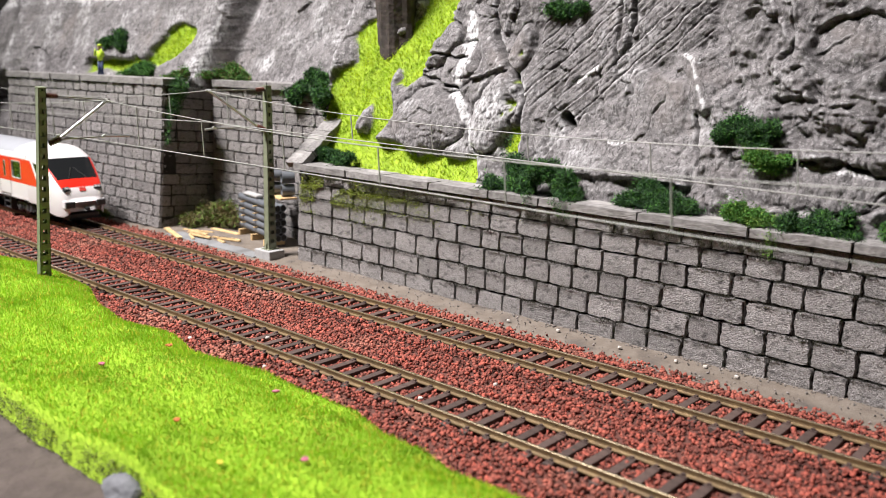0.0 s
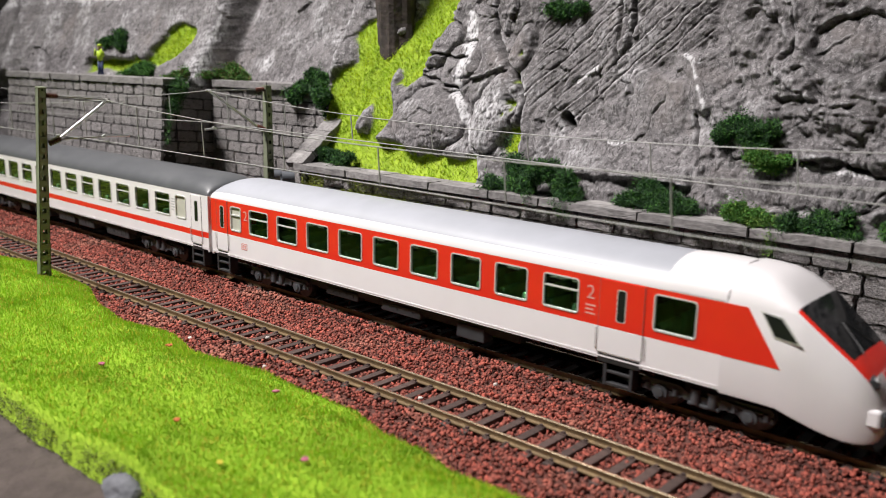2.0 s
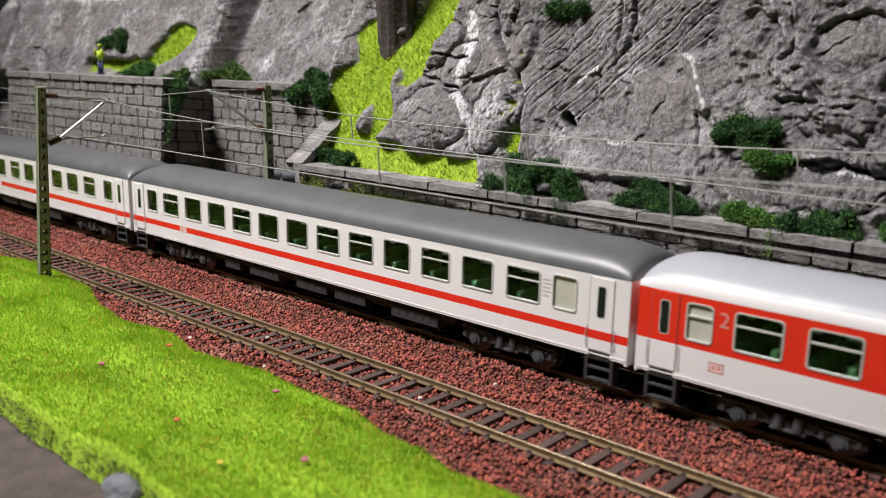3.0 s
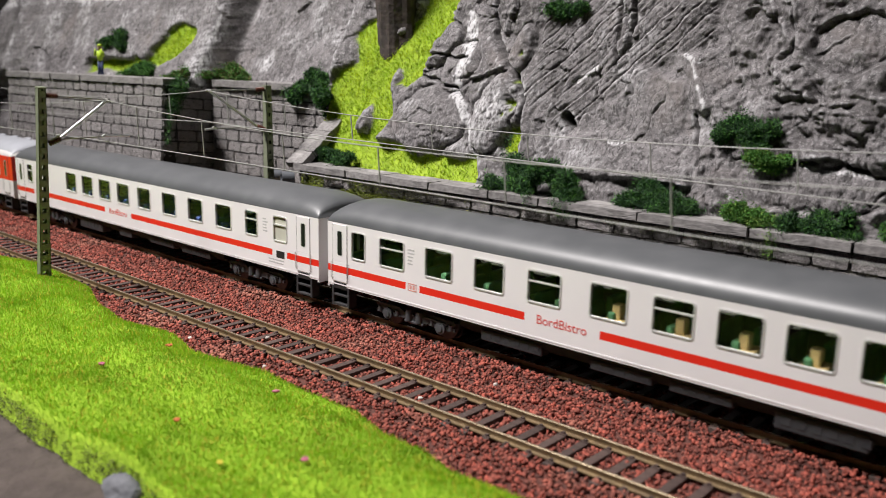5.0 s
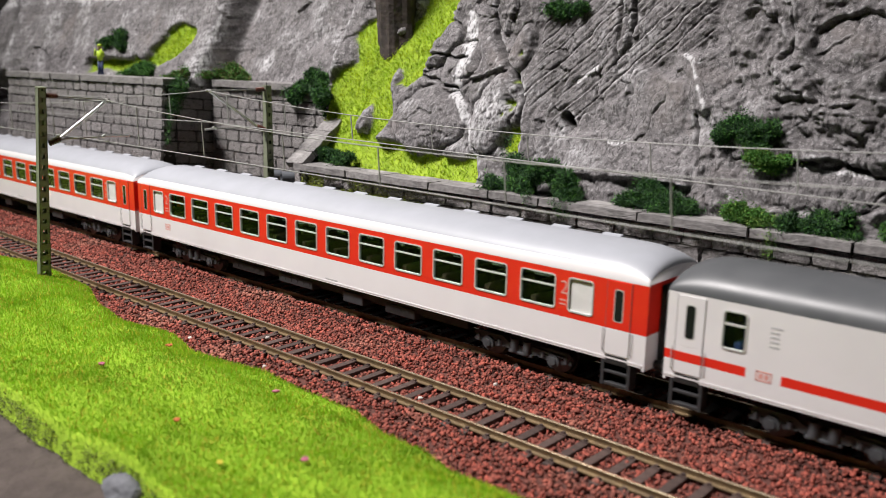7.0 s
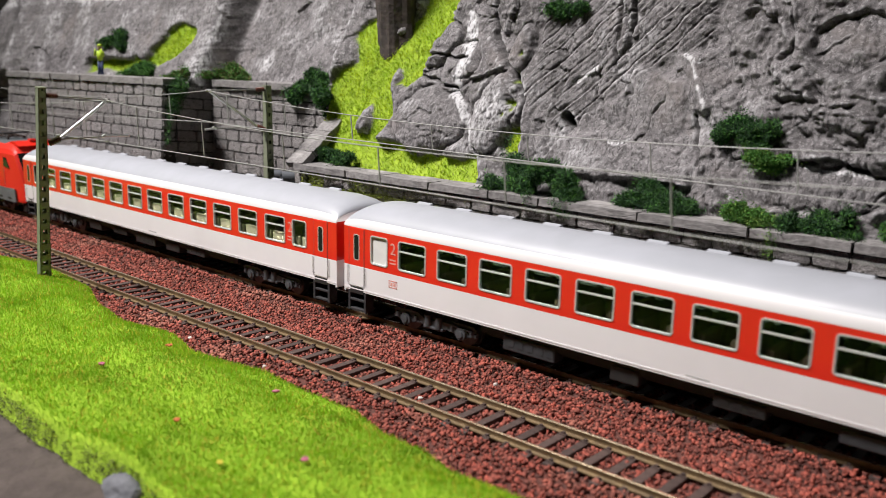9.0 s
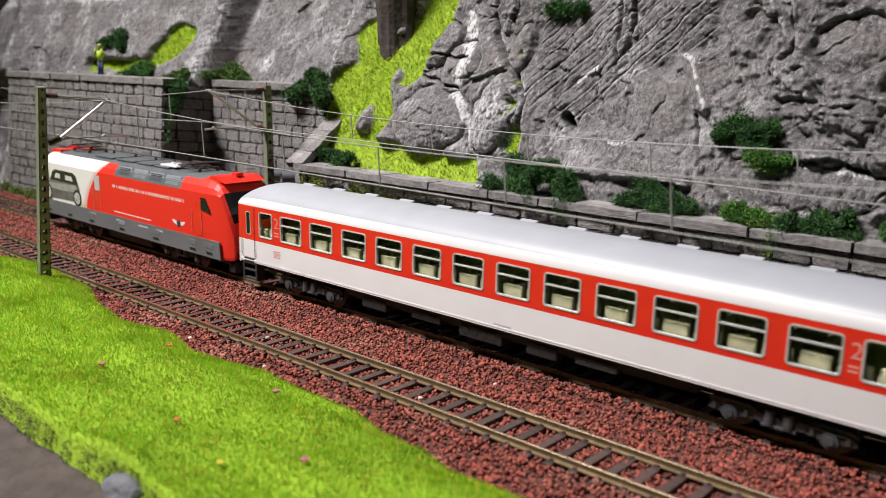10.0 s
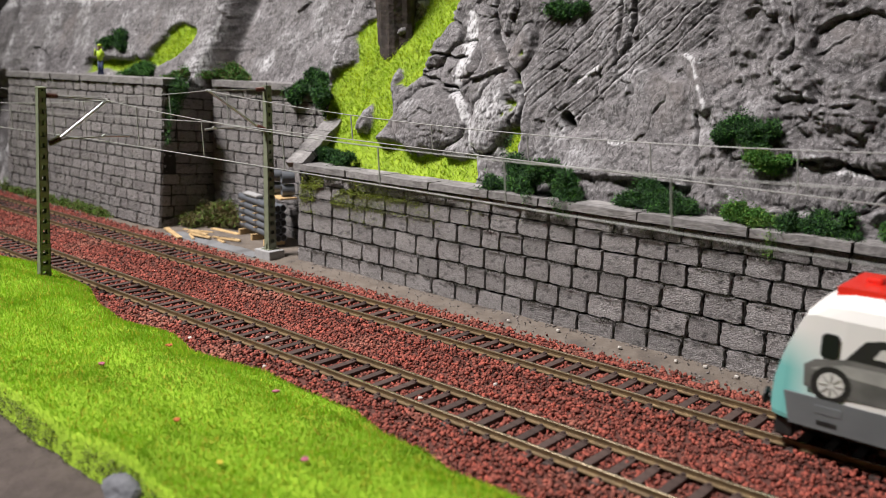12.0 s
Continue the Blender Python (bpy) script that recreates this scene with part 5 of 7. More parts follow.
M_BOULDER = mat("boulder_grey", (0.16, 0.165, 0.18), (0.11, 0.115, 0.125), 4.0, rough=0.9, bump=0.8, bump_size=3.0)
M_PEBBLE = mat("pale_pebble", (0.60, 0.57, 0.52), (0.50, 0.47, 0.43), 1.0, rough=0.9)

GULLY = [(-302, 150), (-270, 150), (-288, 110), (-292, 96), (-306, 85), (-300, 74), (-306, 62), (-280, 58), (-242, 57), (-236, 46), (-285, 44), (-345, 46),
         (-360, 60), (-350, 76), (-356, 88), (-340, 99), (-346, 114), (-337, 122), (-326, 108), (-306, 113)]
TUFT_A = [(-508, 122), (-488, 116), (-492, 105), (-515, 94), (-540, 95), (-528, 107)]
TUFT_B = [(-610, 97), (-540, 97), (-545, 90), (-610, 90)]
TUFT_C = [(-236, 108), (-232, 108), (-229, 94), (-233, 93)]
TUFT_D = [(-230, 84), (-225, 84), (-219, 62), (-226, 62)]


def cells(u, v, size, seed, aniso=1.0):
    """Voronoi cells: plane offset of the nearest cell, and the distance to the border."""
    rs = np.random.RandomState(seed)
    hs, gu, gv = rs.rand(64, 64) - 0.5, rs.randn(64, 64), rs.randn(64, 64)
    ju, jv = rs.rand(64, 64), rs.rand(64, 64)
    a, b = u / size, v / (size * aniso)
    ia, ib = np.floor(a).astype(int), np.floor(b).astype(int)
    f1, f2 = np.full(a.shape, 9.0), np.full(a.shape, 9.0)
    plane = np.zeros(a.shape)
    for da in (-1, 0, 1):
        for db in (-1, 0, 1):
            ca, cb = (ia + da) % 64, (ib + db) % 64
            pa, pb = ia + da + ju[ca, cb], ib + db + jv[ca, cb]
            d = np.hypot(a - pa, b - pb)
            pl = hs[ca, cb] + 0.55 * gu[ca, cb] * (a - pa) + 0.55 * gv[ca, cb] * (b - pb)
            near = d < f1
            f2 = np.where(near, f1, np.minimum(f2, d))
            plane = np.where(near, pl, plane)
            f1 = np.where(near, d, f1)
    return plane, f2 - f1


def blur(a, times=1):
    for _ in range(times):
        p = np.pad(a, 1, mode="edge")
        a = (p[:-2, 1:-1] + p[2:, 1:-1] + p[1:-1, :-2] + p[1:-1, 2:] + 2 * p[1:-1, 1:-1]) / 6
    return a


def rock_base(x, z):
    y = 53 + 0.45 * (z - 48.5)
    y = y + 16 * smooth(x, -352, -368) * smooth(x, -474, -466) - 8 * smooth(x, -466, -478)
    return y + 30 * smooth(x, -690, -700) * smooth(z, 90, 60)


def billow(x, y, octaves=4, seed=0, gain=0.5):
    """Rounded lumps that meet in sharp creases, 0 in the crease."""
    out, amp, tot = 0.0, 1.0, 0.0
    for k in range(octaves):
        out = out + amp * np.abs(2 * vnoise(x * 2 ** k + 5.1 * k, y * 2 ** k + 9.7 * k, seed + k) - 1)
        tot += amp
        amp *= gain
    return out / tot


def grass_on(x, z):
    """1 where grass grows in the gully and on the ledges."""
    g = np.zeros(x.shape)
    ex, ez = x + 7 * (fbm(x / 9, z / 9, 3, 71) - 0.5), z + 7 * (fbm(x / 9, z / 9, 3, 73) - 0.5)
    sparse = fbm(x / 5, z / 5, 3, 97) > 0.58
    for poly in (GULLY, TUFT_A, TUFT_B, TUFT_C, TUFT_D):
        here = inside(ex, ez, poly)
        g = np.maximum(g, (here & sparse if poly in (TUFT_C, TUFT_D) else here).astype(float))
    # boulders that stick out of the grass
    for bx, bz, r in ((-319, 70, 6), (-306, 91, 4)):
        g = g * (1 - (np.hypot((ex - bx) / 0.8, (ez - bz) / 1.4) < r))
    return g


def rock_field(x, z):
    """Depth of the rock face at (x, z), with the grass and the pale dry-brushed patches on it."""
    n1, n2 = fbm(x / 34, z / 34, 3, 41) - 0.5, fbm(x / 34, z / 34, 3, 47) - 0.5
    m1, m2 = fbm(x / 9, z / 9, 3, 101) - 0.5, fbm(x / 9, z / 9, 3, 103) - 0.5
    wx, wz = x + 18 * n1 + 3 * m1, z + 18 * n2 + 3 * m2
    ux, uz = x + 4 * m1, z + 4 * m2

    def along(points, w, sharp=0.15):
        """1 on a broken line through points, fading over w, with a ragged edge."""
        best = np.full(x.shape, 99.0)
        for (xa, za), (xb, zb) in zip(points, points[1:]):
            t = np.clip(((ux - xa) * (xb - xa) + (uz - za) * (zb - za)) / ((xb - xa) ** 2 + (zb - za) ** 2), 0, 1)
            best = np.minimum(best, np.hypot(ux - xa - t * (xb - xa), uz - za - t * (zb - za)))
        return smooth(best, w, w * sharp)

    def patch(poly, times=4):
        hit = inside(ux, uz, poly).astype(float)
        return blur(hit, times) if x.ndim == 2 else hit

    left, right = smooth(x, -330, -370), smooth(x, -150, -118)
    # the common rock: creased lumps, larger and softer towards the left, folded like dough at the right
    lean = 0.55
    p, q = (wx + lean * wz) / 1.14, (wz - lean * wx) / 1.14
    h = 9.0 * billow(p / 46, q / 62, 2, 55) + 5.6 * (1 - 0.35 * left) * billow(p / 17, q / 30, 4, 66, 0.55) + 2.3 * billow(ux / 6.5, uz / 9, 3, 68, 0.65) * (1 - 0.5 * left)
    fold = billow((wx + 26 * n2) / 15, (wz + 30 * n1) / 12, 3, 120, 0.55)
    h = h + right * (8.5 * fold + 2.6 * billow((ux + 9 * n1) / 5, uz / 5, 2, 126) - 2.6)
    facet, e2 = cells(p + 9, q, 19, 61, 1.5)
    h = h + 2.6 * facet * (1 - right) * (1 - 0.6 * left)
    seam = 0.8 * smooth(e2, 0.05, 0.0) * (1 - left) * (fbm(x / 14, z / 14, 3, 91) > 0.52)
    # tilted beds like stacked planks, cut by two upright joints
    beds = patch([(-224, 84), (-198, 72), (-172, 92), (-146, 112), (-150, 140), (-226, 140)], 10)
    c = (0.74 * x - 0.67 * z + 5.0 * n1 + 1.6 * m1) / 6.6
    bump_ = vnoise(np.floor(c) + 0.5, np.floor(c) * 0 + 0.5, 131)
    saw = c - np.floor(c)
    thin = (c * 2.7) - np.floor(c * 2.7)
    h = h * (1 - 0.55 * beds) + beds * (1.0 + 3.4 * smooth(saw, 0.0, 0.16) * (0.5 + bump_) - 1.6 * saw + 0.7 * smooth(thin, 0.0, 0.25))
    seam = np.maximum(seam * (1 - beds), beds * np.maximum(smooth(saw, 0.12, 0.03), 0.45 * smooth(thin, 0.12, 0.02)) * (fbm(x / 11, z / 11, 2, 133) > 0.42))
    for points in (([(-189, 130), (-184, 100)]), ([(-183, 130), (-180, 106)])):
        k = along(points, 1.3)
        h, seam = h - 2.2 * k, np.maximum(seam, k)
    # the broad smooth slab and the ledges at its foot
    slab = patch([(-172, 99), (-160, 97), (-149, 92), (-146, 75), (-172, 71), (-197, 71), (-190, 80), (-178, 86)], 5)
    h = h * (1 - 0.8 * slab) + slab * (7.5 + 0.10 * (z - 84) + 0.8 * facet + 0.9 * billow(ux / 11, uz / 8, 3, 140))
    ledge = patch([(-200, 72), (-142, 75), (-138, 57), (-206, 56)], 6)
    step = (z + 2.5 * m2 + 0.05 * x) / 5.2
    up = step - np.floor(step)
    h = h * (1 - 0.7 * ledge) + ledge * (10.5 - 1.15 * np.floor(step - 8.0) - 1.1 * smooth(up, 0.72, 1.0) + 0.8 * billow(ux / 9, uz / 6, 3, 142))
    # the sharp ridge with its steep dark flank
    t = np.clip((104 - uz) / 21, -0.2, 1.15)
    off = ux - (-149 + 11 * t)
    span = smooth(uz, 80, 86) * smooth(uz, 109, 104)
    h = np.maximum(h, span * np.where(off < 0, 11.0 + 0.5 * off, 11.0 - 0.75 * off) + 1.2 * billow(ux / 6, uz / 5, 3, 147))
    flank = span * smooth(off, 1.0, 3.0) * smooth(off, 17, 13)
    h = h - flank * 1.2 * billow((x + 0.6 * z) / 9, (z - x) / 2.5, 2, 146)
    # domes: the brown boulder, the streaked fan, knobs above the gully
    for bx, bz, rx, rz, top in ((-274, 73, 27, 18, 8.5), (-238, 78, 12.5, 20, 8.0), (-234, 104, 6.5, 14, 5.5), (-282, 108, 15, 13, 6.0), (-266, 97, 13, 13, 5.5), (-96, 61, 30, 9, 5.0), (-66, 98, 15, 24, 5.5), (-94, 108, 15, 12, 4.0)):
        d = np.hypot((ux - bx) / rx, (uz - bz) / rz)
        dome = np.sqrt(np.clip(1 - d * d, 0, 1))
        lid = 2.6 + top * dome + (3.0 * billow(ux / 10, uz / 8, 4, 150, 0.6) + 1.2 * facet) * dome
        k = smooth(d, 1.0, 0.8)
        h = np.maximum(h * (1 - 0.45 * k), lid * k)
        seam = np.maximum(seam * (1 - 0.7 * k), 0.5 * smooth(np.abs(d - 1.0), 0.07, 0.01) * (m1 > -0.03))
    fan = patch([(-250, 90), (-242, 97), (-228, 80), (-226, 61), (-243, 59), (-250, 74)], 4)
    h = h + fan * 0.9 * billow((x + 0.25 * z) / 1.6, z / 12, 2, 154)
    # fine broken cracks all over, in two sizes
    for size, deep, sd in ((23, 1.1, 170), (9, 0.6, 174)):
        crack = smooth(np.abs(fbm((wx + 0.5 * wz) / size, (wz - 0.4 * wx) / (size * 1.5), 4, sd) - 0.5), 0.016, 0.003) * smooth(fbm(x / 20, z / 20, 2, sd + 9), 0.44, 0.54)
        h, seam = h - deep * crack * (1 - 0.6 * left), np.maximum(seam, 0.7 * crack * (1 - 0.6 * left))
    # clefts and the hollow, their dark put into the colour as well as the depth
    for points, w, deep in (([(-257, 132), (-252, 112), (-236, 97), (-226, 88), (-219, 62)], 3.2, 5.5), ([(-142, 83), (-137, 66)], 1.4, 2.2), ([(-262, 88), (-292, 93)], 1.6, 2.5),
                            ([(-112, 66), (-92, 70), (-70, 64)], 1.2, 1.5), ([(-300, 104), (-262, 102)], 1.6, 2.5)):
        k = along(points, w * 0.75)
        h, seam = h - deep * k, np.maximum(seam, 0.8 * k)
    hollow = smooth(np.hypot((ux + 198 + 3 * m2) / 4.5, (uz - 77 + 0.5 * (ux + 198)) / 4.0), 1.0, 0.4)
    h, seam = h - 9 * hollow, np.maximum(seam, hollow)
    g = grass_on(x, z)
    if x.ndim == 2:
        h = h * (1 - 0.6 * np.clip(2.2 * blur(g, 34), 0, 1))
    y = rock_base(x, z) + 5.0 - h
    near_cap = smooth(z, 54, 46) * smooth(x, -365, -340)
    y = y * (1 - near_cap) + near_cap * (rock_base(x, z) - 1.5 - 3.0 * billow(ux / 14, uz / 9, 3, 160))
    gy = rock_base(x, z) + 4.0 - 5 * (fbm(x / 26, z / 26, 2, 83) - 0.5)
    soft = blur(g, 8) if x.ndim == 2 else g
    y = y * (1 - soft) + gy * soft
    # pale dry-brushed paint: on soft patches, and as streaks down some ridges
    pale = np.clip(1.3 * (fbm(x / 16, z / 16, 4, 87) - 0.54), 0, 1) + 0.30 * fan
    pale = pale + 0.45 * left * np.clip(2.2 * (fbm(x / 14, z / 14, 4, 89) - 0.44), 0, 1)
    for points, w in (([(-268, 122), (-262, 100)], 3.2), ([(-263, 104), (-262, 86)], 3.6), ([(-262, 87), (-247, 70), (-240, 58)], 1.7), ([(-149, 103), (-145, 96)], 0.8), ([(-144, 93), (-139, 86)], 0.7), ([(-153, 105), (-146, 102)], 1.1),
                      ([(-200, 93), (-190, 99)], 1.1), ([(-100, 67), (-74, 66)], 0.7), ([(-176, 70), (-166, 72)], 0.7)):
        pale = np.maximum(pale, 1.2 * along(points, w * 1.15, 0.3) * (0.45 + 1.0 * fbm(x / 3, z / 3, 2, 93)))
    return y, g, np.clip(pale, 0, 1) * (1 - g), np.clip(seam, 0, 1) * (1 - g)


def rock_material():
    m = bpy.data.materials.new("painted_rock")
    m.use_nodes = True
    nt = m.node_tree
    n, l = nt.nodes, nt.links
    b = n["Principled BSDF"]
    b.inputs["Roughness"].default_value = 0.88
    at_ = n.new("ShaderNodeAttribute")
    at_.attribute_name = "paint"
    sp = n.new("ShaderNodeSeparateColor")
    l.new(at_.outputs["Color"], sp.inputs[0])
    co = n.new("ShaderNodeTexCoord")

    def tex(size, detail=5.0, stretch=None, rough=0.6):
        t = n.new("ShaderNodeTexNoise")
        t.inputs["Scale"].default_value, t.inputs["Detail"].default_value, t.inputs["Roughness"].default_value = 1 / (size * MM), detail, rough
        src = co.outputs["Object"]
        if stretch:
            mp = n.new("ShaderNodeMapping")
            mp.inputs["Rotation"].default_value, mp.inputs["Scale"].default_value = stretch
            l.new(src, mp.inputs[0])
            src = mp.outputs[0]
        l.new(src, t.inputs["Vector"])
        return t.outputs[0]

    def ramp(src, lo, hi, a=0.0, c=1.0):
        r = n.new("ShaderNodeMapRange")
        r.inputs[1].default_value, r.inputs[2].default_value, r.inputs[3].default_value, r.inputs[4].default_value = lo, hi, a, c
        l.new(src, r.inputs[0])
        return r.outputs[0]

    def over(fac, under, c):
        x = n.new("ShaderNodeMix")
        x.data_type = "RGBA"
        l.new(fac, x.inputs[0])
        if isinstance(under, tuple):
            x.inputs[6].default_value = rgb(under)
        else:
            l.new(under, x.inputs[6])
        if isinstance(c, tuple):
            x.inputs[7].default_value = rgb(c)
        else:
            l.new(c, x.inputs[7])
        return x.outputs[2]

    def mul(a, c):
        x = n.new("ShaderNodeMath")
        x.operation = "MULTIPLY"
        l.new(a, x.inputs[0])
        if isinstance(c, float):
            x.inputs[1].default_value = c
        else:
            l.new(c, x.inputs[1])
        return x.outputs[0]
    tilt = ((0, radians(42), 0), (1.7, 1.0, 0.6))
    col = over(ramp(tex(26), 0.38, 0.62), (0.112, 0.104, 0.106), (0.185, 0.174, 0.178))
    col = over(ramp(tex(5.0, 8.0, tilt, 0.7), 0.50, 0.62), col, (0.090, 0.086, 0.088))
    col = over(ramp(tex(1.5, 5.0, None, 0.75), 0.53, 0.62, 0.0, 0.60), col, (0.36, 0.35, 0.35))
    col = over(ramp(tex(1.1, 4.0, None, 0.75), 0.54, 0.61, 0.0, 0.85), col, (0.06, 0.056, 0.054))
    crack = n.new("ShaderNodeTexNoise")
    crack.inputs["Scale"].default_value, crack.inputs["Detail"].default_value = 1 / (11 * MM), 7.0
    mp = n.new("ShaderNodeMapping")
    mp.inputs["Rotation"].default_value, mp.inputs["Scale"].default_value = tilt
    l.new(co.outputs["Object"], mp.inputs[0])
    l.new(mp.outputs[0], crack.inputs["Vector"])
    away = n.new("ShaderNodeMath")
    away.operation = "COMPARE"
    away.inputs[1].default_value, away.inputs[2].default_value = 0.5, 0.010
    l.new(crack.outputs[0], away.inputs[0])
    col = over(mul(away.outputs[0], 0.75), col, (0.05, 0.047, 0.047))   # thin dark crack lines, drawn in colour only
    col = over(ramp(tex(40), 0.56, 0.7, 0.0, 0.6), col, (0.19, 0.165, 0.155))
    white = mul(sp.outputs[1], ramp(tex(2.2, 6.0, tilt), 0.36, 0.60))
    col = over(ramp(white, 0.08, 0.6, 0.0, 0.9), col, (0.56, 0.56, 0.57))
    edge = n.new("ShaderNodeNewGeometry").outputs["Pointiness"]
    col = over(mul(ramp(edge, 0.505, 0.56), ramp(tex(4.0, 5.0), 0.42, 0.6, 0.0, 0.6)), col, (0.36, 0.355, 0.36))   # convex edges coloured paler, in the manner of dry brushing
    # seam channel: darker colour in creases, clefts and the hollow
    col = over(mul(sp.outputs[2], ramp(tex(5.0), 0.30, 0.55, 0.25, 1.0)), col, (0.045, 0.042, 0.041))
    moss = over(ramp(tex(7.0), 0.4, 0.6), (0.24, 0.36, 0.02), (0.33, 0.46, 0.03))
    moss = over(ramp(tex(2.0), 0.55, 0.7), moss, (0.16, 0.20, 0.04))
    col = over(sp.outputs[0], col, moss)
    l.new(col, b.inputs["Base Color"])
    u = n.new("ShaderNodeBump")
    u.inputs["Strength"].default_value, u.inputs["Distance"].default_value = 0.8, 0.55 * MM
    l.new(tex(3.2, 10.0, tilt, 0.72), u.inputs["Height"])
    u2 = n.new("ShaderNodeBump")
    u2.inputs["Strength"].default_value, u2.inputs["Distance"].default_value = 0.8, 0.4 * MM
    l.new(tex(1.3, 5.0), u2.inputs["Height"])
    l.new(u.outputs[0], u2.inputs["Normal"])
    l.new(u2.outputs[0], b.inputs["Normal"])
    return m


def build_rock():
    xs = np.concatenate([np.arange(-1000, -720, 4.0), np.arange(-720, -345, 0.9), np.arange(-345, 0, 0.5), np.arange(0, 60, 1.5), np.arange(60, 330, 4.0)])
    zs = np.concatenate([np.arange(-6, 40, 4.0), np.arange(40, 140, 0.52), np.arange(142, 262, 5.0)])
    gx, gz = np.meshgrid(xs, zs, indexing="ij")
    y, g, pale, seam = rock_field(gx, gz)
    y = y - (1 - g) * (0.85 * billow(gx / 3.4, gz / 3.8, 3, 105, 0.65) + 0.3 * (fbm(gx / 1.8, gz / 1.8, 2, 107) - 0.5))
    proud = blur(y, 14) - y            # by relief: crests coloured paler as by a dry brush, creases coloured darker
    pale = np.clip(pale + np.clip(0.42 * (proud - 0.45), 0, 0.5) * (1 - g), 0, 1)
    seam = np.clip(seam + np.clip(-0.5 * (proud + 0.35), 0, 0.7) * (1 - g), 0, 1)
    # hidden below the walls
    low = np.where(gx > -352, 44.0, np.where(gx > -472, 82.0, np.where(gx > -692, 82.0, -10.0)))
    y = np.where((gz < low), np.maximum(y, np.where(gx > -352, 58.0, np.where(gx > -472, 84.0, 54.0))), y)
    y = y + smooth(gz, 235, 262) * 60
    pts = np.stack([gx, y, gz], -1)
    k = np.arange(gx.size).reshape(gx.shape)
    f = np.stack([k[:-1, :-1], k[1:, :-1], k[1:, 1:], k[:-1, 1:]], -1).reshape(-1, 4)
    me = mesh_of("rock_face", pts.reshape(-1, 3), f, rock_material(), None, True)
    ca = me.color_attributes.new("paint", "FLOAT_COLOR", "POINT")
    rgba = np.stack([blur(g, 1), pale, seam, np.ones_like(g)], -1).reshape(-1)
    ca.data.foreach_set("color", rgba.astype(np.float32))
    ob = tagged(part("rock_face", me), "grey cast-plaster rock face with pale dry-brushed ridges", "rock", kind="structure")
    # grass fibres where the field says grass
    rs = np.random.RandomState(8)
    n = 120000
    x, z = -620 + 400 * rs.rand(n), 44 + 92 * rs.rand(n)
    gi = np.clip(np.searchsorted(xs, x), 1, len(xs) - 1)
    gj = np.clip(np.searchsorted(zs, z), 1, len(zs) - 1)
    ok = (g[gi, gj] > 0.5) & (rs.rand(n) < np.where(z < 60, 0.55, 0.9))
    pos = np.stack([x, y[gi, gj] - 0.2, z], -1)[ok]
    up = np.tile((0.0, -0.62, 0.78), (len(pos), 1))
    blades("slope_grass", pos, up, 1.7, 0.17, M_BLADE_DRY, "yellow-green static grass in the rock gully", 12, 0.6)
    return xs, zs, y


def rock_y(field, x, z):
    xs, zs, y = field
    return float(y[min(len(xs) - 1, int(np.searchsorted(xs, x))), min(len(zs) - 1, int(np.searchsorted(zs, z)))])


# ---------------------------------------------------------------- plants
def foliage_mesh(name, blobs, n, size, mats, seed, stretch=1.0, trails=()):
    """Many small folded leaves in uneven clumps (x, y, z, rx, ry, rz), and hanging trails."""
    rs = np.random.RandomState(seed)
    n = int(n * 4.0)
    vol = np.array([b[3] * b[4] * b[5] for b in blobs]) ** 0.7
    pick = rs.choice(len(blobs), n, p=vol / vol.sum())
    bl = np.array(blobs)[pick]
    d = rs.randn(n, 3)
    d /= np.linalg.norm(d, axis=1)[:, None]
    r = (0.45 + 0.62 * rs.rand(n) ** 0.6)[:, None]
    r = r * (0.75 + 0.5 * fbm(d[:, 0] * 2.2 + pick * 3.7 + 20, d[:, 2] * 2.2 + 20 + d[:, 1], 2, seed % 40))[:, None]
    pos = bl[:, :3] + d * r * bl[:, 3:]
    out = d * np.array([1, 1, 1.0])
    strands = []
    for b in blobs:                    # ragged strands that stick out of each clump
        for _ in range(12):
            e = rs.randn(3) * np.array((1.2, 0.7, 0.7)) + np.array((0.0, -0.6, 0.05))
            e = e / np.linalg.norm(e) * rs.uniform(1.1, 2.1) * np.array(b[3:])
            strands.append((tuple(b[:3]), tuple(np.array(b[:3]) + e), int(22 + 14 * b[3] * rs.rand())))
    for (tx, ty, tz), (ux, uy, uz), m in list(trails) + strands:
        t = rs.rand(m)[:, None]
        pos = np.concatenate([pos, np.array((tx, ty, tz)) * (1 - t) + np.array((ux, uy, uz)) * t + rs.randn(m, 3) * np.array((1.2, 0.7, 0.8))])
        out = np.concatenate([out, np.tile((0.0, -1.0, -0.3), (m, 1))])
    n = len(pos)
    size, stretch = size * 0.46, stretch * 1.35
    a = rs.randn(n, 3) + 0.8 * out
    a /= np.linalg.norm(a, axis=1)[:, None]
    b = np.cross(a, rs.randn(n, 3))
    b /= np.linalg.norm(b, axis=1)[:, None]
    c = np.cross(a, b)
    ln = (size * (0.6 + 0.8 * rs.rand(n)))[:, None]
    w = ln * 0.34 / stretch
    ln = ln * stretch
    v = np.stack([pos, pos + a * ln * 0.5 + b * w + c * w * 0.3, pos + a * ln, pos + a * ln * 0.5 - b * w + c * w * 0.3], 1).reshape(-1, 3)
    k = (np.arange(n) * 4)[:, None]
    tri = np.concatenate([k + [0, 1, 2], k + [0, 2, 3]], 1).reshape(-1, 3)
    idx = np.repeat((rs.rand(n) < 0.28).astype(int) if len(mats) > 1 else np.zeros(n, dtype=int), 2)
    return mesh_of(name, v, tri, mats, idx)


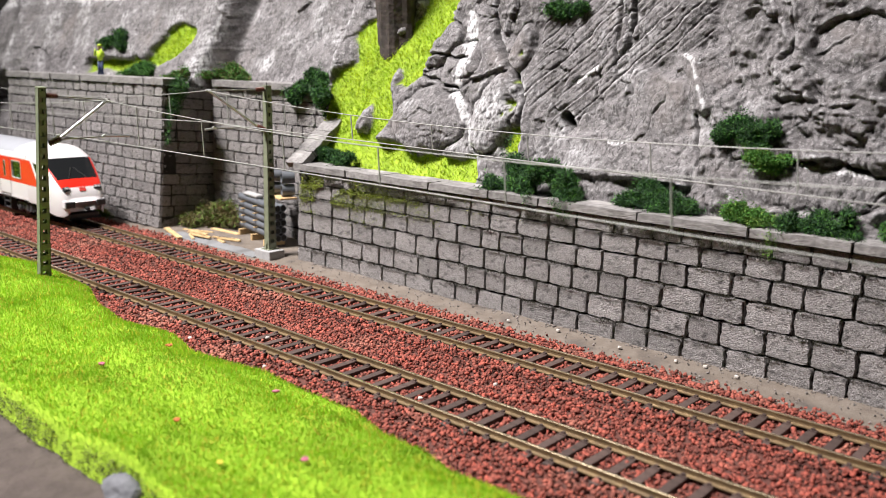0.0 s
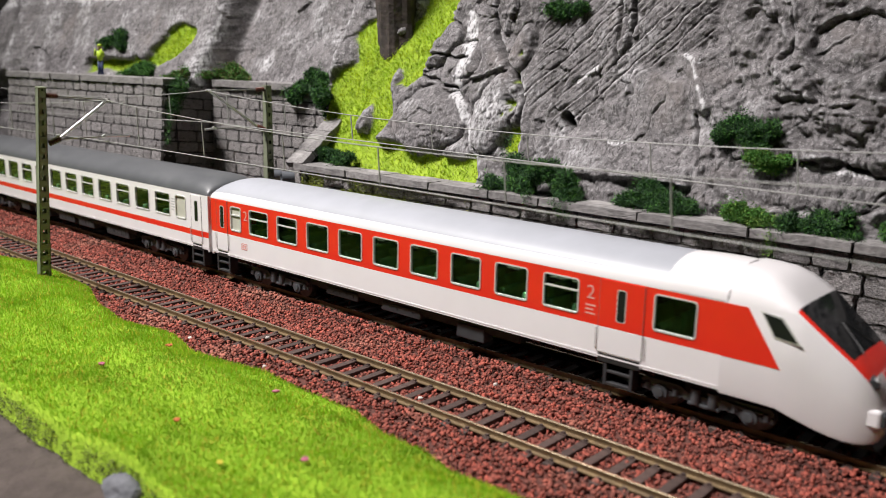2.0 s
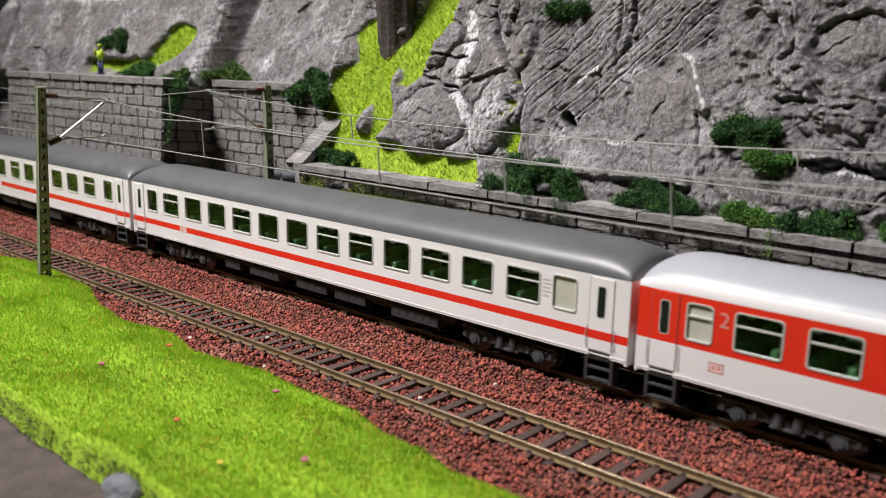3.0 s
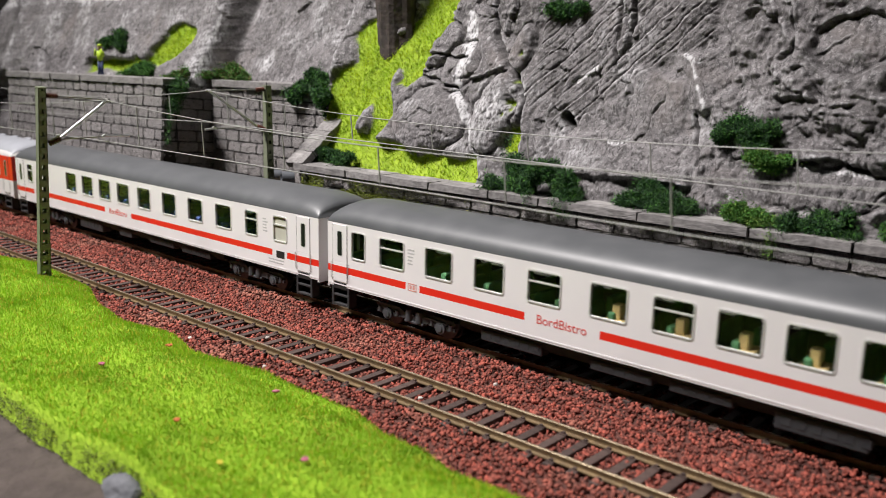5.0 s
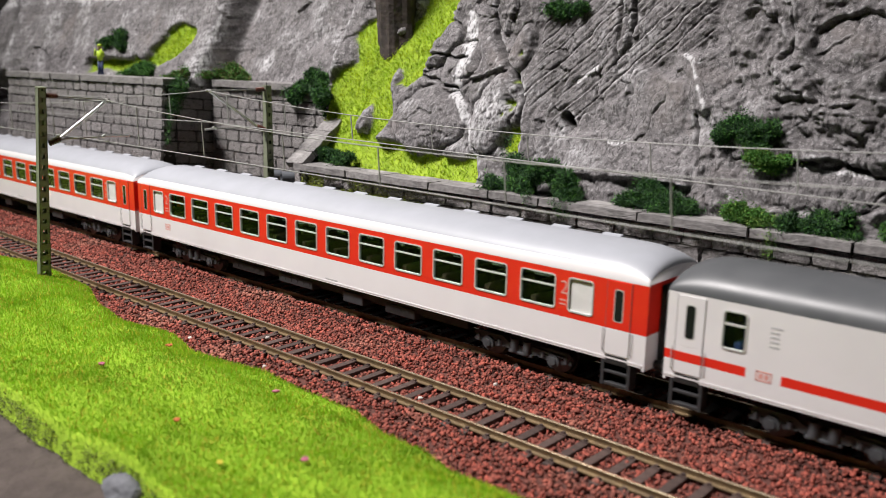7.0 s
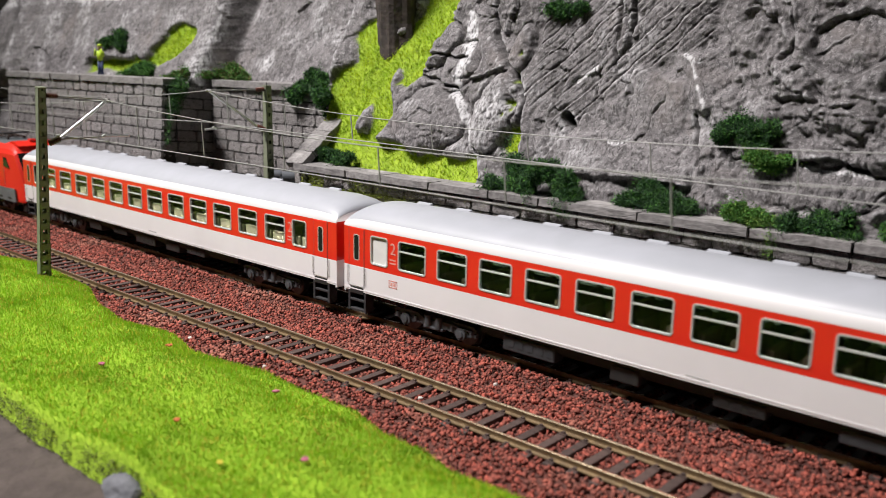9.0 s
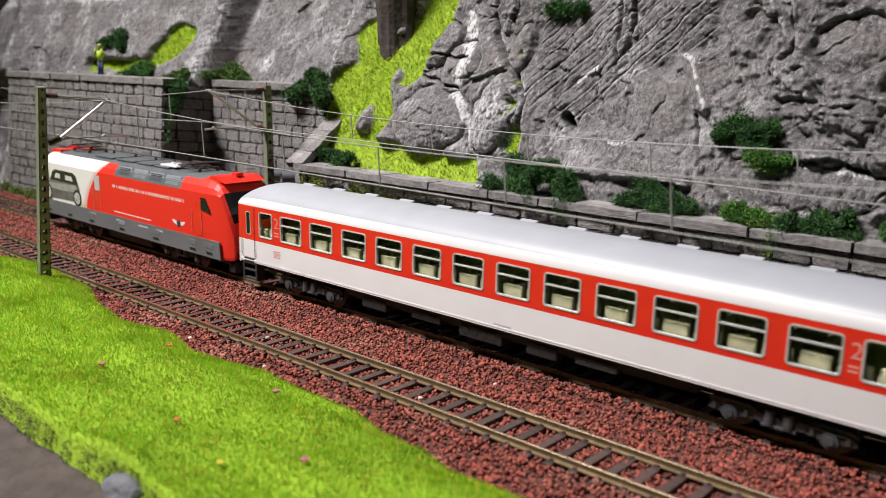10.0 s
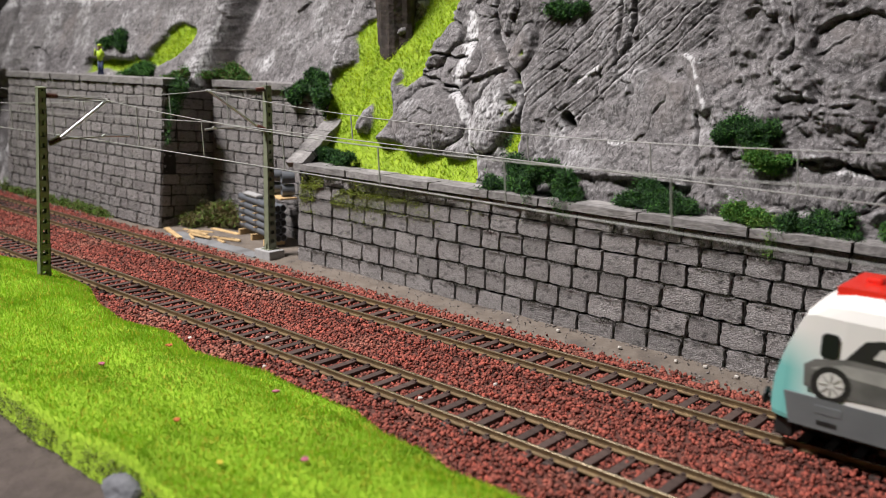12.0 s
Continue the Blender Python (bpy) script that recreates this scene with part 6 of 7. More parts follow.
def shrub(name, label, blobs, n, size, mats, seed, stretch=1.0, trails=()):
    rs = random.Random(seed)
    s = Shape()
    for b in blobs:
        for _ in range(4):
            a = Vector((b[0], b[1] + b[4] * 0.6, b[2] - b[5] * 0.7))
            e = Vector((b[0] + rs.uniform(-1, 1) * b[3] * 0.8, b[1] + rs.uniform(-0.8, 0.5) * b[4], b[2] + rs.uniform(-0.2, 0.8) * b[5]))
            s.tube(a, (a + e) / 2 + Vector((0, 0, 0.6)), 0.28, 5, 0, 0.2).tube((a + e) / 2 + Vector((0, 0, 0.6)), e, 0.2, 5, 0, 0.08)
    ob = part(name, s.mesh(name, M_TWIG))
    tagged(ob, label, "shrub", "shrubs on the rock")
    part("foliage", foliage_mesh("foliage", blobs, n, size, mats, seed, stretch, trails), ob)
    return ob


def build_plants(field):
    def clump(x, z, rx, rz, parts, seed, out=0.0):
        rs = random.Random(seed)
        res = []
        parts = int(parts * 2.4)
        for k in range(parts):
            u = (k + 0.5) / parts * 2 - 1
            px, pz = x + u * rx * 0.85, z + rs.uniform(-0.55, 0.45) * rz - 0.2 * abs(u) * rz
            res.append((px, rock_y(field, px, max(pz, 49)) - out * rs.uniform(0.6, 1.1), pz, rx / parts * rs.uniform(1.1, 1.9), min(rz, 5.0) * rs.uniform(0.5, 0.9), rz * rs.uniform(0.3, 0.62) * (1 - 0.2 * abs(u))))
        return res
    dk, md, lt, ru = [M_LEAF_DARK, M_LEAF_MID], [M_LEAF_MID, M_LEAF_DARK], [M_LEAF_LIGHT, M_LEAF_MID], [M_LEAF_RUST, M_LEAF_MID]
    shrub("shrub", "dark green bushy shrub hanging over the recess wall", clump(-367, 87, 23, 12, 3, 1, 13), 4200, 2.0, dk, 201, 1.3, (((-358, 68, 84), (-352, 66, 70), 420), ((-366, 69, 84), (-360, 68, 74), 300)))
    shrub("shrub", "flat dark green shrub on the grassy cap stones", clump(-334, 52, 19, 4.5, 4, 2, 7), 1900, 1.8, dk, 202, 1.3)
    shrub("shrub", "wide dark green shrub on the wall cap", clump(-202, 55, 26, 10, 5, 3, 6), 4000, 1.8, dk, 203, 1.4, (((-188, 39, 49), (-180, 38, 42), 160), ((-200, 39, 50), (-198, 38.5, 45), 80), ((-222, 52, 60), (-218, 52, 70), 90)))
    shrub("shrub", "dark green feathery shrub on the wall cap", clump(-148, 53, 18, 8, 4, 4, 5), 2300, 1.7, dk, 204, 1.5)
    shrub("shrub", "dense green shrub in a rock hollow", clump(-121, 77, 12, 8, 3, 5, 4), 2400, 1.6, [M_LEAF_DARK, M_LEAF_MID], 205, 1.1)
    shrub("shrub", "lighter green shrub below the rock hollow", clump(-111, 69, 7, 6, 2, 6, 4), 1200, 1.5, [M_LEAF_MID, M_LEAF_LIGHT], 206, 1.0, (((-117, 58, 62), (-118, 56, 56), 60),))
    shrub("shrub", "small bright green shrub on the wall cap", clump(-113, 54, 7, 7, 2, 7, 5), 1200, 1.5, [M_LEAF_MID, M_LEAF_LIGHT], 207, 1.0)
    shrub("creeper", "yellowish creeper trailing over the cap stones", clump(-105, 50.5, 6, 2.5, 2, 8, 6), 420, 1.5, lt, 208, 1.0, (((-102, 38.6, 48), (-101, 38, 39), 150),))
    shrub("shrub", "dark green low shrub on the wall cap", clump(-89, 52, 14, 7.5, 4, 9, 6), 2300, 1.6, dk, 209, 1.4, (((-86, 44, 49), (-78, 41, 47.5), 120),))
    shrub("shrub", "small green shrub at the wall cap", clump(-66, 51.5, 5, 5, 2, 10, 6), 700, 1.6, md, 210, 1.2)
    shrub("shrub", "dark shrub high on the rock face", clump(-214, 124.5, 10, 5, 3, 11, 2), 1100, 1.9, dk, 211, 1.2)
    shrub("shrub", "dark round shrub on the rock above the tall wall", clump(-577, 111, 16, 8, 3, 12, 2), 1500, 2.2, dk, 212, 1.2)
    shrub("shrub", "green shrub on the cap of the tall wall", clump(-527, 91.5, 16, 6, 3, 13, 6), 1700, 2.0, [M_LEAF_MID, M_LEAF_DARK], 213, 1.2)
    shrub("shrub", "green and rust-brown shrub above the recess", clump(-462, 91, 24, 6, 5, 14, 8), 2300, 2.0, [M_LEAF_MID, M_LEAF_RUST], 214, 1.2)
    shrub("creeper", "dark ivy hanging down the corner of the tall wall", [(-463, 47, 82, 5, 5, 6), (-466, 46, 72, 4, 3, 6)], 500, 1.8, dk, 215, 1.1,
          (((-465, 46, 84), (-466, 42, 66), 500), ((-466.5, 42, 66), (-467, 40, 48), 420), ((-466, 52, 84), (-466.5, 52, 74), 150)))
    shrub("brush_pile", "tangle of dry green and brown brush in the recess", [(-455, 60, 4, 12, 6, 6), (-445, 64, 6, 11, 5, 7), (-462, 50, 1.0, 7, 5, 4)], 1500, 2.6, [M_LEAF_RUST, M_LEAF_LIGHT], 216, 2.0)
    for k, x in enumerate((-690, -668, -640, -612, -590, -568, -552, -538)):
        r = random.Random(k)
        h = r.uniform(2.0, 4.2)
        shrub("weed", "dry green weeds at the foot of the tall wall", [(x, 30.5, -1.5, r.uniform(7, 11), 3, h)], 260, 1.8, [M_LEAF_LIGHT, M_LEAF_RUST], 230 + k, 1.5)
    # moss on the long wall near its end
    rs = np.random.RandomState(77)
    n = 11000
    x = -343 + np.abs(rs.randn(n)) * 42
    z = 43.5 - np.abs(rs.randn(n)) * 7.5
    z = np.where(rs.rand(n) < 0.5, np.round((z + 3) / 6.74) * 6.74 - 3 + 0.5 * rs.randn(n), z)
    ok = (fbm(x / 12, z / 8, 3, 14) > 0.47) & (z > 2) & (x < -200)
    pos = np.stack([x, 39.0 + 0.036 * (z + 3) + 0 * x, z], -1)[ok]
    blades("wall_moss", pos, np.tile((0.0, -0.9, 0.4), (len(pos), 1)), 0.9, 0.24, mat("moss", (0.26, 0.31, 0.05), (0.17, 0.21, 0.04), 4.0, rough=1.0, island=0.4), "sparse yellow-green moss in the wall joints", 15, 0.9)
    # dark fibres that cling to the level joints of the long wall
    n = 15000
    x = -343 + 335 * rs.rand(n)
    z = np.array((5.07, 14.06, 23.16, 31.44, 38.5))[rs.randint(0, 5, n)] + 0.28 * rs.randn(n)
    ok = fbm(x / 6, z * 0.4, 3, 29) > 0.40
    pos = np.stack([x, 38.9 + 0.035 * (z + 3), z], -1)[ok]
    blades("joint_fibres", pos, np.tile((0.6, -0.5, -0.2), (len(pos), 1)), 1.1, 0.11, mat("joint_fibre", (0.022, 0.020, 0.016), (0.045, 0.042, 0.028), 3.0, rough=1.0), "dark fibres and dirt along the wall joints", 19, 1.0)
    # dark fibres under the cap stones
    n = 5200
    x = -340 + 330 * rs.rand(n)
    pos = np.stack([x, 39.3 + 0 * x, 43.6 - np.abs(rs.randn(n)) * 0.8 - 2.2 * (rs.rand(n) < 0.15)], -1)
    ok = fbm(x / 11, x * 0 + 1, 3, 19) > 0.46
    blades("cap_roots", pos[ok], np.tile((0.3, -0.8, -0.5), (int(ok.sum()), 1)), 1.5, 0.16, mat("cap_fibre_dark", (0.035, 0.032, 0.025), (0.06, 0.06, 0.035), 3.0, rough=1.0), "dark fibres under the cap stones", 16, 1.2)


# ---------------------------------------------------------------- overhead line
def sag(x, x0, x1, top, drop):
    u = (x - x0) / (x1 - x0) * 2 - 1
    return top - drop * (1 - u * u)


def wire_line(name, label, y, contact, supports, top, drop, droppers):
    line = empty(name, at(0, y, 0), label, "overhead wire", "overhead lines")
    part("contact_wire", Shape().tube((supports[0], 0, contact[0]), (supports[1], 0, contact[1]), 0.22, 6).tube((supports[1], 0, contact[1]), (supports[2], 0, contact[2]), 0.22, 6).mesh("contact_wire", M_WIRE), line)
    s = Shape()
    xs = np.concatenate([np.linspace(supports[0], supports[1], 25), np.linspace(supports[1], supports[2], 25)[1:]])
    ring, n = [], 6
    for p in xs:
        a, b = (supports[0], supports[1]) if p <= supports[1] else (supports[1], supports[2])
        z = sag(p, a, b, top, drop)
        ring += [(p, 0.2 * math.cos(2 * math.pi * k / n), z + 0.2 * math.sin(2 * math.pi * k / n)) for k in range(n)]
    s.add(ring, [(a * n + k, a * n + (k + 1) % n, (a + 1) * n + (k + 1) % n, (a + 1) * n + k) for a in range(len(xs) - 1) for k in range(n)])
    part("messenger_wire", s.mesh("messenger_wire", M_WIRE), line)
    for x in droppers:
        a, b = (supports[0], supports[1]) if x < supports[1] else (supports[1], supports[2])
        c0, c1 = (contact[0], contact[1]) if x < supports[1] else (contact[1], contact[2])
        zc = c0 + (c1 - c0) * (x - a) / (b - a)
        part("dropper", Shape().tube((x, 0, sag(x, a, b, top, drop)), (x + 1.2, 0, zc), 0.24, 6).mesh("dropper", M_WIRE), line)
    return line


def lattice_mast(label, m, h, w0, w1, d0, d1, n):
    """Two tapering channels joined by battens, on a foot plate."""
    mast = empty("catenary_mast", m, label, "mast", "catenary masts")
    for sg in (-1, 1):
        s = Shape()
        v = []
        for z, w, d in ((0, w0, d0), (h, w1, d1)):
            x = sg * w / 2
            for px, py in ((x, -d / 2), (x - sg * 0.45, -d / 2), (x - sg * 0.45, d / 2), (x, d / 2)):
                v.append((px, py, z))
        s.add(v, [(0, 1, 5, 4), (1, 2, 6, 5), (2, 3, 7, 6), (3, 0, 4, 7), (3, 2, 1, 0), (4, 5, 6, 7)])
        for q in (-1, 1):
            v = []
            for z, w, d in ((0, w0, d0), (h, w1, d1)):
                x, y = sg * w / 2, q * d / 2
                for px, py in ((x, y), (x - sg * 1.25, y), (x - sg * 1.25, y - q * 0.35), (x, y - q * 0.35)):
                    v.append((px, py, z))
            s.add(v, [(0, 1, 5, 4), (1, 2, 6, 5), (2, 3, 7, 6), (3, 0, 4, 7), (3, 2, 1, 0), (4, 5, 6, 7)])
        part("post", s.mesh("post", M_MAST), mast)
    tall = 0.58 * h / n
    for k in range(n):
        z = (k + 0.2) * h / n
        w = w0 + (w1 - w0) * z / h
        d = d0 + (d1 - d0) * z / h
        part("batten", Shape().box(-w / 2 + 0.3, w / 2 - 0.3, -d / 2 - 0.12, -d / 2 + 0.25, z, z + tall).box(-w / 2 + 0.3, w / 2 - 0.3, d / 2 - 0.25, d / 2 + 0.12, z, z + tall).mesh("batten", M_MAST), mast)
    part("head_plate", Shape().box(-w1 / 2 - 0.2, w1 / 2 + 0.2, -d1 / 2 - 0.2, d1 / 2 + 0.2, h, h + 0.5).mesh("head_plate", M_MAST), mast)
    part("foot_plate", Shape().box(-w0 / 2 - 1.2, w0 / 2 + 1.2, -d0 / 2 - 1.0, d0 / 2 + 1.0, 0, 0.5, 0, 0.1).plate([(-w0 / 2 - 1.2, 0.4), (-w0 / 2, 0.4), (-w0 / 2, 5)], -0.4, 0.4).plate([(w0 / 2, 5), (w0 / 2, 0.4), (w0 / 2 + 1.2, 0.4)], -0.4, 0.4).mesh("foot_plate", M_MAST), mast)
    return mast


def ribbed(a, b, r, n=5):
    s = Shape()
    a, b = Vector(a), Vector(b)
    s.tube(a, b, r * 0.55, 8)
    for k in range(n):
        p = a + (b - a) * ((k + 0.3) / n)
        q = a + (b - a) * ((k + 0.75) / n)
        s.tube(p, q, r, 10, 0, r * 0.75)
    return s.mesh("insulator", M_INSUL)


def cantilever(mast, m, y0, y1, zt, zl, ze, reach):
    """Arm from the mast (at y0) over the track (at y1), in the mast's space turned by m."""
    s = 1 if y1 > y0 else -1
    a = part("cantilever", Shape().tube((0, y0 + s * 4.5, zl + 1.5), (0, y1, ze), 0.62, 10).mesh("cantilever", M_ARM), mast, m)
    part("insulator", ribbed((0, y0 + s * 0.5, zl), (0, y0 + s * 5.4, zl + 1.9), 1.45), a)
    part("insulator", ribbed((0, y0 + s * 0.5, zt), (0, y0 + s * 5.4, zt - 0.3), 1.2), a)
    part("top_stay", Shape().tube((0, y0 + s * 4.6, zt - 0.3), (0, y1 + s * 1.5, ze + 0.3), 0.28, 6).mesh("top_stay", M_WIRE), a)
    part("registration_tube", Shape().tube((0, y0 + s * 4.6, zl + 1.5), (0, y1 - s * 2, zl + 1.9), 0.30, 6).mesh("registration_tube", M_WIRE), a)
    part("steady_arm", Shape().tube((0, y1 - s * 2, zl + 1.9), (0, y1 + s * reach, zl + 1.6), 0.5, 8).tube((0, y1 - s * 3.2, zl + 1.6), (0, y1 - s * 1.4, zl + 2.6), 0.6, 6).mesh("steady_arm", M_ARM), a)
    part("clamp", Shape().box(-2.2, 2.2, y1 - 0.6, y1 + 0.6, ze - 0.5, ze + 0.8, 0, 0.2).mesh("clamp", M_WIRE), a)


def build_overhead():
    wire_line("overhead_line", "thin grey overhead wires above the grass-side track", NEAR_Y, (60.0, 62.5, 60.2), (-745, -359, 28), 80.4, 7.3, (-700, -652, -604, -556, -508, -460, -412, -380, -334, -286, -237, -190, -141, -92, -44, 4))
    wire_line("overhead_line", "thin grey overhead wires above the wall-side track", FAR_Y, (60.5, 69.0, 64.8), (-700, -361, 18), 84.0, 8.0, (-660, -610, -560, -500, -440, -396, -346, -303, -260, -216, -172, -126, -82, -38))
    lean = at(-370.0, -80, 2.0, 0, 7.4, 0) @ pose(0, 0, 0, 0, 0, 90)
    m1 = lattice_mast("olive green lattice catenary mast standing in the grass", lean, 84.4, 4.8, 3.2, 3.2, 2.6, 18)
    cantilever(m1, lean.inverted() @ at(-359.6, -80, 0), 1.5, 28.2, 82.6, 63.0, 80.3, 9.5)
    plinth = part("mast_plinth", Shape().box(-6.5, 6.5, -5, 5, 0, 5.0, 0, 0.4).mesh("mast_plinth", M_CONCRETE), None, at(-361, 34, -3.6))
    tagged(plinth, "pale grey concrete plinth under the catenary mast", "plinth")
    m2 = lattice_mast("olive green lattice catenary mast on a concrete plinth", at(-361, 34.6, 1.4, 0, 0, 90), 84.4, 4.8, 3.3, 4.2, 2.8, 18)
    cantilever(m2, at(-361, 34.6, 1.4, 0, 0, 90).inverted() @ at(-361, 34.6, 0), -1.5, -34.0, 84.6, 64.0, 83.8, 3.0)


# ---------------------------------------------------------------- things in the recess
def build_recess():
    # stack of pipes on two bearers
    ends = ((-425, 62), (-373, 49))
    for k in range(5):
        z = 3.2 + 4.1 * k
        for j in range(2):
            oy = 3.6 * j
            a, b = Vector((ends[0][0] + random.uniform(-1, 1), ends[0][1] + oy, z)), Vector((ends[1][0], ends[1][1] + oy, z))
            # solid pipe; the dark of its bore is painted on as end discs
            p = part("pipe", Shape().tube(a, b, 1.95, 16, 0).tube(a - (b - a).normalized() * 0.05, a, 1.5, 12, 1).tube(b, b + (b - a).normalized() * 0.05, 1.5, 12, 1).mesh("pipe", [M_PIPE, M_BORE_SHADE], False))
            tagged(p, "dark grey plastic pipe in a stack", "pipe", "stacked pipes")
    for x, y in ((-418, 60.2), (-400, 55.7), (-382, 51.2)):
        s = Shape().box(-1.2, 1.2, -4.5, 7.5, -3, 1.2, 0, 0.15)
        tagged(part("timber_bearer", s.mesh("timber_bearer", M_PLANK), None, at(x, y, 0, 0, 0, -14)), "pale timber bearer under the pipe stack", "timber", "timber bearers")
        for k in range(4):
            s = Shape().box(-0.7, 0.7, -3.2, 6.5, 0, 0.55, 0, 0.1)
            tagged(part("spacer", s.mesh("spacer", M_PLANK), None, at(x, y, 4.75 + 4.1 * k - 0.0, 0, 0, -14)), "small pale wood spacer between the pipes", "timber", "pipe spacers")
    # two coils of hose standing on a plank beside the wall, a white sack
    for x, z in ((-378, 28.6), (-378, 35.6), (-389, 28.6), (-389, 35.6)):
        s = Shape()
        n, r, t = 20, 2.6, 0.8
        pts = [(math.cos(2 * math.pi * k / n), math.sin(2 * math.pi * k / n)) for k in range(n)]
        v = []
        for yy, rr in ((-3.5, r + t), (3.5, r + t), (3.5, r), (-3.5, r)):
            v += [(rr * c, yy, rr * q) for c, q in pts]
        f = [(a * n + k, a * n + (k + 1) % n, ((a + 1) % 4) * n + (k + 1) % n, ((a + 1) % 4) * n + k) for a in range(4) for k in range(n)]
        s.add(v, f)
        tagged(part("short_pipe", s.mesh("short_pipe", M_PIPE), None, at(x, 60, z, 0, 0, -28)), "short grey concrete pipe section", "pipe", "short pipes")
    s = Shape().box(-14, 9, -5, 5, 0, 1.0, 0, 0.2)
    tagged(part("plank", s.mesh("plank", M_PLANK), None, at(-382, 59, 23.9, 0, 0, -14)), "pale plank lying on the pipe stack", "plank")
    s = Shape().box(-9, 9, -2.4, 2.4, 0, 2.2, 0, 1.0).box(-12, -7, -1.6, 1.6, 0.2, 1.4, 0, 0.6)
    tagged(part("white_sack", s.mesh("white_sack", M_CONCRETE), None, at(-407, 58, 21.6, 0, 0, -12)), "whitish sack lying on the pipe stack", "sack")
    # loose timber and small pallets on the ground
    for x, y, l, w, a in ((-449, 30, 34, 3.0, -18), (-432, 55, 26, 3.2, 2), (-444, 44, 22, 1.4, 20)):
        s = Shape().box(-l / 2, l / 2, -w / 2, w / 2, 0, 1.0, 0, 0.15)
        tagged(part("plank", s.mesh("plank", M_PLANK), None, at(x, y, -2.6, 0, 0, a)), "pale loose plank on the grey ground", "plank", "loose planks")
    for x, y, n, a in ((-431, 36, 5, -25), (-409, 41, 3, -12)):
        pal = empty("pallet", at(x, y, -2.7, 0, 0, a), "small pale wooden pallet of slats", "pallet", "pallets")
        for k in range(n):
            part("slat", Shape().box(-0.9, 0.9, -8, 8, 0.9, 1.5, 0, 0.1).mesh("slat", M_PLANK), pal, at((k - n / 2) * 3.1, random.uniform(-1, 1), 0, 0, 0, -60 + random.uniform(-3, 3)))
        for q in (-4, 4):
            part("bearer", Shape().box(-n * 1.5, n * 1.5, q - 0.7, q + 0.7, 0, 0.9, 0, 0.1).mesh("bearer", M_PLANK), pal)
    # smooth grey slab of the storage ground
    s = Shape().box(-452, -366, 27, 71, -4, -2.55, 0, 0.2)
    tagged(part("pavement_slab", s.mesh("pavement_slab", M_SLAB)), "smooth grey floor of the storage recess", "ground", kind="structure")


M_SLAB = mat("storage_floor", (0.17, 0.175, 0.18), (0.21, 0.215, 0.22), 8.0, (0.12, 0.12, 0.12), 15.0, rough=0.8, bump=0.1)


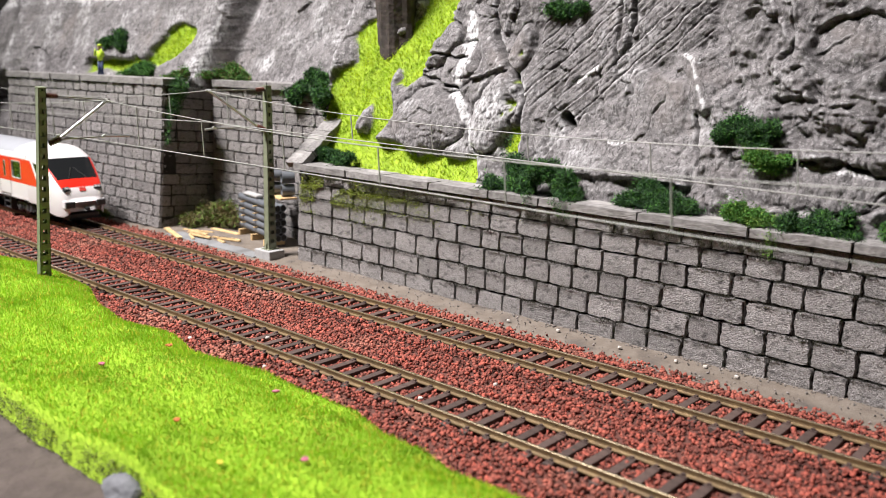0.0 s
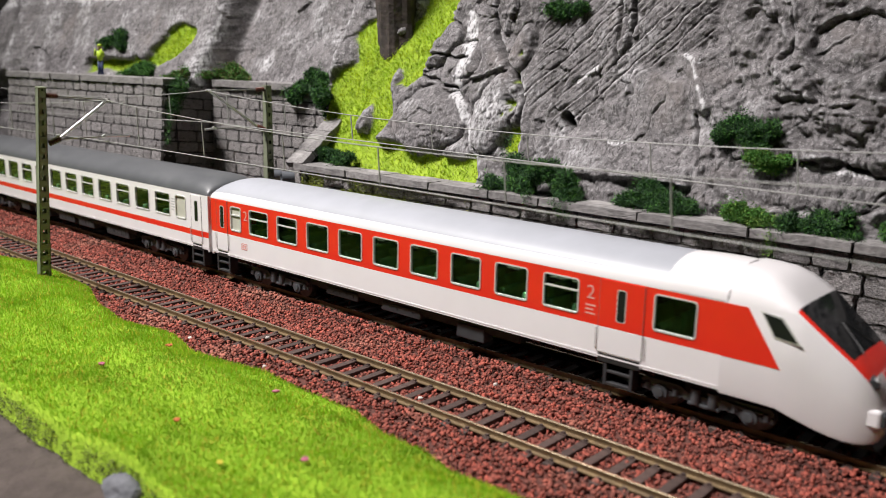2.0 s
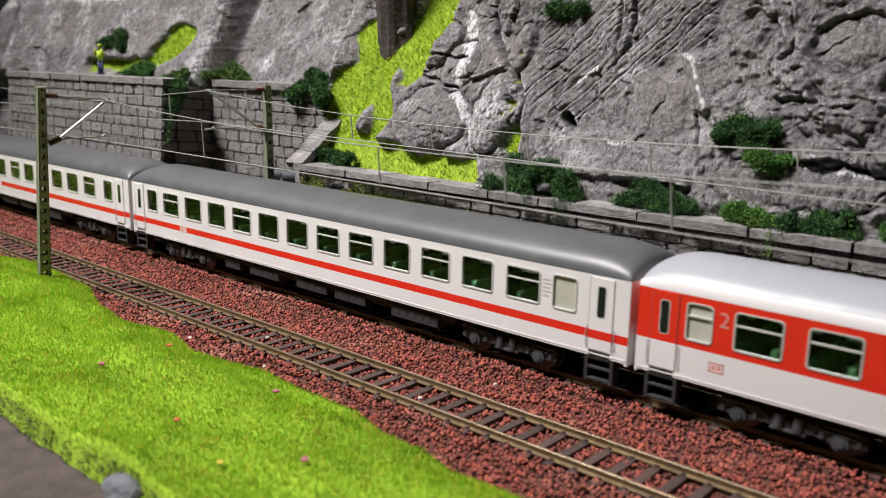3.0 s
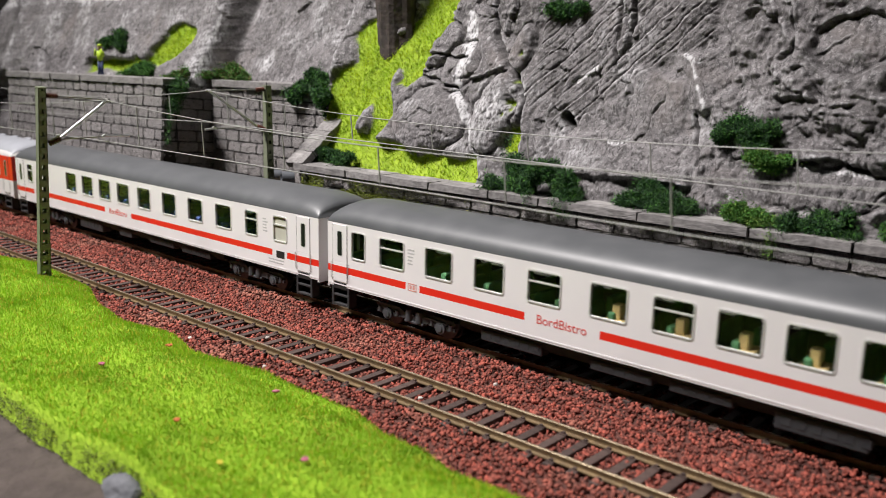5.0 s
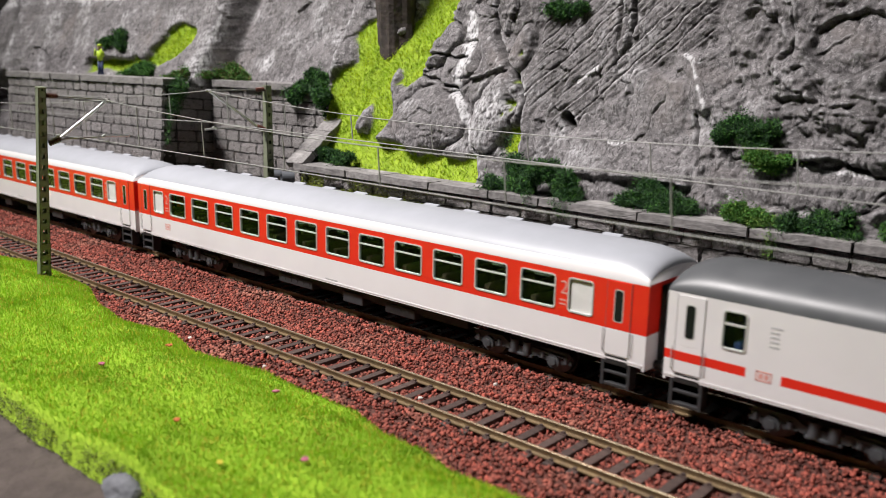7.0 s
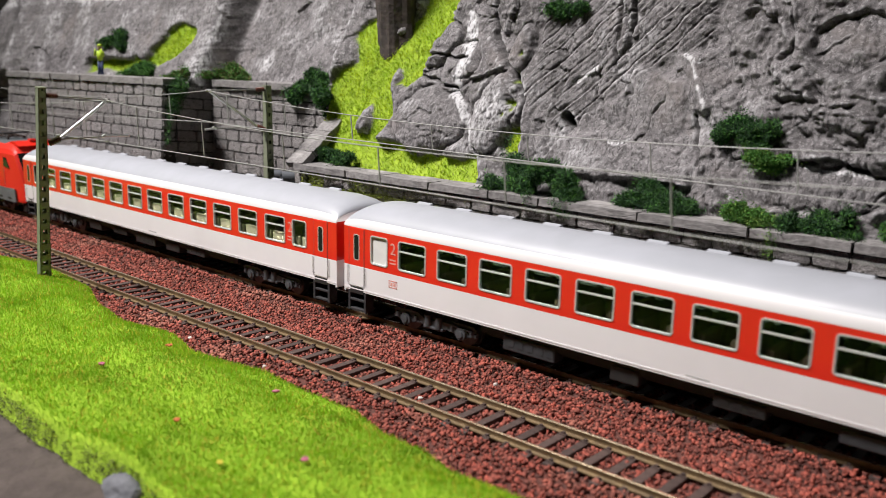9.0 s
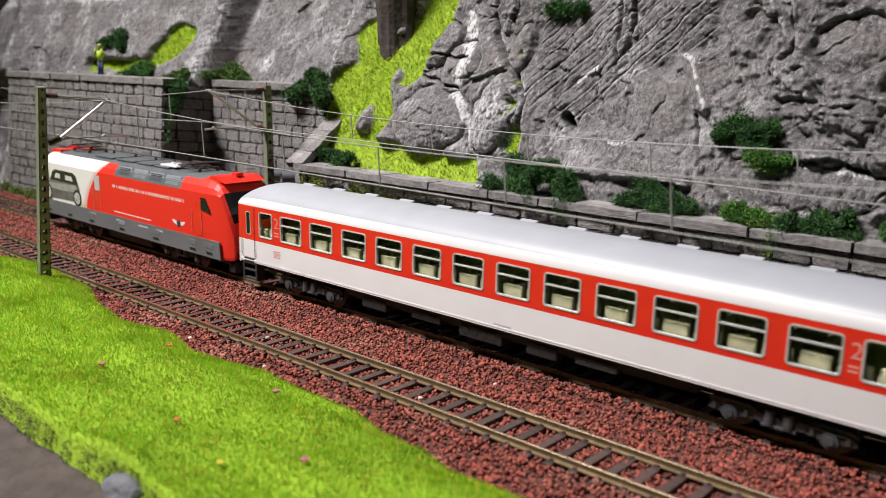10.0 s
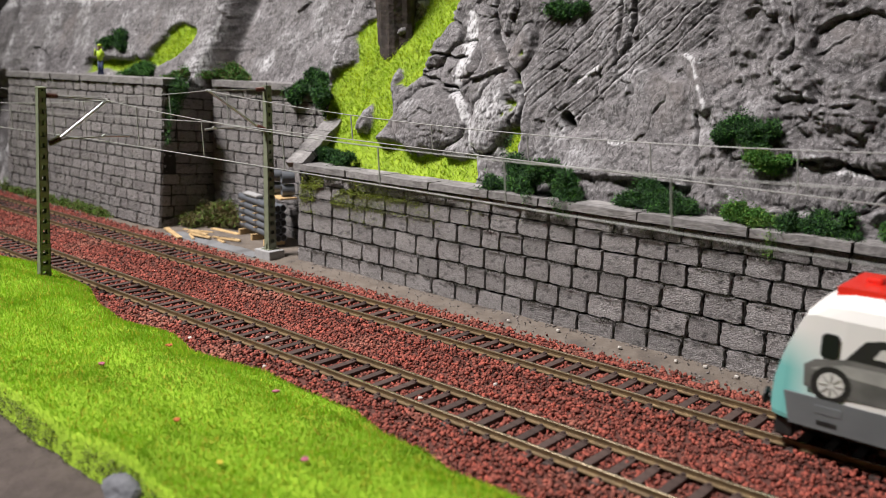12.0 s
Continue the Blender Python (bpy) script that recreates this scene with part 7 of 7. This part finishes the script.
def build_small(field):
    # column at the head of the gully, the cave's dark put into its colour
    bm = bmesh.new()
    bmesh.ops.create_cone(bm, cap_ends=True, segments=28, radius1=1.0, radius2=0.85, depth=1.0)
    bmesh.ops.subdivide_edges(bm, edges=[e for e in bm.edges if abs(e.verts[0].co.z - e.verts[1].co.z) > 0.5], cuts=14)
    for v in bm.verts:
        k = 1 + 0.22 * noise.noise((v.co.x * 2, v.co.y * 2, v.co.z * 5))
        v.co = (v.co.x * 12.5 * k, v.co.y * 9 * k, v.co.z * 90)
    me = bpy.data.meshes.new("rock_column")
    for v in bm.verts:
        v.co *= MM
    bm.to_mesh(me)
    bm.free()
    me.materials.append(M_PILLAR)
    tagged(part("rock_column", me, None, at(-317, 82, 146, 8, 4, 0)), "rock column in the grassy gully, coloured with a cave's darkness", "rock")
    # worker figure: one plain mesh, on the cap of the tall wall
    s = Shape()
    s.tube((-1.1, 0, 0), (-0.8, 0, 9.5), 0.9, 10, 0, 1.1).tube((1.1, 0, 0), (0.8, 0, 9.5), 0.9, 10, 0, 1.1)
    s.tube((0, 0, 9.2), (0, 0, 15.6), 1.7, 12, 1, 2.3).tube((0, 0, 15.6), (0, 0, 16.6), 0.8, 8, 1)
    s.tube((0, 0, 16.4), (0, 0, 19.2), 1.35, 12, 2, 1.2).tube((0, 0, 18.6), (0, 0, 20.0), 1.6, 12, 1, 0.9)
    s.tube((-2.1, 0, 15.0), (-3.0, -1.2, 12.2), 0.7, 8, 1).tube((-3.0, -1.2, 12.2), (-2.0, -2.0, 16.6), 0.6, 8, 1).tube((2.1, 0, 15.0), (3.0, -1.2, 12.2), 0.7, 8, 1).tube((3.0, -1.2, 12.2), (2.0, -2.0, 16.8), 0.6, 8, 1)
    s.box(-2.0, 0.2, -0.8, 1.6, -0.4, 0.3, 0, 0.2).box(0.2, 2.0, -0.8, 1.6, -0.4, 0.3, 0, 0.2)
    tagged(part("figurine", s.mesh("figurine", [M_FIG_BLUE, M_FIG_VEST, M_PLANK], True), None, at(-556, 46, 87.2, 0, 0, 35)), "tiny toy worker figurine in yellow vest on the wall", "figurine")
    # flowers in the grass
    rs = random.Random(31)
    for k, (x, y) in enumerate(((-191, -92), (-190, -125), (-163, -130), (-145, -119), (-240, -120), (-240, -97))):
        z, d, low = bank_height(np.array([float(x)]), np.array([float(y)]))
        s = Shape()
        for q in range(9):
            a = q * 2.4
            r = 0.75 * rs.random() ** 0.5
            s.tube((r * math.cos(a), r * math.sin(a), 0.2), (1.25 * r * math.cos(a), 1.25 * r * math.sin(a), 0.75), 0.28, 5, 0, 0.4)
        fl = part("flower", s.mesh("flower", M_FLOWERS[k % 4 if k % 3 else 0]), None, at(x, y, float(z[0]) + 1.0))
        tagged(fl, "tiny tuft of coloured flock flower in the grass", "flower", "flowers in the grass")
    # boulder at the road edge
    bm = bmesh.new()
    bmesh.ops.create_icosphere(bm, subdivisions=3, radius=1.0)
    for v in bm.verts:
        k = 1 + 0.3 * noise.noise(v.co * 1.3) + 0.08 * noise.noise(v.co * 4)
        v.co = (v.co.x * 7.5 * k * MM, v.co.y * 5 * k * MM, v.co.z * 5 * k * MM)
    me = bpy.data.meshes.new("boulder")
    bm.to_mesh(me)
    bm.free()
    me.materials.append(M_BOULDER)
    tagged(part("boulder", me, None, at(-174, -147, -1)), "grey boulder at the edge of the dirt road", "boulder")
    # pale pebbles on track and strip
    rs = random.Random(12)
    t = Shape().box(-0.7, 0.7, -0.6, 0.6, -0.4, 0.6, 0, 0.3).mesh("pebble", M_PEBBLE)
    spots = [(-248.5, -52, -1.9), (-160, -28, -2.6), (-210, 0, -1.9), (-168, -55, -1.9), (-226, -70, -2.6), (-270, -71, -2.6), (-200, 31, -2.4), (-178, 34, -2.2), (-150, 33, -2.2), (-128, 34, -2.2), (-118, 36, -2.2), (-106, 34, -2.2)]
    for x, y, z in spots:
        tagged(part("pebble", t, None, at(x, y, z, rs.uniform(-20, 20), rs.uniform(-20, 20), rs.uniform(0, 90))), "small pale pebble lying by the track", "pebble", "pale pebbles")

# ---------------------------------------------------------------- building
build_room()
build_ground()
build_bank()
FIELD = build_rock()
build_overhead()
build_recess()
build_plants(FIELD)
build_small(FIELD)
build_tracks()
build_walls()
build_ballast()
build_grass()

motions()
